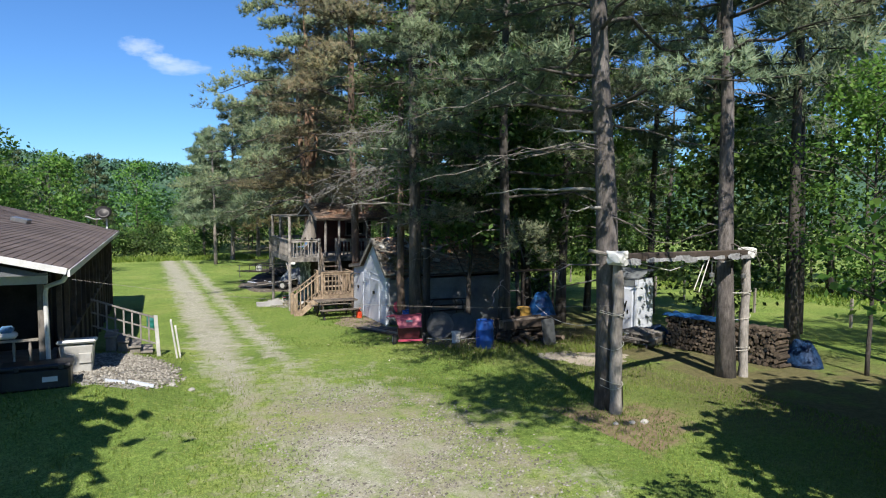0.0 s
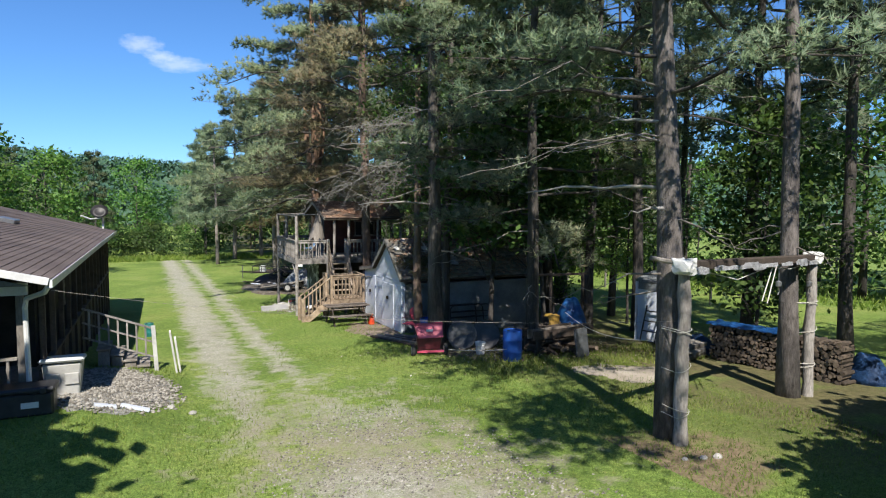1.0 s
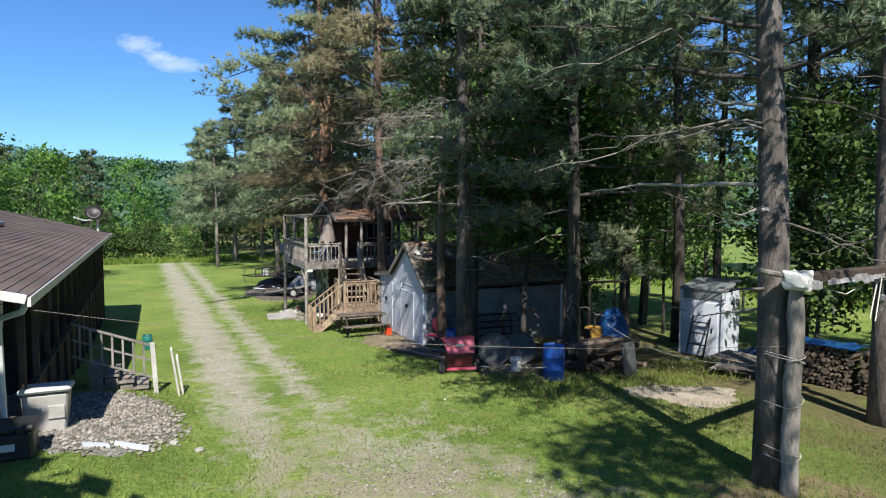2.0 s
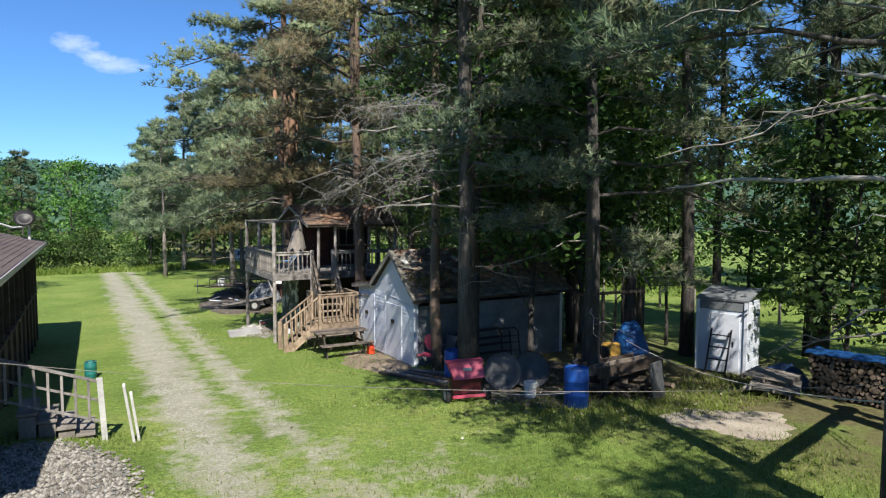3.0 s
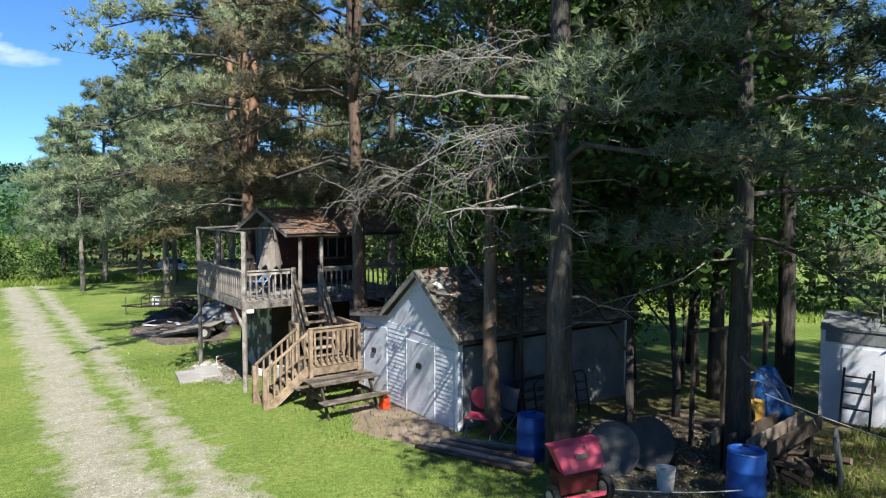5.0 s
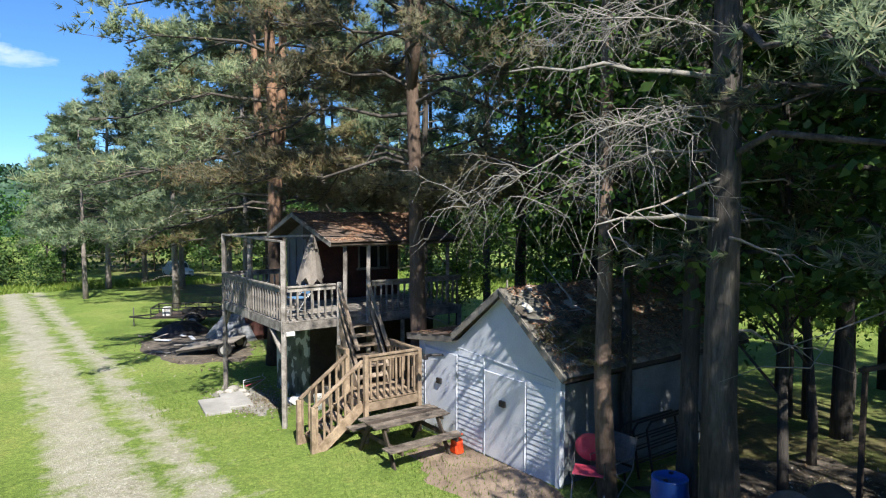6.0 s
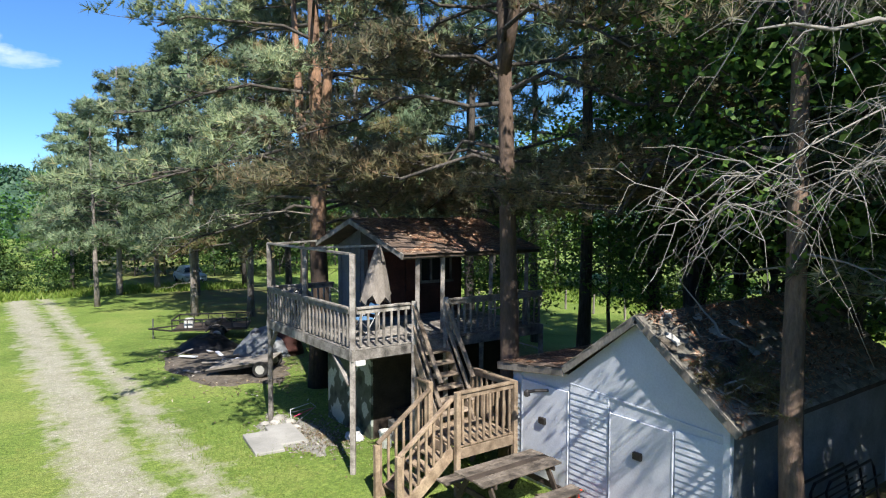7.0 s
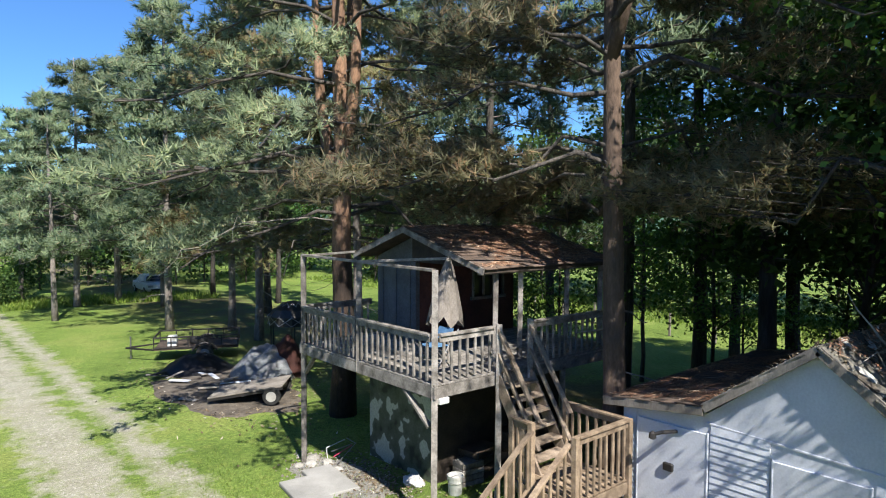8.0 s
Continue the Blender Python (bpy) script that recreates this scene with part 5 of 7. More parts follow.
def heap(u, v, c, rx, ry, h, seed):
    a, r = 6.283 * u, 1 - v
    x, y = c[0] + rx * r * math.cos(a), c[1] + ry * r * math.sin(a)
    z = gz(x, y) + h * (1 - r ** 2.4) * (1 + 0.3 * noise.noise((x * 2.5, y * 2.5, seed))) + 0.1 * noise.noise((x * 4, y * 4, seed)) * (1 - r * r) + 0.03 * noise.noise((x * 11, y * 11, seed))
    return (x, y, z)


cloth_sheet("blue_tarp", lambda u, v: heap(u, v, (18.4, 14.95), 0.7, 0.7, 0.55, 1), 36, 14, "old_tarp", "crumpled dark blue tarp heaped by the pallets")
cloth_sheet("blue_tarp", lambda u, v: heap(u, v, (19.35, 10.35), 0.45, 0.55, 0.7, 2), 36, 14, "old_tarp", "blue tarp covering goods beside the firewood")


def pallet(x, y, z, turn, tilt=0.0):
    p = thing("pallet", (x, y, z), "weathered grey wooden pallet on the ground", "pallet", "pallets by the shed")
    M4 = Matrix.Translation((x, y, z)) @ Matrix.Rotation(turn, 4, "Z") @ Matrix.Rotation(tilt, 4, "X")
    for k in range(3):
        bm = bmesh.new()
        box(bm, (0, -0.5 + 0.5 * k, 0.06), (1.1, 0.05, 0.09), None, 0.004)
        bm.transform(M4)
        part("runner", bm, "grey_wood", p)
    for k in range(7):
        bm = bmesh.new()
        box(bm, (-0.5 + k * 0.166, 0, 0.118), (0.11, 1.06, 0.02), None, 0.003)
        bm.transform(M4)
        part("board", bm, "grey_wood", p)


pallet(17.45, 14.6, gz(17, 14) + 0.0, 0.35)
pallet(17.35, 14.45, gz(17, 14) + 0.135, 0.5)
pallet(17.55, 14.7, gz(17, 14) + 0.27, 0.28, 0.03)


def wash_house():
    x0, x1, y0, y1 = 18.3, 19.35, 16.1, 17.4
    zb = gz(18.5, 16.5) - 0.14
    s = thing("garden_shed", (18.9, 16.8, zb), "narrow white painted shed under the trees", "shed")
    zt = zb + 2.12
    for nm, c, d in (("front_wall", (x0, (y0 + y1) / 2), (0.05, y1 - y0)), ("back_wall", (x1, (y0 + y1) / 2), (0.05, y1 - y0)), ("side_wall", ((x0 + x1) / 2, y0), (x1 - x0 - 0.06, 0.05)), ("side_wall", ((x0 + x1) / 2, y1), (x1 - x0 - 0.06, 0.05))):
        bm = bmesh.new()
        box(bm, (c[0], c[1], (zb + zt) / 2 - 0.05), (d[0], d[1], zt - zb + 0.1))
        part(nm, bm, "white_siding", s)
    bm = bmesh.new()
    slab(bm, [(x0 - 0.07, y0 - 0.06, zt + 0.02), (x0 - 0.07, y1 + 0.06, zt + 0.02), (x1 + 0.08, y1 + 0.06, zt + 0.25), (x1 + 0.08, y0 - 0.06, zt + 0.25)], (0, 0, 0.05))
    part("roof", bm, "aged_siding", s, "grey sheet roof")
    bm = bmesh.new()
    box(bm, (x0 - 0.03, (y0 + y1) / 2, zt - 0.12), (0.03, y1 - y0 + 0.1, 0.26))
    part("fascia", bm, "aged_siding", s)
    bm = bmesh.new()
    box(bm, (x0 - 0.035, (y0 + y1) / 2 - 0.1, zb + 0.9), (0.03, 0.78, 1.75), None, 0.006)
    door = part("door", bm, "white_siding", s)
    bm = bmesh.new()
    box(bm, (x0 - 0.06, 16.42, zb + 0.95), (0.03, 0.04, 0.14), None, 0.006)
    part("door_handle", bm, "black_metal", door)
    for i in range(9):
        bm = bmesh.new()
        box(bm, ((x0 + x1) / 2, y0 - 0.032, zb + 0.15 + i * 0.22), (x1 - x0, 0.018, 0.2), Matrix.Rotation(0.05, 3, "X"))
        part("siding_board", bm, "white_siding", s)
    for y in (y0, y1):
        bm = bmesh.new()
        bar(bm, (x0 - 0.03, y, zb - 0.05), (x0 - 0.03, y, zt), 0.09)
        part("corner_board", bm, "white_siding", s)
    # step ladder leaning on its front
    l = thing("ladder", (17.75, 16.75, zb), "dark stepladder leaning on the shed front", "ladder")
    for y in (16.45, 16.98):
        bm = bmesh.new()
        bar(bm, (17.8, y + 0.04, zb), (18.2, y, zb + 1.35), 0.045, 0.03)
        part("rail", bm, "black_metal", l)
    for i in range(4):
        bm = bmesh.new()
        t = 0.15 + 0.24 * i
        bar(bm, (17.8 + 0.4 * t, 16.47, zb + 1.35 * t), (17.8 + 0.4 * t, 17.0, zb + 1.35 * t), 0.05, 0.03)
        part("rung", bm, "black_metal", l)
    turn = radians(18)
    for ob, dx, dy in ((s, 0, 0), (l, -1.15, -0.05)):
        ob.location = (19.05 + dx * math.cos(turn) - dy * math.sin(turn), 17.06 + dx * math.sin(turn) + dy * math.cos(turn), zb)
        ob.rotation_euler[2] = turn


wash_house()


# ---- cabin on a deck ----
def baluster_mesh(h, w, material):
    bm = bmesh.new()
    box(bm, (0, 0, h / 2), (w, w * 0.8, h), None, 0.004)
    for v in bm.verts:
        if v.co.z > h - 0.03:
            v.co.z += 0.025 if v.co.x > 0 else 0
    return piece_mesh("baluster", bm, material)


BAL = {"deck_wood": baluster_mesh(0.8, 0.045, "deck_wood"), "new_wood": baluster_mesh(0.8, 0.045, "new_wood")}


def railing(parent, a, b, height, material, step=0.165, low=0.1, name="railing", bal_h=0.8):
    """Top and bottom rail from a to b (on the floor line), with balusters between."""
    a, b = Vector(a), Vector(b)
    up = Vector((0, 0, 1))
    bm = bmesh.new()
    bar(bm, a + up * height, b + up * height, 0.1, 0.04)
    bar(bm, a + up * (height - 0.07), b + up * (height - 0.07), 0.04, 0.09)
    r = part(name, bm, material, parent)
    n = max(2, int((b - a).length / step))
    rs = random.Random(int(a.x * 100))
    ang = math.atan2((b - a).y, (b - a).x)
    for i in range(n):
        q = a.lerp(b, (i + 0.5) / n)
        m = Matrix.Translation(q + up * (low - 0.05)) @ Matrix.Rotation(ang + rs.uniform(-0.1, 0.1), 4, "Z") @ Matrix.Rotation(rs.uniform(-0.03, 0.03), 4, "Y") @ Matrix.Diagonal((1, 1, (height - low) / 0.8, 1))
        piece("baluster", BAL[material], m, r)
    return r


def tree_cabin():
    gb = gz(10, 29)
    h = thing("deck_cabin", (10.5, 29.5, gb), "small dark cabin raised on a grey weathered deck", "cabin")
    X0, Y0, Y1, FZ = 8.73, 27.5, 31.95, 1.76
    XB = 13.7
    # floor boards, then rim and joists
    me = bpy.data.meshes
    bm = bmesh.new()
    box(bm, (0, 0, 0), (0.138, Y1 - Y0 + 0.04, 0.032), None, 0.004)
    board = piece_mesh("deck_board", bm, "deck_wood")
    x = X0 + 0.05
    while x < XB:
        piece("deck_board", board, Matrix.Translation((x, (Y0 + Y1) / 2, FZ)), h)
        x += 0.146
    for nm, a, b in (("rim_joist", (X0, Y0, FZ - 0.115), (X0, Y1, FZ - 0.115)), ("rim_joist", (X0 + 0.03, Y0, FZ - 0.115), (XB, Y0, FZ - 0.115)), ("rim_joist", (X0 + 0.03, Y1, FZ - 0.115), (XB, Y1, FZ - 0.115)), ("joist", (X0 + 0.03, 29.0, FZ - 0.115), (XB, 29.0, FZ - 0.115)), ("joist", (X0 + 0.03, 30.5, FZ - 0.115), (XB, 30.5, FZ - 0.115))):
        bm = bmesh.new()
        horiz = abs(a[0] - b[0]) < 0.01
        box(bm, ((a[0] + b[0]) / 2, (a[1] + b[1]) / 2, FZ - 0.118), ((0.045, b[1] - a[1] + 0.06, 0.19) if horiz else (b[0] - a[0], 0.045, 0.19)), None, 0.004)
        part(nm, bm, "deck_wood", h)
    # posts
    for x, y, z0, z1, w in ((X0 + 0.03, Y0 + 0.05, gz(X0, Y0) - 0.2, 3.58, 0.1), (X0 + 0.03, Y1 - 0.04, gz(X0, Y1) - 0.2, 3.62, 0.1), (X0 + 0.03, 29.75, FZ - 0.2, 3.6, 0.1), (XB, Y0 + 0.05, gz(XB, Y0) - 0.2, FZ, 0.11), (XB, Y1, gz(XB, Y1) - 0.2, FZ, 0.11), (10.08, Y0 - 0.06, gz(10, Y0) - 0.2, 2.6, 0.1), (10.86, Y0 - 0.06, gz(10, Y0) - 0.2, 2.62, 0.1), (10.5, 27.95, FZ, 3.45, 0.09), (11.15, 27.95, FZ, 3.45, 0.09), (12.5, 27.95, FZ, 3.45, 0.09), (13.6, 27.95, FZ, 3.45, 0.09), (11.9, Y0 + 0.05, gz(12, Y0) - 0.2, FZ, 0.1)):
        bm = bmesh.new()
        bar(bm, (x, y, z0), (x + 0.012, y - 0.01, z1), w)
        part("post", bm, "deck_wood", h)
    for a, b, nm in (((X0 + 0.03, Y0 + 0.05, 3.58), (X0 + 0.03, Y1 - 0.04, 3.62), "top_rail"), ((X0 + 0.03, 29.75, 3.6), (10.1, 28.7, 3.66), "top_rail"), ((X0 + 0.03, Y1 - 0.04, 3.6), (10.3, Y1 - 0.04, 3.66), "top_rail")):
        bm = bmesh.new()
        bar(bm, a, b, 0.09, 0.045)
        part(nm, bm, "deck_wood", h)
    for a, b in (((X0 + 0.03, 27.66, 1.05), (X0 + 0.03, 28.4, 1.6)), ((X0 + 0.03, 31.8, 1.15), (X0 + 0.03, 31.35, 1.62))):
        bm = bmesh.new()
        bar(bm, a, b, 0.09, 0.05)
        part("knee_brace", bm, "deck_wood", h)
    bm = bmesh.new()
    box(bm, (X0 + 0.16, Y0 - 0.02, 1.5), (0.2, 0.09, 0.1), None, 0.01)
    part("lamp_box", bm, "white_plastic", h, "small white box under the deck corner")
    railing(h, (X0, Y0 + 0.1, FZ), (X0, 29.7, FZ), 0.79, "deck_wood", 0.165)
    railing(h, (X0, 29.8, FZ), (X0, Y1 - 0.08, FZ), 0.79, "deck_wood", 0.165)
    railing(h, (X0 + 0.1, Y0, FZ), (10.02, Y0, FZ), 0.79, "deck_wood", 0.165)
    railing(h, (11.0, Y0, FZ), (XB, Y0, FZ), 0.79, "deck_wood", 0.165)
    railing(h, (X0 + 0.1, Y1, FZ), (10.5, Y1, FZ), 0.79, "deck_wood", 0.165)
    # cabin walls
    cx0, cx1, cy0, cy1, zt = 10.55, 13.5, 30.35, 31.75, 3.55
    peak_y, peak_z = 30.1, 4.2
    bm = bmesh.new()
    slab(bm, [(cx0, cy0, FZ + 0.02), (cx0, cy1, FZ + 0.02), (cx0, cy1, zt), (cx0, cy0, 4.05)], (0.1, 0, 0))
    part("front_wall", bm, "slate_paint", h, "dull slate blue boards")
    bm = bmesh.new()
    slab(bm, [(cx1, cy0, FZ + 0.02), (cx1, cy1, FZ + 0.02), (cx1, cy1, zt), (cx1, cy0, 4.05)], (-0.1, 0, 0))
    part("back_wall", bm, "wine_paint", h)
    # near side wall with a window and a doorway
    def wall_piece(xa, xb, za, zb, y=cy0, material="wine_paint"):
        bm = bmesh.new()
        box(bm, ((xa + xb) / 2, y + 0.05, (za + zb) / 2), (xb - xa, 0.1, zb - za))
        return part("wall_panel", bm, material, h)
    wall_piece(cx0 + 0.105, 11.0, FZ + 0.02, 4.0)
    wall_piece(11.0, 11.75, FZ + 2.0 - 0.3, 4.0)
    wall_piece(11.75, 12.15, FZ + 0.02, 4.0)
    wall_piece(12.15, 13.15, FZ + 0.02, FZ + 0.85)
    wall_piece(12.15, 13.15, FZ + 1.5, 4.0)
    wall_piece(13.15, cx1 - 0.105, FZ + 0.02, 4.0)
    wall_piece(cx0 + 0.105, cx1 - 0.105, FZ + 0.02, zt, cy1 - 0.1)
    bm = bmesh.new()
    slab(bm, [(10.45, 27.95, 3.48), (10.45, 30.34, 3.5), (10.45, 30.34, 4.08), (10.45, peak_y, peak_z - 0.08)], (0.03, 0, 0))
    part("gable_board", bm, "dark_wood", h)
    bm = bmesh.new()
    bar(bm, (10.1, 27.95, 3.46), (13.7, 27.95, 3.46), 0.09, 0.12)
    part("porch_beam", bm, "deck_wood", h)
    # upright battens on the front wall
    for i in range(3):
        bm = bmesh.new()
        y = cy0 + 0.2 + i * 0.5
        box(bm, (cx0 - 0.012, y, (FZ + zt) / 2), (0.022, 0.05, zt - FZ - 0.1))
        part("batten", bm, "slate_paint", h)
    bm = bmesh.new()
    box(bm, (11.37, cy0 + 0.09, FZ + 0.86), (0.74, 0.05, 1.68), None, 0.006)
    door = part("door", bm, "wine_paint", h, "dark red plank door")
    bm = bmesh.new()
    lathe(bm, (11.08, cy0 + 0.04, FZ + 0.85), [(0.02, 0), (0.03, 0.02), (0.02, 0.05)], 8)
    part("door_knob", bm, "steel", door)
    w = new("window")
    w.parent = h
    OFF[w.name] = OFF[h.name]
    bm = bmesh.new()
    for x in (12.17, 12.5, 12.82, 13.13):
        bar(bm, (x, cy0 - 0.01, FZ + 0.83), (x, cy0 - 0.01, FZ + 1.52), 0.05)
    for z in (FZ + 0.83, FZ + 1.52):
        bar(bm, (12.1, cy0 - 0.015, z), (13.2, cy0 - 0.015, z), 0.07)
    part("window_frame", bm, "deck_wood", w)
    bm = bmesh.new()
    box(bm, (12.65, cy0 + 0.05, FZ + 1.17), (0.98, 0.01, 0.66))
    part("pane", bm, "glass", w)
    # roof: boards below, single shingles above
    rx0, rx1 = 10.05, 13.85
    ey0, ez0, ey1, ez1 = 27.75, 3.5, 31.95, 3.6
    roof = None
    for (ey, ez) in ((ey0, ez0), (ey1, ez1)):
        bm = bmesh.new()
        slab(bm, [(rx0, ey, ez), (rx1, ey, ez), (rx1, peak_y, peak_z), (rx0, peak_y, peak_z)], (0, 0, -0.06))
        roof = part("roof_board", bm, "dark_wood", h)
        bm = bmesh.new()
        bar(bm, (rx0 - 0.02, ey, ez - 0.03), (rx0 - 0.02, peak_y, peak_z - 0.03), 0.03, 0.12)
        part("rake_board", bm, "deck_wood", h)
        L = math.hypot(peak_y - ey, peak_z - ez)
        rows = int(L / 0.15) + 1
        bm = bmesh.new()
        box(bm, (0, 0, 0), (0.298, 0.21, 0.012))
        sh = piece_mesh("shingle", bm, "shingle")
        rs = random.Random(int(ey * 7))
        pitch = math.atan2(peak_z - ez, peak_y - ey)
        if peak_y < ey:
            pitch = math.atan2(peak_z - ez, ey - peak_y)
        for i in range(rows):
            f = (i + 0.4) / rows
            yy, zz = ey + (peak_y - ey) * f, ez + (peak_z - ez) * f
            x = rx0 + 0.14 - (0.15 if i % 2 else 0)
            while x < rx1:
                if rs.random() > 0.03:
                    sgn = 1 if peak_y > ey else -1
                    m = Matrix.Translation((min(max(x, rx0 + 0.1), rx1 - 0.1), yy, zz + 0.022 + rs.uniform(0, 0.012))) @ Matrix.Rotation(sgn * (pitch - 0.07) + rs.uniform(-0.02, 0.03), 4, "X") @ Matrix.Rotation(rs.uniform(-0.03, 0.03), 4, "Z")
                    piece("shingle", sh, m, roof)
                x += 0.304
    bm = bmesh.new()
    bar(bm, (rx0, peak_y, peak_z + 0.03), (rx1, peak_y, peak_z + 0.03), 0.16, 0.03)
    part("ridge_cap", bm, "shingle", h)
    # upper flight
    LZ = 0.28
    def flight(top, bottom, wide, n, along, mat_s, rails, name):
        top, bottom, side = Vector(top), Vector(bottom), Vector(along)
        for k in range(n):
            t = (k + 1) / (n + 1)
            c = top.lerp(bottom, t)
            bm = bmesh.new()
            d = (bottom - top)
            d.z = 0
            d.normalize()
            rotz = Matrix.Rotation(math.atan2(side.y, side.x), 3, "Z")
            box(bm, c + side * wide / 2, (wide - 0.04, 0.25, 0.04), rotz, 0.005)
            part("tread", bm, mat_s, h)
        for s in (0.0, wide):
            bm = bmesh.new()
            o = side * s
            bar(bm, top + o + Vector((0, 0, -0.08)), bottom + o + Vector((0, 0, -0.08)), 0.045, 0.22)
            part("stringer", bm, mat_s, h)
            bm = bmesh.new()
            bar(bm, top + o + Vector((0, 0, rails)), bottom + o + Vector((0, 0, rails + 0.06)), 0.09, 0.045)
            if name == "upper":
                bar(bm, top + o + Vector((0, 0, rails * 0.5)), bottom + o + Vector((0, 0, rails * 0.5)), 0.08, 0.04)
            hr = part("handrail", bm, mat_s, h)
            if name == "lower":
                for k in range(7):
                    q = top.lerp(bottom, (k + 0.6) / 7) + o
                    piece("baluster", BAL["new_wood"], Matrix.Translation(q + Vector((0, 0, -0.05))) @ Matrix.Diagonal((1, 1, 1.12, 1)), hr)
    flight((10.08, 27.45, FZ), (10.08, 26.5, LZ), 0.78, 6, (1, 0, 0), "stair_wood", 0.8, "upper")
    # landing
    lx0, lx1, ly0, ly1 = 9.72, 11.05, 25.5, 26.75
    bm = bmesh.new()
    box(bm, (0, 0, 0), (0.135, ly1 - ly0, 0.032), None, 0.004)
    lb = piece_mesh("landing_board", bm, "new_wood")
    for k in range(9):
        piece("landing_board", lb, Matrix.Translation((lx0 + 0.08 + k * 0.147, (ly0 + ly1) / 2, LZ)), h)
    for a, b in (((lx0, ly0), (lx1, ly0)), ((lx0, ly1), (lx1, ly1)), ((lx0, ly0 + 0.03), (lx0, ly1 - 0.03)), ((lx1, ly0 + 0.03), (lx1, ly1 - 0.03))):
        bm = bmesh.new()
        box(bm, ((a[0] + b[0]) / 2, (a[1] + b[1]) / 2, LZ - 0.12), (max(abs(b[0] - a[0]), 0.04), max(abs(b[1] - a[1]), 0.04), 0.18), None, 0.004)
        part("landing_rim", bm, "new_wood", h)
    for x, y in ((lx0, ly0), (lx1, ly0), (lx0, ly1), (lx1, ly1), (9.72, 26.35)):
        bm = bmesh.new()
        bar(bm, (x, y, gz(x, y) - 0.1), (x, y, LZ + 0.98), 0.09)
        part("landing_post", bm, "new_wood", h)
    railing(h, (lx0 + 0.05, ly0, LZ), (lx1 - 0.05, ly0, LZ), 0.96, "new_wood", 0.15)
    railing(h, (lx1, ly0 + 0.05, LZ), (lx1, ly1 - 0.05, LZ), 0.96, "new_wood", 0.15)
    railing(h, (lx0, 26.4, LZ), (lx0, ly1 - 0.05, LZ), 0.96, "new_wood", 0.12)
    flight((9.7, 25.6, LZ), (8.6, 25.6, gz(8.6, 25.6) + 0.02), 0.72, 4, (0, 1, 0), "new_wood", 0.86, "lower")
    for y in (25.6, 26.32):
        bm = bmesh.new()
        bar(bm, (8.58, y, gz(8.6, y) - 0.15), (8.58, y, gz(8.6, y) + 0.95), 0.09)
        part("newel_post", bm, "new_wood", h)
    # closed store below
    bm = bmesh.new()
    box(bm, (10.05, 30.2, (FZ - 0.25 + gb) / 2), (0.05, 2.2, FZ - 0.25 - gb + 0.2))
    part("camouflage_panel", bm, "camouflage", h, "camouflage-painted store wall")
    bm = bmesh.new()
    box(bm, (12.0, 29.12, (FZ - 0.25 + gb) / 2), (3.85, 0.05, FZ - 0.25 - gb + 0.2))
    part("store_wall", bm, "dark_wood", h)
    bm = bmesh.new()
    box(bm, (12.0, 31.28, (FZ - 0.25 + gb) / 2), (3.85, 0.05, FZ - 0.25 - gb + 0.2))
    part("store_wall", bm, "dark_wood", h)


tree_cabin()


def parasol():
    p = thing("parasol", (9.95, 28.6, 1.78), "folded faded beige parasol on the deck", "parasol")
    bm = bmesh.new()
    tube(bm, [(9.95, 28.6, 1.78), (9.95, 28.6, 3.7)], 0.02, 7)
    part("pole", bm, "deck_wood", p)
    bm = bmesh.new()
    n = 22
    rings = []
    for k in range(8):
        f = k / 7
        r = 0.03 + 0.27 * f ** 0.8
        rings.append([bm.verts.new((9.95 + r * (1 + 0.3 * math.sin(i * 3.1)) * math.cos(6.283 * i / n) - 0.1 * f, 28.6 + r * (1 + 0.3 * math.sin(i * 3.1)) * math.sin(6.283 * i / n), 3.68 - 1.15 * f - (0.12 * math.sin(i * 1.7) if k == 7 else 0))) for i in range(n)])
    for A, B in zip(rings, rings[1:]):
        for i in range(n):
            bm.faces.new((A[i], A[(i + 1) % n], B[(i + 1) % n], B[i]))
    part("canopy", bm, "cloth", p, smooth=True)


parasol()


def deck_chair():
    c = thing("folding_chair", (9.5, 28.4, 1.78), "blue folding chair on the deck", "chair")
    for a, b in (((9.3, 28.15, 1.78), (9.65, 28.15, 2.3)), ((9.65, 28.15, 1.78), (9.25, 28.15, 2.2)), ((9.3, 28.65, 1.78), (9.65, 28.65, 2.3)), ((9.65, 28.65, 1.78), (9.25, 28.65, 2.2)), ((9.62, 28.15, 2.2), (9.8, 28.15, 2.45)), ((9.62, 28.65, 2.2), (9.8, 28.65, 2.45))):
        bm = bmesh.new()
        tube(bm, [a, b], 0.012, 6)
        part("leg", bm, "steel", c)
    bm = bmesh.new()
    box(bm, (9.45, 28.4, 2.18), (0.36, 0.4, 0.015), None, 0.004)
    part("seat", bm, "blue_cloth", c)
    bm = bmesh.new()
    box(bm, (9.7, 28.4, 2.36), (0.015, 0.4, 0.22), Matrix.Rotation(0.35, 3, "Y"), 0.004)
    part("backrest", bm, "blue_cloth", c)


deck_chair()


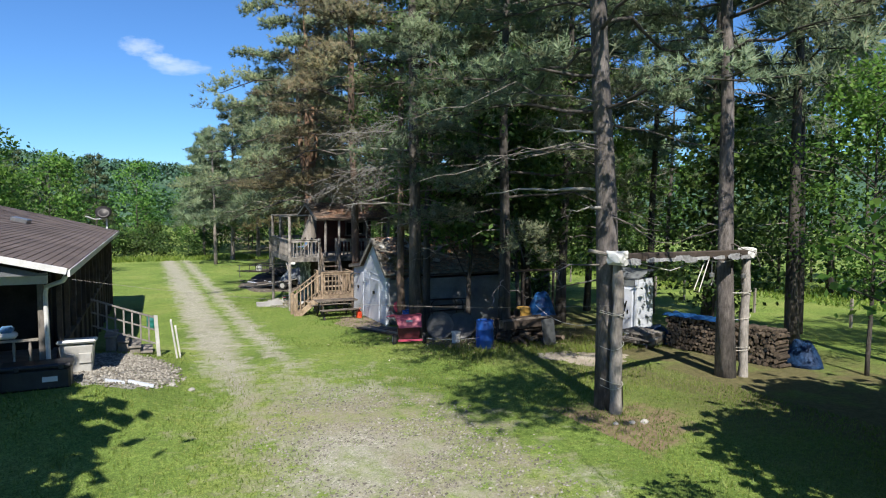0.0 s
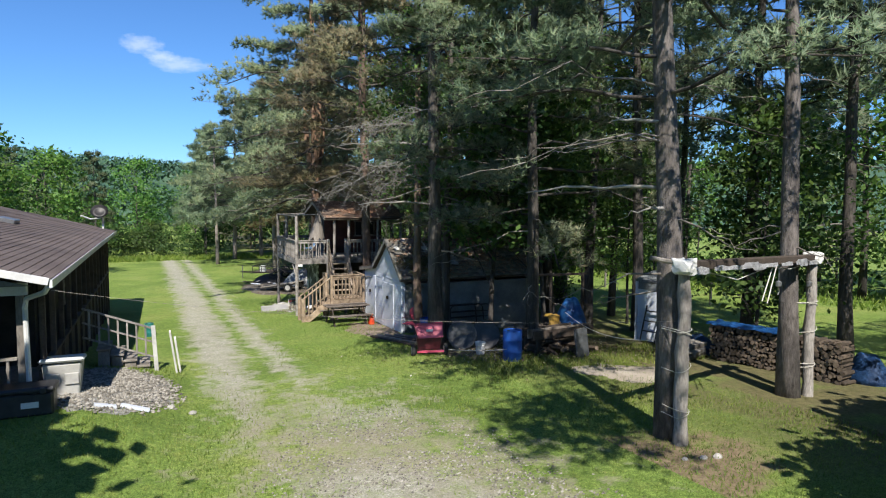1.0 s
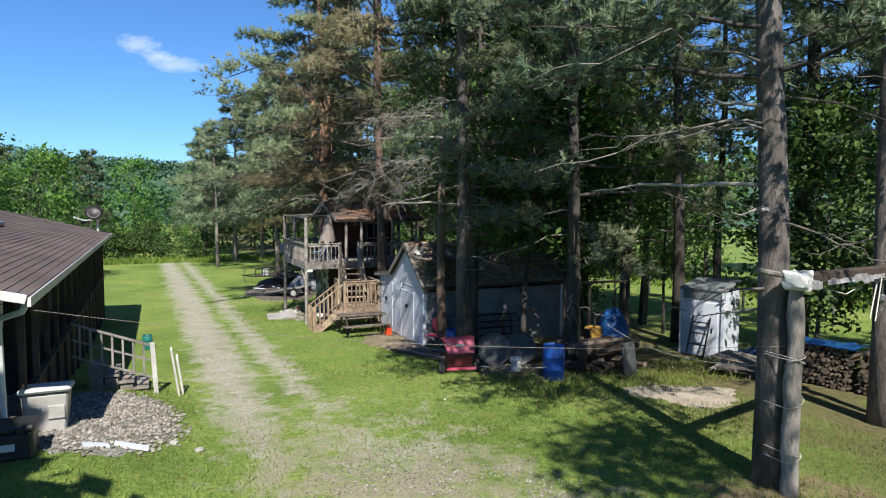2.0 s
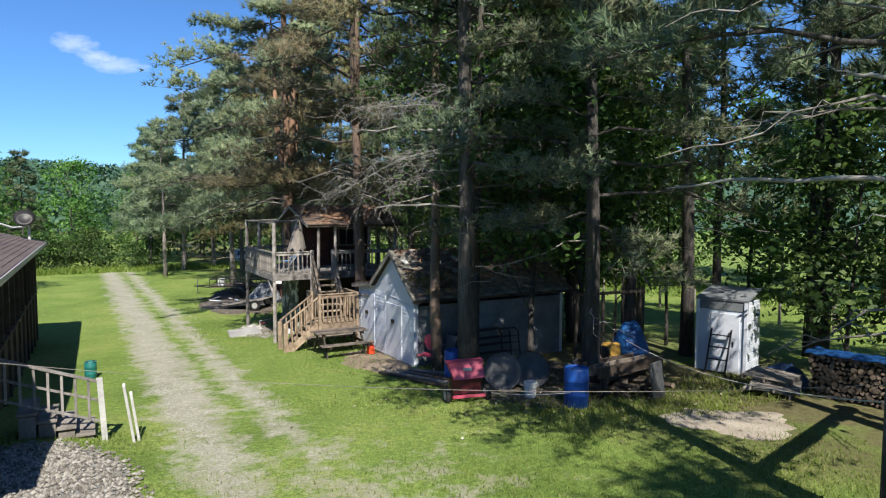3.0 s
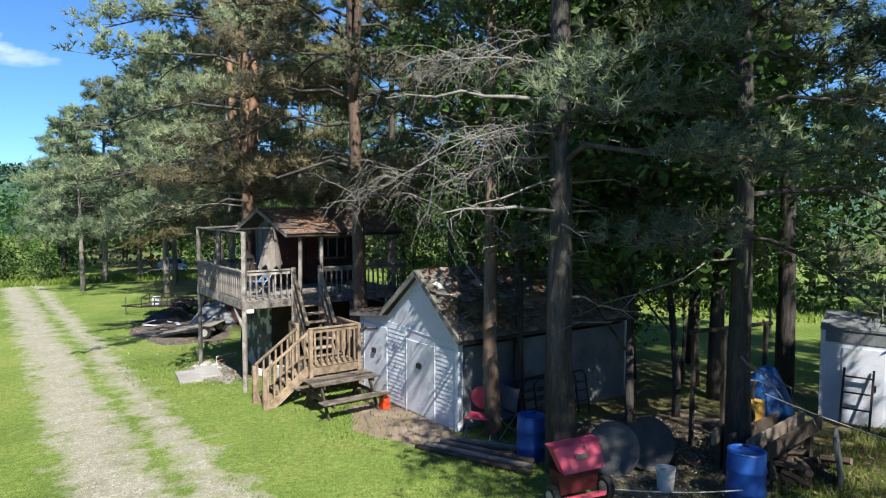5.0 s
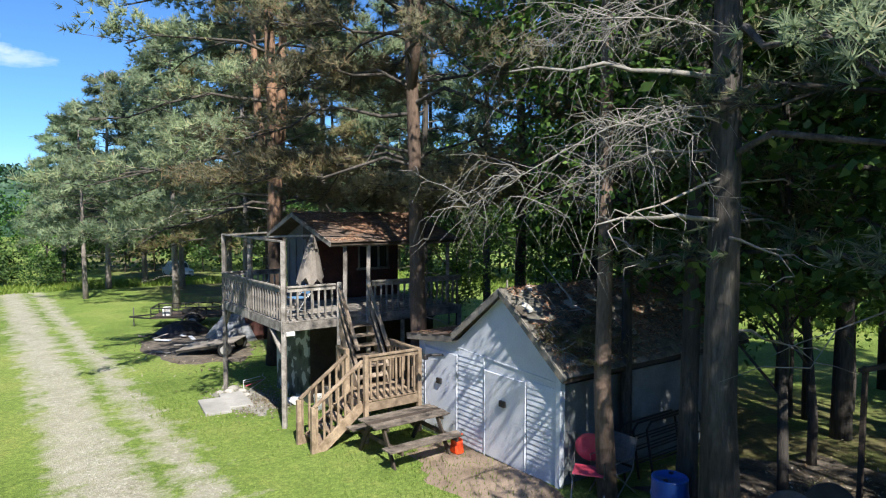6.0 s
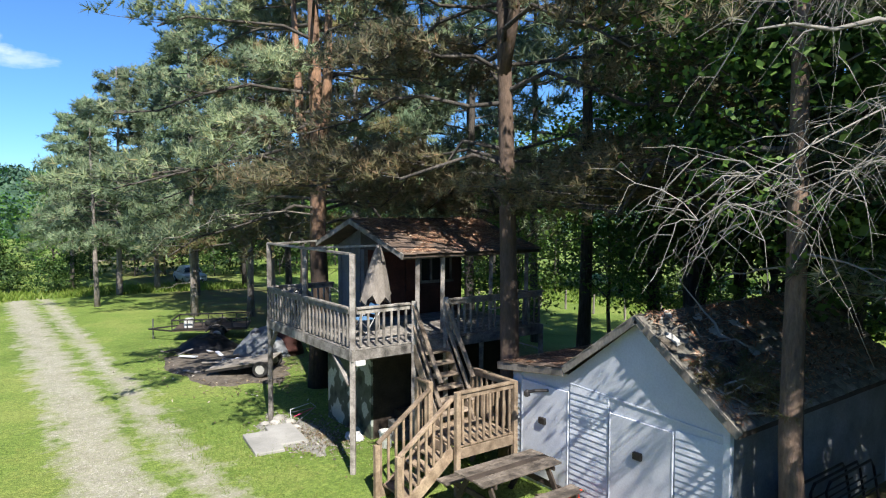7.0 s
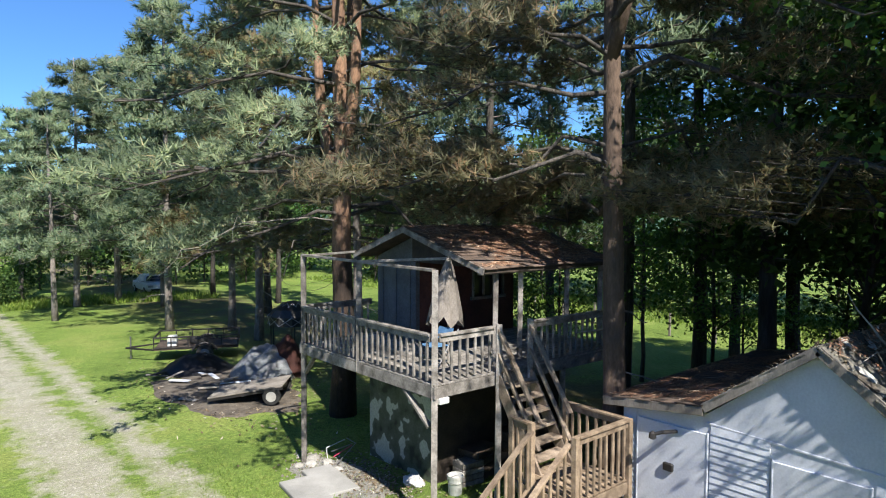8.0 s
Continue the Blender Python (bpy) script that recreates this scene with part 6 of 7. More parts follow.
# ---- garage ----
def garage():
    x0, x1, y0, yk, y1 = 11.2, 16.6, 21.4, 24.3, 25.7
    gb = gz(11.2, 23.5)
    ze, zp, py = 1.58, 2.8, 22.83
    g = thing("garage", (13.2, 23.4, gb), "small white clapboard garage with a lean-to", "garage")
    bm = bmesh.new()
    slab(bm, [(x0, y0, gb - 0.2), (x0, y1, gb - 0.2), (x0, y1, 1.42), (x0, yk, 1.6), (x0, py, zp - 0.06), (x0, y0, ze)], (0.1, 0, 0))
    part("front_wall", bm, "white_siding", g)
    bm = bmesh.new()
    slab(bm, [(x1, y0, gb - 0.2), (x1, y1, gb - 0.2), (x1, y1, 1.3), (x1, yk, 1.5), (x1, py, zp - 0.06), (x1, y0, ze)], (-0.1, 0, 0))
    part("back_wall", bm, "white_siding", g)
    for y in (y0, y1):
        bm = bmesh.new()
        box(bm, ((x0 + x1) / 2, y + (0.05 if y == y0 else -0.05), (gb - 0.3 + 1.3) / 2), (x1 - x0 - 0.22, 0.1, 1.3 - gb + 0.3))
        # near wall takes a darker grey in place of the pines' shade
        part("side_wall", bm, "aged_siding" if y == y0 else "white_siding", g, "side boards, the near wall's shade put into its grey")
    # clapboards in the bays of the front
    bays = [(y0 + 0.06, 22.2), (23.42, 24.24), (25.45, y1 - 0.02)]
    rs = random.Random(6)
    for a, b in bays:
        bm = bmesh.new()
        box(bm, (0, 0, 0), (0.016, b - a, 0.112), Matrix.Rotation(0.14, 3, "Y"))
        me = piece_mesh("clapboard", bm, "white_siding")
        top = 1.3 if a < 22 else 1.5
        n = int((top - gb - 0.05) / 0.1)
        for i in range(n):
            piece("clapboard", me, Matrix.Translation((x0 - 0.014, (a + b) / 2, gb + 0.1 + i * 0.1)) @ Matrix.Rotation(rs.uniform(-0.003, 0.003), 4, "X"), g)
    # doors of sheet
    for a, b, t, lab in ((22.24, 23.38, 1.18, "plain white door panel"), (24.28, 25.42, 1.3, "plain white lean-to door")):
        bm = bmesh.new()
        box(bm, (x0 - 0.02, (a + b) / 2, (gb + 0.06 + t) / 2), (0.035, b - a, t - gb - 0.06), None, 0.006)
        d = part("door", bm, "white_siding", g, lab)
        bm = bmesh.new()
        box(bm, (x0 - 0.06, (a + b) / 2 + 0.02, gb + 1.18), (0.06, 0.16, 0.12), None, 0.012)
        part("door_handle", bm, "black_metal", d)
        for y in (a, b):
            bm = bmesh.new()
            bar(bm, (x0 - 0.03, y, gb + 0.02), (x0 - 0.03, y, t + 0.02), 0.03, 0.022)
            part("door_trim", bm, "white_siding", g)
    bm = bmesh.new()
    bar(bm, (x0 - 0.01, y0 + 0.05, 1.33), (x0 - 0.01, yk, 1.46), 0.012, 0.03)
    part("head_trim", bm, "white_siding", g)
    bm = bmesh.new()
    bar(bm, (x0 - 0.02, y0, gb - 0.1), (x0 - 0.02, y0, ze), 0.1)
    part("corner_board", bm, "white_siding", g)
    # lamp arm on the lean-to
    bm = bmesh.new()
    tube(bm, [(x0, 24.75, 1.22), (x0 - 0.28, 24.85, 1.24), (x0 - 0.34, 24.95, 1.2)], 0.03, 8)
    lathe(bm, (x0 - 0.34, 24.97, 1.12), [(0.03, 0), (0.06, 0.02), (0.05, 0.09), (0.02, 0.12)], 8)
    part("flood_lamp", bm, "black_metal", g, "small black flood lamp")
    # roofs
    o = 0.14
    for nm, pts in (("roof", [(x0 - o, y0 - 0.2, ze - 0.1), (x1 + 0.2, y0 - 0.2, ze - 0.1), (x1 + 0.2, py, zp), (x0 - o, py, zp)]), ("roof", [(x0 - o, yk, 1.74), (x1 + 0.2, yk, 1.74), (x1 + 0.2, py, zp), (x0 - o, py, zp)]), ("lean_to_roof", [(x0 - o, y1 + 0.28, 1.5), (x1 + 0.2, y1 + 0.28, 1.5), (x1 + 0.2, yk, 1.72), (x0 - o, yk, 1.72)])):
        bm = bmesh.new()
        slab(bm, pts, (0, 0, -0.07))
        rf = part(nm, bm, "dark_wood" if nm == "roof" else "shingle", g)
        a, b = Vector(pts[0]), Vector(pts[3])
        L = (b - a).length
        n = int(L / 0.2)
        ang = math.atan2(b.z - a.z, abs(b.y - a.y)) * (1 if b.y > a.y else -1)
        bm = bmesh.new()
        box(bm, (0, 0, 0), (0.44, 0.24, 0.014))
        me = piece_mesh("shingle", bm, "mossy_roof" if nm == "roof" else "shingle")
        for i in range(n):
            q = a.lerp(b, (i + 0.5) / n)
            x = pts[0][0] + 0.2 - (0.2 if i % 2 else 0)
            while x < pts[1][0]:
                piece("shingle", me, Matrix.Translation((min(max(x, pts[0][0] + 0.18), pts[1][0] - 0.18), q.y, q.z + 0.02 + rs.uniform(0, 0.012))) @ Matrix.Rotation(ang * 0.93 + rs.uniform(-0.03, 0.03), 4, "X") @ Matrix.Rotation(rs.uniform(-0.03, 0.03), 4, "Z"), rf)
                x += 0.45
    for a, b in (((y0 - 0.22, ze - 0.13), (py, zp - 0.03)), ((yk, 1.7), (py, zp - 0.03)), ((y1 + 0.29, 1.45), (yk, 1.66))):
        bm = bmesh.new()
        bar(bm, (x0 - o - 0.01, *a), (x0 - o - 0.01, *b), 0.03, 0.13)
        part("barge_board", bm, "grey_wood", g)


garage()


# ---- yard clutter round the garage ----
def picnic_table():
    gb = gz(10, 24.5)
    t = thing("picnic_table", (10.0, 24.5, gb), "weathered brown picnic table with attached benches", "picnic table")
    x0, x1 = 9.2, 10.9
    for k in range(5):
        bm = bmesh.new()
        box(bm, ((x0 + x1) / 2 + 0.02 * (k % 2), 24.22 + k * 0.15, gb + 0.74), (x1 - x0, 0.14, 0.035), None, 0.005)
        part("top_board", bm, "dark_wood" if k == 2 else "table_wood", t)
    for y in (23.72, 23.87, 25.18, 25.33):
        bm = bmesh.new()
        box(bm, ((x0 + x1) / 2, y, gb + 0.44), (x1 - x0, 0.14, 0.035), None, 0.005)
        part("bench_board", bm, "table_wood", t)
    for x in (x0 + 0.22, x1 - 0.22):
        for a, b in (((x, 24.3, gb + 0.72), (x, 23.85, gb - 0.02)), ((x, 24.75, gb + 0.72), (x, 25.2, gb - 0.02))):
            bm = bmesh.new()
            bar(bm, a, b, 0.04, 0.1)
            part("leg", bm, "dark_wood", t)
        bm = bmesh.new()
        bar(bm, (x + 0.045, 23.65, gb + 0.38), (x + 0.045, 25.4, gb + 0.38), 0.04, 0.09)
        bar(bm, (x + 0.045, 24.15, gb + 0.68), (x + 0.045, 24.9, gb + 0.68), 0.04, 0.07)
        part("cross_brace", bm, "dark_wood", t)


picnic_table()


def fuel_can():
    z = gz(10.85, 23.9)
    c = thing("fuel_can", (10.85, 23.85, z), "bright orange-red plastic can on the earth", "can")
    bm = bmesh.new()
    vs = box(bm, (10.85, 23.85, z + 0.16), (0.2, 0.28, 0.32), None, 0.04)
    for v in vs:
        if v.co.z > z + 0.25:
            v.co.y = 23.85 + (v.co.y - 23.85) * 0.55
    part("body", bm, "orange", c)
    bm = bmesh.new()
    tube(bm, [(10.85, 23.8, z + 0.3), (10.85, 23.74, z + 0.4), (10.84, 23.66, z + 0.44)], 0.02, 7)
    part("spout", bm, "orange", c)
    bm = bmesh.new()
    tube(bm, [(10.85, 23.82, z + 0.31), (10.85, 23.9, z + 0.38), (10.85, 23.96, z + 0.3)], 0.018, 6)
    part("handle", bm, "orange", c)


fuel_can()


def wheel(parent, c, r, w, axis, rim="steel"):
    """A tyre with its rim; axis is the axle's direction."""
    rot = Vector(axis).to_track_quat("Z", "Y").to_matrix().to_4x4()
    bm = bmesh.new()
    lathe(bm, (0, 0, -w / 2), [(r * 0.6, 0), (r * 0.92, 0), (r, w * 0.2), (r, w * 0.8), (r * 0.92, w), (r * 0.6, w)], 18)
    bm.transform(Matrix.Translation(c) @ rot)
    ty = part("wheel", bm, "rubber", parent, smooth=False)
    bm = bmesh.new()
    lathe(bm, (0, 0, -w * 0.55), [(r * 0.2, 0), (r * 0.58, w * 0.05), (r * 0.6, w * 0.15), (r * 0.6, w * 0.95), (r * 0.55, w * 1.05), (r * 0.2, w * 1.1)], 14)
    bm.transform(Matrix.Translation(c) @ rot)
    part("rim", bm, rim, ty)
    return ty


def red_cart():
    z = gz(10.6, 17.6)
    c = thing("lawn_spreader_cart", (10.55, 17.6, z), "faded red metal cart with a hinged hopper", "cart")
    bm = bmesh.new()
    slab(bm, [(10.16, 17.46, z + 0.6), (10.96, 17.28, z + 0.62), (11.02, 17.46, z + 1.0), (10.08, 17.66, z + 0.98)], (0.05, 0.2, 0.0))
    part("hopper_front", bm, "red_paint", c)
    bm = bmesh.new()
    slab(bm, [(10.2, 17.6, z + 0.2), (10.92, 17.44, z + 0.2), (10.97, 17.42, z + 0.6), (10.15, 17.6, z + 0.58)], (0.08, 0.3, 0.0))
    part("body", bm, "dark_red", c)
    bm = bmesh.new()
    slab(bm, [(10.06, 17.66, z + 0.985), (11.04, 17.45, z + 1.005), (11.1, 17.7, z + 1.01), (10.12, 17.91, z + 0.99)], (0, 0, 0.025))
    part("lid", bm, "red_paint", c)
    bm = bmesh.new()
    slab(bm, [(10.44, 17.475, z + 0.8), (10.66, 17.427, z + 0.805), (10.665, 17.44, z + 0.88), (10.44, 17.49, z + 0.875)], (-0.008, -0.02, 0.0))
    part("badge_plate", bm, "steel", c, "small grey plate")
    bm = bmesh.new()
    bar(bm, (10.12, 17.5, z + 0.16), (11.0, 17.3, z + 0.16), 0.07)
    part("frame", bm, "red_paint", c)
    for x, y in ((10.03, 17.62), (11.1, 17.38)):
        wheel(c, (x, y, z + 0.2), 0.2, 0.12, (0.97, -0.2, 0), "grey_plastic")
    c.scale = (0.88, 0.88, 0.9)


red_cart()


def round_plate(x, y, r, tilt, turn, material, label):
    z = gz(x, y)
    bm = bmesh.new()
    lathe(bm, (0, 0, 0), [(r * 0.3, 0), (r * 0.85, 0.02), (r, 0.05), (r * 0.97, 0.06), (r * 0.8, 0.045), (r * 0.3, 0.03)], 28)
    bm.transform(Matrix.Translation((x, y, z + r * 0.97)) @ Matrix.Rotation(turn, 4, "Z") @ Matrix.Rotation(radians(90 - tilt), 4, "X"))
    solid("round_tabletop", bm, material, label, "tabletop", "round tops leaning by the pines", smooth=False)


round_plate(11.85, 17.95, 0.46, 14, -0.6, "dull_sheet", "dull grey round tabletop leaning upright")
round_plate(12.55, 17.75, 0.46, 16, -0.5, "black_plastic", "dark round tabletop leaning upright")


def bucket(x, y, label, s=1.0):
    z = gz(x, y)
    b = thing("bucket", (x, y, z), label, "bucket")
    bm = bmesh.new()
    lathe(bm, (x, y, z), [(0.12 * s, 0), (0.125 * s, 0.01), (0.145 * s, 0.33 * s), (0.158 * s, 0.335 * s), (0.158 * s, 0.37 * s), (0.142 * s, 0.37 * s), (0.118 * s, 0.04)], 18)
    part("body", bm, "white_plastic", b, smooth=False)
    bm = bmesh.new()
    tube(bm, [(x + 0.155 * s * math.cos(a), y + 0.155 * s * math.sin(a) - 0.03, z + 0.34 * s - 0.08 * abs(math.sin(a / 2))) for a in np.linspace(0, 6.283, 20)], 0.005, 5, False)
    part("bail_handle", bm, "steel", b)


bucket(11.98, 17.0, "white plastic bucket standing in the weeds")
bucket(10.05, 28.5, "white plastic bucket under the cabin deck")
drum(11.3, 19.35, gz(11.3, 19.35) - 0.02, "blue_plastic", "blue plastic tub beside the pine trunks", 0.95, "barrel")


def lawn_chair(x, y, turn, material, label, round_back=False):
    z = gz(x, y)
    c = thing("lawn_chair", (x, y, z), label, "chair")
    T = Matrix.Translation((x, y, z)) @ Matrix.Rotation(turn, 4, "Z")
    for pts in ([(-0.26, 0.25, 0), (-0.26, -0.2, 0.42), (-0.26, -0.3, 0.95)], [(0.26, 0.25, 0), (0.26, -0.2, 0.42), (0.26, -0.3, 0.95)], [(-0.26, -0.3, 0), (-0.26, 0.22, 0.42), (-0.26, 0.25, 0.62), (-0.26, -0.2, 0.62)], [(0.26, -0.3, 0), (0.26, 0.22, 0.42), (0.26, 0.25, 0.62), (0.26, -0.2, 0.62)]):
        bm = bmesh.new()
        tube(bm, pts, 0.013, 6)
        bm.transform(T)
        part("leg_tube", bm, "steel", c)
    bm = bmesh.new()
    box(bm, (0, 0, 0.42), (0.5, 0.44, 0.02), None, 0.006)
    bm.transform(T)
    part("seat", bm, material, c)
    bm = bmesh.new()
    if round_back:
        lathe(bm, (0, 0, -0.015), [(0.05, 0), (0.22, 0.005), (0.26, 0.015), (0.22, 0.03), (0.05, 0.035)], 18)
        bm.transform(Matrix.Translation((0, -0.27, 0.72)) @ Matrix.Rotation(radians(80), 4, "X"))
    else:
        box(bm, (0, -0.26, 0.7), (0.5, 0.02, 0.46), Matrix.Rotation(0.18, 3, "X"), 0.006)
    bm.transform(T)
    part("backrest", bm, material, c)


lawn_chair(11.35, 20.9, 2.2, "red_paint", "folding lawn chair with a round crimson back", True)
lawn_chair(11.75, 20.75, 1.6, "slate_paint", "folding lawn chair with dull blue-grey webbing")


def bed_frames():
    z = gz(13, 21)
    f = thing("bed_frame_stack", (13.2, 21.1, z), "black tubular bed frames leaning on the garage", "bed frame")
    for k in range(3):
        y = 21.05 - 0.1 * k
        x = 12.3 + 0.25 * k
        bm = bmesh.new()
        tube(bm, [(x, y - 0.15, z), (x, y, z + 0.85), (x + 0.12, y, z + 0.97), (x + 1.5, y, z + 0.97), (x + 1.62, y, z + 0.85), (x + 1.62, y - 0.15, z)], 0.022, 7)
        for h in (0.3, 0.55, 0.75):
            tube(bm, [(x, y - 0.1, z + h), (x + 1.62, y - 0.1, z + h)], 0.014, 6)
        part("tube_frame", bm, "black_metal", f)


bed_frames()

for k in range(6):
    bm = bmesh.new()
    a = Vector((9.95 + 0.16 * k, 21.1 - 0.05 * k, 0))
    b = Vector((10.75 + 0.13 * k, 18.75 + 0.12 * k, 0))
    a.z, b.z = gz(a.x, a.y) + 0.06 + 0.03 * (k % 2), gz(b.x, b.y) + 0.06 + 0.04 * (k % 3)
    bar(bm, a, b, 0.1, 0.05, 0.006)
    solid("plank", bm, "grey_wood" if k % 2 else "dark_wood", "long weathered plank lying by the garage", "plank", "planks on the ground")


def work_stand():
    z = gz(14, 16.4)
    s = thing("work_bench", (14.2, 16.5, z), "rough low bench of old dark timber", "bench")
    for x, y in ((13.4, 16.1), (15.2, 16.3), (13.5, 17.0), (15.3, 17.2)):
        bm = bmesh.new()
        bar(bm, (x, y, z - 0.1), (x, y, z + 0.62), 0.1)
        part("leg", bm, "dark_wood", s)
    for k in range(4):
        bm = bmesh.new()
        bar(bm, (13.2, 16.05 + 0.3 * k, z + 0.65), (15.5, 16.25 + 0.3 * k, z + 0.65), 0.05, 0.26)
        part("top_plank", bm, "table_wood" if k % 2 else "dark_wood", s)
    bm = bmesh.new()
    bar(bm, (13.3, 16.5, z + 0.25), (15.4, 16.7, z + 0.25), 0.06, 0.3)
    part("lower_shelf", bm, "dark_wood", s)


work_stand()
rr2 = random.Random(12)
for k in range(26):
    x, y = rr2.uniform(13.2, 15.2), rr2.uniform(15.7, 16.6)
    zz = gz(x, y) + 0.07 + rr2.uniform(0, 0.32)
    o = new("firewood_log", rr2.choice(LOGS))
    o.matrix_basis = Matrix.Translation((x, y, zz)) @ Matrix.Rotation(rr2.uniform(0, 3.1), 4, "Z") @ Matrix.Rotation(rr2.uniform(-0.2, 0.2), 4, "Y")
    tagged(o, "loose split log tumbled under the bench", "log", "tumbled firewood")
cloth_sheet("blue_tarp", lambda u, v: tuple(Vector(heap(u, v, (15.35, 17.2), 0.5, 0.55, 0.95, 5)) + Vector((0, 0, 0.66))), 36, 12, "blue_tarp", "bright blue tarp draped over a machine on the bench")


def engine():
    z = gz(14.5, 17.5)
    e = thing("engine", (14.5, 17.5, z + 0.66), "rusty yellow engine on the bench", "engine")
    bm = bmesh.new()
    box(bm, (14.5, 17.0, z + 0.9), (0.42, 0.34, 0.42), None, 0.05)
    part("block", bm, "yellow_paint", e)
    bm = bmesh.new()
    lathe(bm, (0, 0, 0), [(0.05, 0), (0.17, 0.02), (0.17, 0.08), (0.05, 0.1)], 14)
    bm.transform(Matrix.Translation((14.27, 16.95, z + 0.9)) @ Matrix.Rotation(radians(-90), 4, "Y"))
    part("flywheel", bm, "black_metal", e)
    bm = bmesh.new()
    tube(bm, [(14.55, 17.0, z + 1.1), (14.55, 17.0, z + 1.35), (14.7, 17.05, z + 1.4)], 0.03, 7)
    part("pipe", bm, "black_metal", e)


engine()
bm = bmesh.new()
box(bm, (14.55, 15.55, gz(14.5, 15.6) + 0.42), (0.62, 0.05, 0.86), Matrix.Rotation(0.35, 3, "Z") @ Matrix.Rotation(-0.14, 3, "X"), 0.012)
solid("sheet_of_tin", bm, "dull_sheet", "dull grey dented sheet of tin leaning on the bench", "tin sheet")


def pole_frame():
    z = gz(15, 18)
    f = thing("pole_frame", (15.2, 18.2, z), "thin dark pole frame behind the bench", "frame")
    for a, b in (((14.2, 18.0, z), (14.25, 18.0, z + 2.3)), ((16.1, 17.6, z), (16.1, 17.6, z + 2.3)), ((14.1, 18.02, z + 2.25), (16.25, 17.56, z + 2.28)), ((15.0, 17.84, z), (15.0, 17.84, z + 2.25))):
        bm = bmesh.new()
        bar(bm, a, b, 0.07)
        part("pole", bm, "dark_wood", f)


pole_frame()
cable([(11.0, 17.3, gz(10.5, 17.6) + 0.2), (12.25, 15.8, gz(12, 16) + 0.35)], 0.05, 0.01, "rope", "rope_line", "pale rope strung between cart and barrel", "rope")
cable([(15.0, 17.0, 0.75), (11.4, 8.6, 1.9)], 0.35, 0.009, "rope", "rope_line", "pale rope strung from bench to hoist post", "rope")

# concrete slabs by the deck
for k, (x, y) in enumerate(((8.0, 30.35), (8.62, 30.6))):
    bm = bmesh.new()
    box(bm, (0, 0, 0), (0.62, 1.35, 0.08), None, 0.012)
    bm.transform(Matrix.Translation((x, y, gz(x, y) + 0.04 + 0.005 * k)) @ Matrix.Rotation(-0.12 + 0.02 * k, 4, "Z"))
    solid("concrete_slab", bm, "concrete", "flat pale concrete slab laid on the grass", "slab", "slabs before the deck")

# under the deck
for x, y, s, tn, m in ((11.0, 28.9, (0.7, 0.5, 0.6), 0.2, "dark_wood"), (10.6, 28.75, (0.5, 0.35, 0.45), -0.1, "deck_wood"), (12.0, 28.8, (0.9, 0.4, 0.8), 0.0, "dark_wood")):
    c = thing("wooden_crate", (x, y, gz(x, y)), "old wooden crate stored beneath the deck", "crate", "crates under the deck")
    for k in range(4):
        bm = bmesh.new()
        box(bm, (0, 0, s[2] * (k + 0.5) / 4), (s[0], s[1], s[2] / 4 - 0.015), None, 0.006)
        bm.transform(Matrix.Translation((x, y, gz(x, y))) @ Matrix.Rotation(tn, 4, "Z"))
        part("slat", bm, m, c)
bm = bmesh.new()
for v in range(1):
    bmesh.ops.create_icosphere(bm, subdivisions=4, radius=0.19)
for v in bm.verts:
    v.co *= 1 + 0.5 * noise.noise(v.co * 6) + 0.2 * noise.noise(v.co * 17)
    v.co.z = max(v.co.z, -0.1) * 0.75
bm.transform(Matrix.Translation((9.75, 29.35, gz(9.7, 29.3) + 0.07)))
solid("plastic_sheet", bm, "hoist_sheet", "crumpled pale plastic sheet by the store wall", "sheet")


def frame_chair():
    z = gz(9.3, 31.6)
    f = thing("chair_frame", (9.4, 31.5, z), "bare white and red chair frame lying down", "chair frame")
    for pts, m in (([(9.15, 31.2, z + 0.1), (9.75, 31.45, z + 0.32), (9.8, 31.9, z + 0.3)], "steel"), ([(9.1, 31.35, z + 0.32), (9.7, 31.6, z + 0.26)], "steel"), ([(9.12, 31.3, z + 0.22), (9.72, 31.55, z + 0.26)], "red_paint"), ([(9.2, 31.7, z + 0.05), (9.2, 31.75, z + 0.26), (9.75, 31.9, z + 0.28)], "white_metal")):
        bm = bmesh.new()
        tube(bm, pts, 0.011, 6)
        part("tube", bm, m, f)


frame_chair()


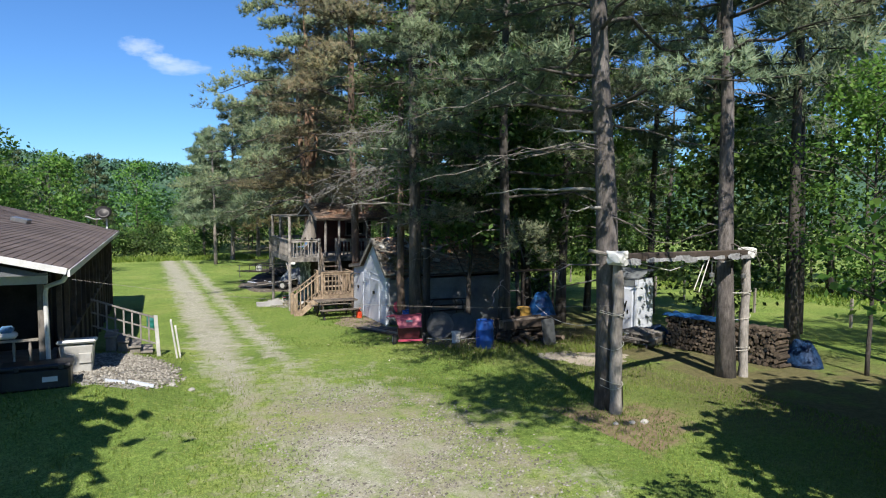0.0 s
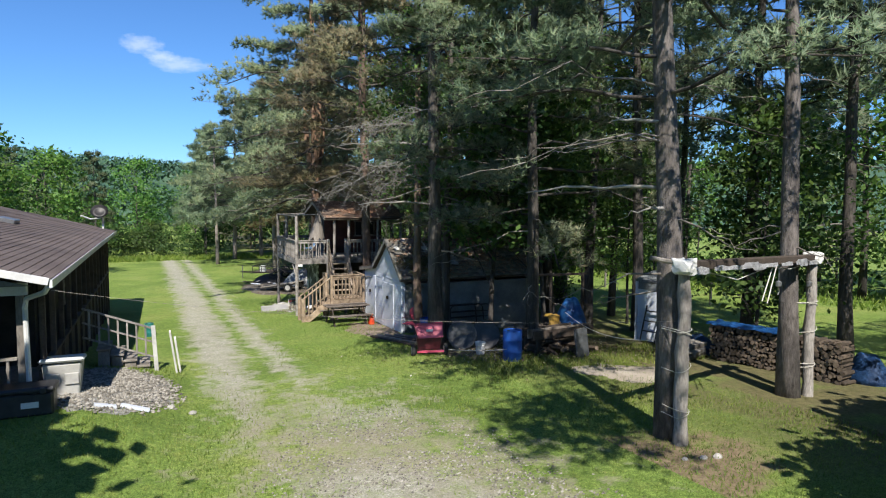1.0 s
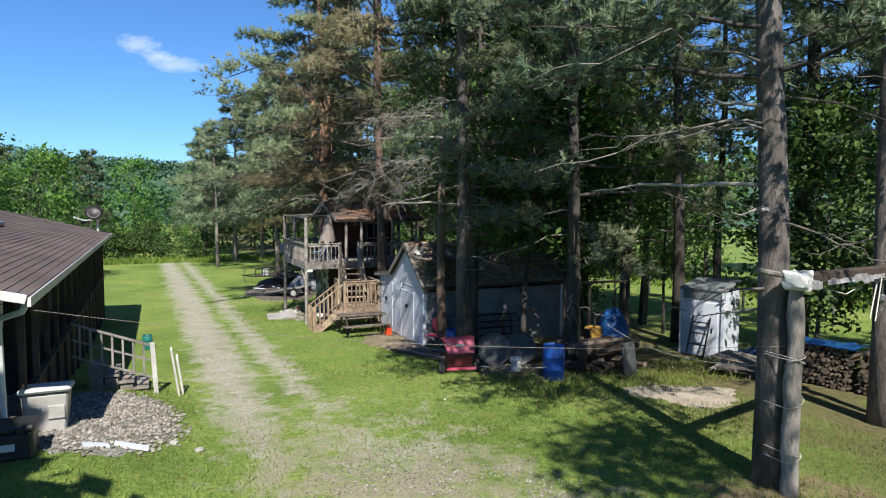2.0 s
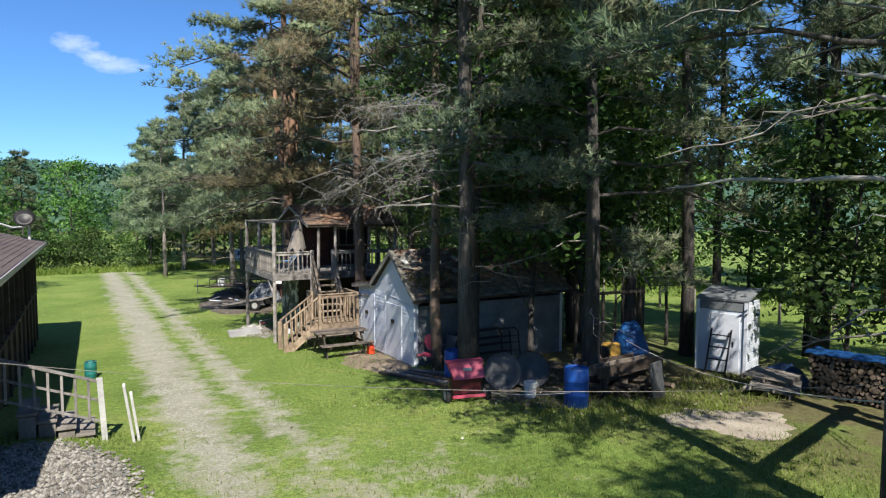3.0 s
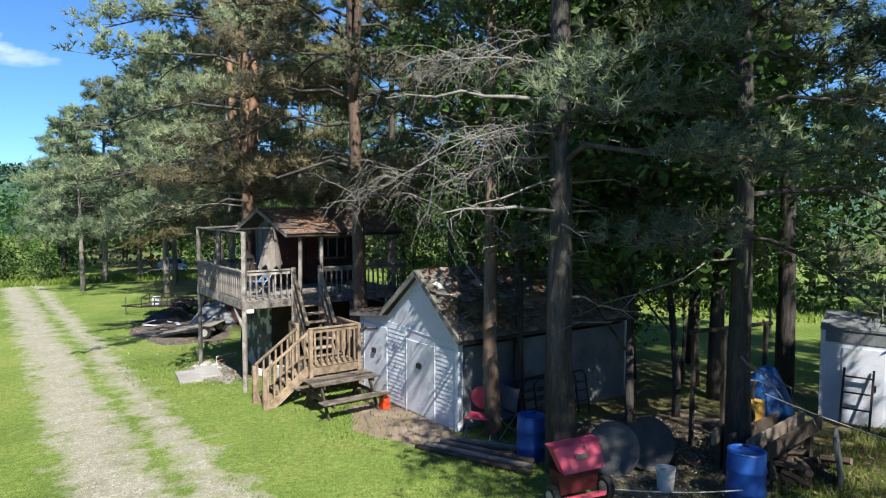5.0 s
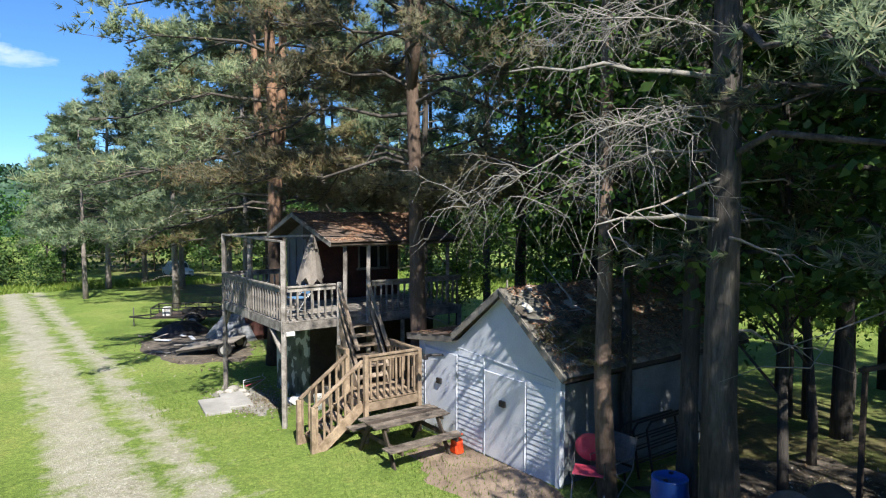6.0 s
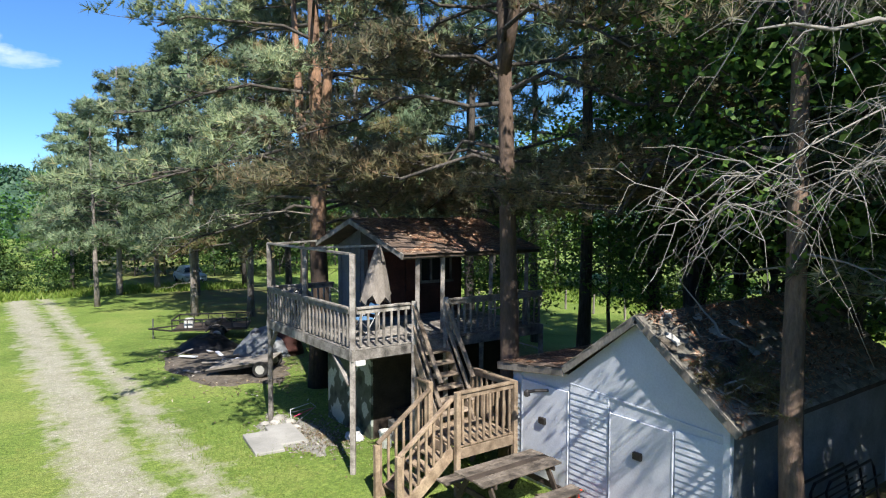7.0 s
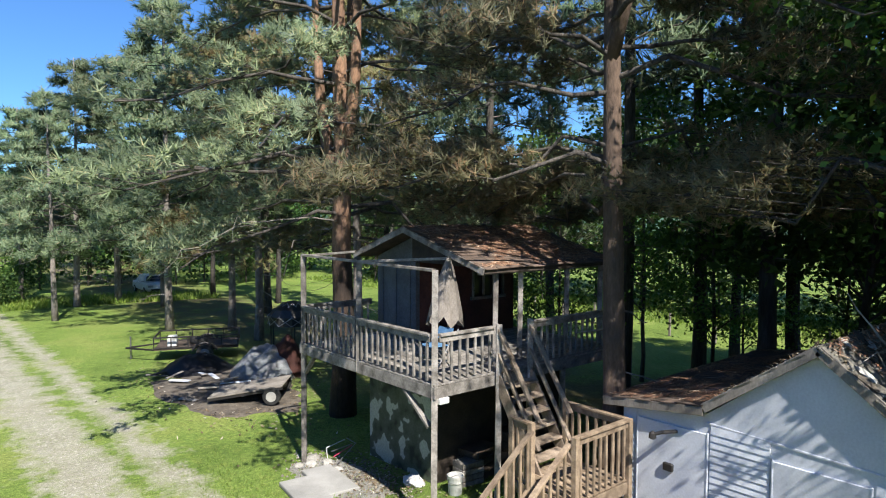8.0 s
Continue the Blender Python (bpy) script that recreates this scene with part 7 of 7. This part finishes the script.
# ---- trailers and heaps beyond the cabin ----
def utility_trailer():
    z = gz(12, 46)
    t = thing("utility_trailer", (12.2, 45.6, z), "black flatbed utility trailer with rail sides", "trailer")
    P = Matrix.Translation((11.0, 44.9, z)) @ Matrix.Rotation(radians(-24), 4, "Z")

    def put(name, bm, m, lab=""):
        bm.transform(P)
        return part(name, bm, m, t, lab)
    bm = bmesh.new()
    box(bm, (0, 0, 0.5), (3.0, 1.6, 0.06))
    put("bed", bm, "dark_wood")
    for y in (-0.8, 0.8):
        for zz in (0.55, 0.95):
            bm = bmesh.new()
            bar(bm, (-1.5, y, zz), (1.5, y, zz), 0.05)
            put("side_rail", bm, "black_metal")
        for k in range(6):
            bm = bmesh.new()
            bar(bm, (-1.5 + k * 0.6, y, 0.5), (-1.5 + k * 0.6, y, 0.95), 0.04)
            put("stake_post", bm, "black_metal")
    for a in ((-1.5, -0.8, 0.95), (1.5, -0.8, 0.95)):
        bm = bmesh.new()
        bar(bm, a, (a[0], 0.8, 0.95), 0.05)
        put("end_rail", bm, "black_metal")
    for y in (-0.7, 0.7):
        bm = bmesh.new()
        bar(bm, (-1.5, y, 0.48), (-2.6, 0, 0.48), 0.06)
        put("drawbar", bm, "black_metal")
    bm = bmesh.new()
    tube(bm, [(-2.45, 0.1, 0.05), (-2.45, 0.1, 0.9)], 0.03, 7)
    put("jack", bm, "steel")
    for y in (-0.95, 0.95):
        w = wheel(t, P @ Vector((0.3, y, 0.32)), 0.32, 0.2, P.to_3x3() @ Vector((0, 1, 0)))
        bm = bmesh.new()
        tube(bm, [(-0.15, y, 0.45), (0.05, y, 0.66), (0.3, y, 0.72), (0.55, y, 0.66), (0.75, y, 0.45)], 0.05, 6)
        put("mudguard", bm, "black_metal")
    bm = bmesh.new()
    box(bm, (-0.9, -0.4, 0.75), (0.35, 0.35, 0.42), None, 0.04)
    bm.transform(P)
    solid("plastic_tub", bm, "white_plastic", "white plastic tub riding on the trailer", "tub")
    bm = bmesh.new()
    lathe(bm, (0.0, 0.1, 0.54), [(0.2, 0), (0.33, 0.02), (0.35, 0.1), (0.33, 0.2), (0.2, 0.22)], 16)
    bm.transform(P @ Matrix.Rotation(0.0, 4, "X"))
    solid("spare_tyre", bm, "rubber", "black tyre lying on the trailer bed", "tyre")


utility_trailer()


def boat_trailer():
    z = gz(10.5, 36.8)
    t = thing("small_trailer", (10.0, 37.0, z), "small flat trailer with weathered plank bed", "trailer")
    P = Matrix.Translation((9.95, 37.3, z)) @ Matrix.Rotation(radians(-38), 4, "Z") @ Matrix.Rotation(radians(-9), 4, "Y")

    def put(name, bm, m):
        bm.transform(P)
        return part(name, bm, m, t)
    for k in range(6):
        bm = bmesh.new()
        box(bm, (0, -0.55 + 0.22 * k, 0.42), (2.1, 0.21, 0.035), None, 0.005)
        put("bed_plank", bm, "grey_wood")
    for y in (-0.6, 0.6):
        bm = bmesh.new()
        bar(bm, (-1.05, y, 0.36), (1.05, y, 0.36), 0.07)
        put("frame_rail", bm, "black_metal")
    for y in (-0.75, 0.75):
        wheel(t, P @ Vector((0.75, y, 0.22)), 0.25, 0.14, P.to_3x3() @ Vector((0, 1, 0)), "grey_plastic")


boat_trailer()
M["silver_tarp"] = mat("silver_tarp", (0.2, 0.23, 0.27), (0.5, 0.52, 0.55), 1.2, 8, 0.5, 0.8, 0.03, vary=0.1, grain=0.5)
cloth_sheet("heap_cover", lambda u, v: heap(u, v, (11.7, 40.2), 1.3, 1.2, 0.95, 21), 40, 12, "silver_tarp", "crumpled silver and blue tarp over a heap", "tarp")
cloth_sheet("heap_cover", lambda u, v: heap(u, v, (12.3, 39.9), 0.7, 0.8, 1.25, 23), 36, 12, "wine_paint", "dark red cover thrown over the heap", "tarp")
cloth_sheet("heap_cover", lambda u, v: heap(u, v, (10.1, 42.4), 1.2, 1.4, 0.55, 25), 40, 12, "black_plastic", "low heap under a black sheet", "tarp")
rr3 = random.Random(31)
for k in range(16):
    a = Vector((rr3.uniform(8.6, 11.2), rr3.uniform(37.6, 42.5), 0))
    d = Vector((rr3.uniform(-1, 1), rr3.uniform(-1, 1), 0)).normalized() * rr3.uniform(0.5, 1.3)
    a.z = gz(a.x, a.y) + 0.06 + rr3.uniform(0, 0.12)
    bm = bmesh.new()
    bar(bm, a, a + d + Vector((0, 0, rr3.uniform(-0.03, 0.15))), rr3.uniform(0.08, 0.2), 0.03, 0.005)
    solid("scrap_board", bm, rr3.choice(["grey_wood", "deck_wood", "white_siding", "dark_wood"]), "old board scattered among the heaps", "board", "scattered scrap boards")


def net_tent():
    x, y = 14.4, 43.6
    z = gz(x, y)
    t = thing("canopy_tent", (x, y, z), "dark round canopy on thin legs", "canopy")
    bm = bmesh.new()
    lathe(bm, (x, y, z + 1.15), [(1.0, 0), (1.0, 0.35), (0.8, 0.62), (0.4, 0.85), (0.05, 0.95)], 12)
    part("cover", bm, "black_plastic", t, "dark netting cover")
    for k in range(12):
        a = k * 0.5236
        for d in (0.5, -0.5):
            bm = bmesh.new()
            tube(bm, [(x + 1.02 * math.cos(a), y + 1.02 * math.sin(a), z + 1.17), (x + 1.02 * math.cos(a + d), y + 1.02 * math.sin(a + d), z + 1.5), (x + 0.42 * math.cos(a + 2 * d), y + 0.42 * math.sin(a + 2 * d), z + 2.02)], 0.018, 4)
            part("rib", bm, "steel", t)
    for k in range(6):
        a = k * 1.047
        bm = bmesh.new()
        tube(bm, [(x + 0.95 * math.cos(a), y + 0.95 * math.sin(a), z), (x + 0.98 * math.cos(a), y + 0.98 * math.sin(a), z + 1.2), (x + 1.02 * math.cos(a + 0.5), y + 1.02 * math.sin(a + 0.5), z + 1.5)], 0.03, 6)
        part("leg", bm, "black_metal", t)


net_tent()


def parked_car():
    x, y = 17.2, 74.0
    z = gz(x, y)
    c = thing("car", (x, y, z), "white car parked under the far trees", "car")
    bm = bmesh.new()
    box(bm, (x, y, z + 0.62), (1.8, 4.2, 0.62), None, 0.12)
    part("body", bm, "white_metal", c)
    bm = bmesh.new()
    vs = box(bm, (x, y + 0.2, z + 1.2), (1.6, 2.4, 0.6), None, 0.1)
    for v in vs:
        if v.co.z > z + 1.3:
            v.co.x, v.co.y = x + (v.co.x - x) * 0.8, y + 0.2 + (v.co.y - y - 0.2) * 0.75
    cb = part("cabin", bm, "white_metal", c)
    bm = bmesh.new()
    slab(bm, [(x - 0.68, y - 1.02, z + 1.02), (x + 0.68, y - 1.02, z + 1.02), (x + 0.55, y - 0.8, z + 1.42), (x - 0.55, y - 0.8, z + 1.42)], (0, -0.02, 0.01))
    part("windscreen", bm, "glass", cb)
    for s in (-1, 1):
        bm = bmesh.new()
        box(bm, (x + s * 0.62, y - 2.08, z + 0.7), (0.36, 0.08, 0.16), None, 0.02)
        part("headlight", bm, "steel", c)
        for yy in (-1.35, 1.35):
            wheel(c, (x + s * 0.82, y + yy, z + 0.32), 0.32, 0.2, (1, 0, 0))
    bm = bmesh.new()
    box(bm, (x, y - 2.1, z + 0.42), (1.2, 0.06, 0.16), None, 0.02)
    part("grille", bm, "black_plastic", c)


parked_car()

# fence posts along the meadow
for k in range(18):
    x, y = 27.5 + 0.28 * k, 12.0 + 2.4 * k
    bm = bmesh.new()
    bar(bm, (x, y, gz(x, y) - 0.2), (x + 0.02, y, gz(x, y) + 1.15), 0.09, 0.09)
    solid("fence_post", bm, "grey_wood", "weathered grey fence post at the meadow", "fence post", "fence along the meadow")


# ---- fallen branches on the garage roof ----
def roof_z(y):
    return 1.52 + (y - 21.2) * 0.785


def brush_on_roof():
    rng = np.random.default_rng(77)
    b = thing("fallen_branch", (12.2, 21.6, 1.6), "dead pine branch with yellowing needles on the roof", "branch")
    bm = bmesh.new()
    C = []
    for k in range(16):
        s = np.array((11.5 + rng.uniform(-0.3, 1.0), 21.25 + rng.uniform(0, 0.7), 0))
        s[2] = roof_z(s[1]) + 0.04
        az = rng.uniform(0, 6.28)
        P = limb_curve(s, az, rng.uniform(0.4, 0.95), 0.35, 0.25, 5, 0.25, rng)
        P[:, 2] = np.maximum(P[:, 2], 1.54 + (np.clip(P[:, 1], 21.15, 22.83) - 21.2) * 0.785)
        tube(bm, P, [0.016, 0.013, 0.01, 0.007, 0.003], 4, False)
        C.append(P[rng.integers(1, 5, 36)] + np.abs(rng.normal(size=(36, 3))) * (0.12, 0.1, 0.07) * rng.choice((-1, 1), (36, 1)) * (1, 1, 0) + (0, 0, 0.05))
    tube(bm, limb_curve(np.array((12.5, 22.3, roof_z(22.3))), 2.2, 0.7, 1.5, 0.1, 6, 0.2, rng), [0.022, 0.02, 0.016, 0.012, 0.009, 0.004], 6, False)
    tube(bm, limb_curve(np.array((13.2, 22.0, roof_z(22.0))), 2.9, 1.9, 0.5, 0.25, 6, 0.2, rng), [0.022, 0.02, 0.016, 0.012, 0.009, 0.004], 6, False)
    part("twig_work", bm, "twig", b, kind="stuff")
    C = np.repeat(np.concatenate(C), 10, 0)
    u = units(rng, len(C))
    sd = np.cross(u, units(rng, len(C)))
    o = new("needles", blade_mesh("needles", C - OFF[b.name], C - OFF[b.name] + u * 0.1, sd * 0.008, "dry_pine"))
    o.parent = b
    tagged(o, "yellow-brown needles", kind="stuff")
    # needle litter and torn roofing
    n = 5000
    q = np.stack((rng.uniform(11.08, 16.7, n), rng.uniform(21.22, 24.25, n), np.zeros(n)), 1)
    keep = np.array([noise.noise((a * 1.5, b2 * 1.5, 3)) > -0.05 for a, b2, _ in q])
    q = q[keep]
    q[:, 2] = np.where(q[:, 1] < 22.83, 1.56 + (q[:, 1] - 21.2) * 0.785, 2.86 - (q[:, 1] - 22.83) * 0.72) + rng.uniform(0, 0.04, len(q))
    ax = rng.normal(size=q.shape) * (1, 1, 0.45)
    ax *= (rng.uniform(0.02, 0.06, len(q)) / np.linalg.norm(ax, axis=1))[:, None]
    o = new("roof_litter", leaf_mesh("roof_litter", q, ax, np.cross(ax, (0, 0.3, 1.0)) * 0.5, "fallen"))
    tagged(o, "dead leaves and needles lying on the garage roof", "litter", kind="stuff")
    rs = random.Random(9)
    for k in range(16):
        x, y = rs.uniform(11.1, 13.6), rs.uniform(21.4, 22.8)
        bm = bmesh.new()
        ring = [(0.16 * rs.uniform(0.5, 1.5) * math.cos(a), 0.1 * rs.uniform(0.5, 1.5) * math.sin(a), 0.012 * rs.random()) for a in np.linspace(0, 5.5, 8)]
        slab(bm, ring, (0, 0, 0.008))
        bm.transform(Matrix.Translation((x, y, roof_z(y) + 0.05)) @ Matrix.Rotation(0.62, 4, "X") @ Matrix.Rotation(rs.uniform(0, 3), 4, "Z"))
        solid("torn_roofing", bm, "worn_white" if k % 3 else "litter", "torn pale scrap of roofing on the garage", "scrap", "torn roofing scraps")


m, nt, p, _ = fresh("fallen")
geo = node(nt, "ShaderNodeNewGeometry")
nt.links.new(ramp(nt, geo.outputs["Random Per Island"], [(0.0, (0.05, 0.035, 0.022)), (0.5, (0.17, 0.12, 0.07)), (0.85, (0.3, 0.24, 0.16)), (1.0, (0.55, 0.52, 0.46))]), p.inputs["Base Color"])
p.inputs["Roughness"].default_value = 0.9
M["fallen"] = m
brush_on_roof()


def litter_on(n, cx, cy, rx, ry, size, name, label, seed):
    rng = np.random.default_rng(seed)
    a, r = rng.uniform(0, 6.283, n), np.abs(rng.normal(size=n)) * 0.6
    x, y = cx + rx * r * np.cos(a), cy + ry * r * np.sin(a)
    q = np.stack((x, y, [lumpy(u, v) + 0.05 for u, v in zip(x, y)]), 1)
    ax = rng.normal(size=q.shape) * (1, 1, 0.35)
    ax *= (size * rng.uniform(0.4, 1.5, n) / np.linalg.norm(ax, axis=1))[:, None]
    o = new(name, leaf_mesh(name, q, ax, np.cross(ax, (0, 0.1, 1.0)) * 0.55, "fallen"))
    tagged(o, label, "litter", kind="stuff")


def roof_needles(n, x0, x1, ya, za, yb, zb, label, seed):
    """Brown needles lying on a roof slope from its eave (ya, za) to its top (yb, zb)."""
    rng = np.random.default_rng(seed)
    x, f = rng.uniform(x0, x1, n), rng.random(n)
    keep = np.array([noise.noise((a * 1.1, b * 2.5, seed)) > -0.22 for a, b in zip(x, f)])
    x, f = x[keep], f[keep]
    n = len(x)
    q = np.stack((x, ya + (yb - ya) * f, za + (zb - za) * f + 0.045 + rng.uniform(0, 0.02, n)), 1)
    a = rng.normal(size=n) * 0.7
    along = np.array((0, yb - ya, zb - za)) / math.hypot(yb - ya, zb - za)
    ax = (np.cos(a)[:, None] * (1, 0, 0) + np.sin(a)[:, None] * along) * rng.uniform(0.04, 0.13, n)[:, None]
    sd = np.cross(ax, (0, -along[2], along[1]))
    sd *= 0.012 / (np.linalg.norm(sd, axis=1)[:, None] + 1e-6)
    o = new("roof_needles", leaf_mesh("roof_needles", q, ax, sd, "brown_needles"))
    tagged(o, label, "litter", kind="stuff")


m, nt, p, _ = fresh("brown_needles")
geo = node(nt, "ShaderNodeNewGeometry")
nt.links.new(ramp(nt, geo.outputs["Random Per Island"], [(0.0, (0.11, 0.055, 0.035)), (0.5, (0.27, 0.135, 0.08)), (0.85, (0.4, 0.25, 0.16)), (1.0, (0.5, 0.4, 0.3))]), p.inputs["Base Color"])
p.inputs["Roughness"].default_value = 0.9
M["brown_needles"] = m
roof_needles(5200, 10.1, 13.75, 27.8, 3.5, 30.1, 4.2, "reddish-brown needles lying on the cabin roof", 71)
roof_needles(3600, 11.1, 16.6, 25.95, 1.5, 24.35, 1.72, "reddish-brown needles lying on the lean-to roof", 72)
roof_needles(2600, 11.2, 16.6, 21.25, 1.5, 22.8, 2.8, "brown needles lying on the garage roof", 73)
litter_on(7000, 10.2, 39.4, 2.0, 4.0, 0.045, "yard_rubbish", "dead leaves and rubbish round the trailers", 61)
litter_on(6000, 13.8, 17.6, 3.6, 2.8, 0.035, "leaf_litter", "brown leaf litter under the dark pines", 62)
litter_on(1500, 9.3, 30.0, 1.3, 2.2, 0.03, "leaf_litter", "brown leaf litter beneath the deck", 63)


# ---- grass and weeds ----
def blades_on(area, n, h, w, material, name, label, seed, keep=None):
    rng = np.random.default_rng(seed)
    x = rng.uniform(area[0], area[1], n)
    y = rng.uniform(area[2], area[3], n)
    if keep is not None:
        k = np.array([keep(a, b, rng.random()) for a, b in zip(x, y)])
        x, y = x[k], y[k]
    n = len(x)
    z = np.array([gz(a, b) for a, b in zip(x, y)]) - 0.01
    base = np.stack((x, y, z), 1)
    up = np.stack((rng.normal(size=n) * 0.45, rng.normal(size=n) * 0.45, np.ones(n)), 1) * (h * rng.uniform(0.4, 1.3, n))[:, None]
    a = rng.uniform(0, 6.28, n)
    sd = np.stack((np.cos(a), np.sin(a), np.zeros(n)), 1) * w
    o = new(name, blade_mesh(name, base, base + up, sd, material))
    return tagged(o, label, "grass", kind="stuff")


def off_drive(x, y, r):
    if 4.0 < x < 7.2 and y > 16:
        return r < 0.12
    e = ((x - 6.6) / 2.7) ** 2 + ((y - 9.0) / 7.0) ** 2
    return r > 0.95 - 0.8 * min(e, 1.15) if e < 1.15 else True


blades_on((0.5, 15.5, 2.5, 19.0), 75000, 0.075, 0.011, "grass", "lawn_grass", "short mown green grass blades", 41, off_drive)
blades_on((6.5, 12.0, 19.0, 34.0), 16000, 0.075, 0.012, "grass", "lawn_grass", "short mown green grass blades", 42)
blades_on((11.0, 18.5, 14.0, 16.6), 2600, 0.16, 0.016, "grass", "tall_weeds", "ragged green weeds round the clutter", 43)
blades_on((33.5, 41.0, 6.0, 80.0), 13000, 0.28, 0.05, "weed", "meadow_grass", "tall sunlit meadow grass behind the wood", 44)
blades_on((-12.0, 20.0, 66.5, 72.0), 7000, 0.4, 0.07, "weed", "meadow_grass", "tall sunlit grass at the end of the field", 45)


# ---- loose gravel ----
def stones_on(n, area, size, name, label, seed, keep, rise=lambda x, y: 0.0):
    rng = np.random.default_rng(seed)
    pts = []
    while len(pts) < n:
        x, y = rng.uniform(area[0], area[1]), rng.uniform(area[2], area[3])
        if keep(x, y, rng.random()):
            pts.append((x, y, lumpy(x, y) + 0.02 + rise(x, y)))
    c = np.array(pts)
    k = size * rng.uniform(0.4, 1.5, (n, 1, 1)) ** 1.3
    shape = np.array([(1, 0, 0), (0, 1, 0), (-1, 0, 0), (0, -1, 0), (0.2, 0.1, 0.7), (0, 0, -0.5)])
    v = c[:, None, :] + shape[None] * k * rng.uniform(0.6, 1.3, (n, 6, 3))
    tri = np.array([(0, 1, 4), (1, 2, 4), (2, 3, 4), (3, 0, 4), (1, 0, 5), (2, 1, 5), (3, 2, 5), (0, 3, 5)])
    f = (tri[None] + (np.arange(n) * 6)[:, None, None]).reshape(-1, 3)
    o = new(name, raw_mesh(name, v.reshape(-1, 3).tolist(), f.tolist(), "pebble"))
    tagged(o, label, "gravel", kind="stuff")


m, nt, p, _ = fresh("pebble")
geo = node(nt, "ShaderNodeNewGeometry")
nt.links.new(ramp(nt, geo.outputs["Random Per Island"], [(0.0, (0.075, 0.066, 0.056)), (0.5, (0.18, 0.165, 0.14)), (1.0, (0.33, 0.31, 0.275))]), p.inputs["Base Color"])
p.inputs["Roughness"].default_value = 0.9
M["pebble"] = m


def in_bank(x, y, r):
    e = ((x - 2.3) / 1.6) ** 2 + ((y - 15.9) / 2.6) ** 2
    return r > e


def in_patch(x, y, r):
    e = ((x - 6.8) / 2.5) ** 2 + ((y - 8.6) / 5.5) ** 2
    return r > e and noise.noise((x * 0.9, y * 0.9, 8)) > -0.15


stones_on(4500, (0.7, 3.9, 13.3, 18.5), 0.032, "gravel_stones", "loose grey gravel beside the house", 51, in_bank, lambda x, y: 0.07 * max(0.0, 1 - ((x - 2.3) / 1.6) ** 2 - ((y - 15.9) / 2.6) ** 2))
stones_on(7000, (4.2, 9.3, 3.2, 14.2), 0.017, "gravel_stones", "pale pebbles scattered over the bare drive", 52, in_patch)
stones_on(900, (7.6, 10.4, 28.0, 33.0), 0.026, "rubble_stones", "pale rubble and stones beneath the deck edge", 53, lambda x, y, r: r > ((x - 9.0) / 1.1) ** 2 + ((y - 30.6) / 2.2) ** 2)
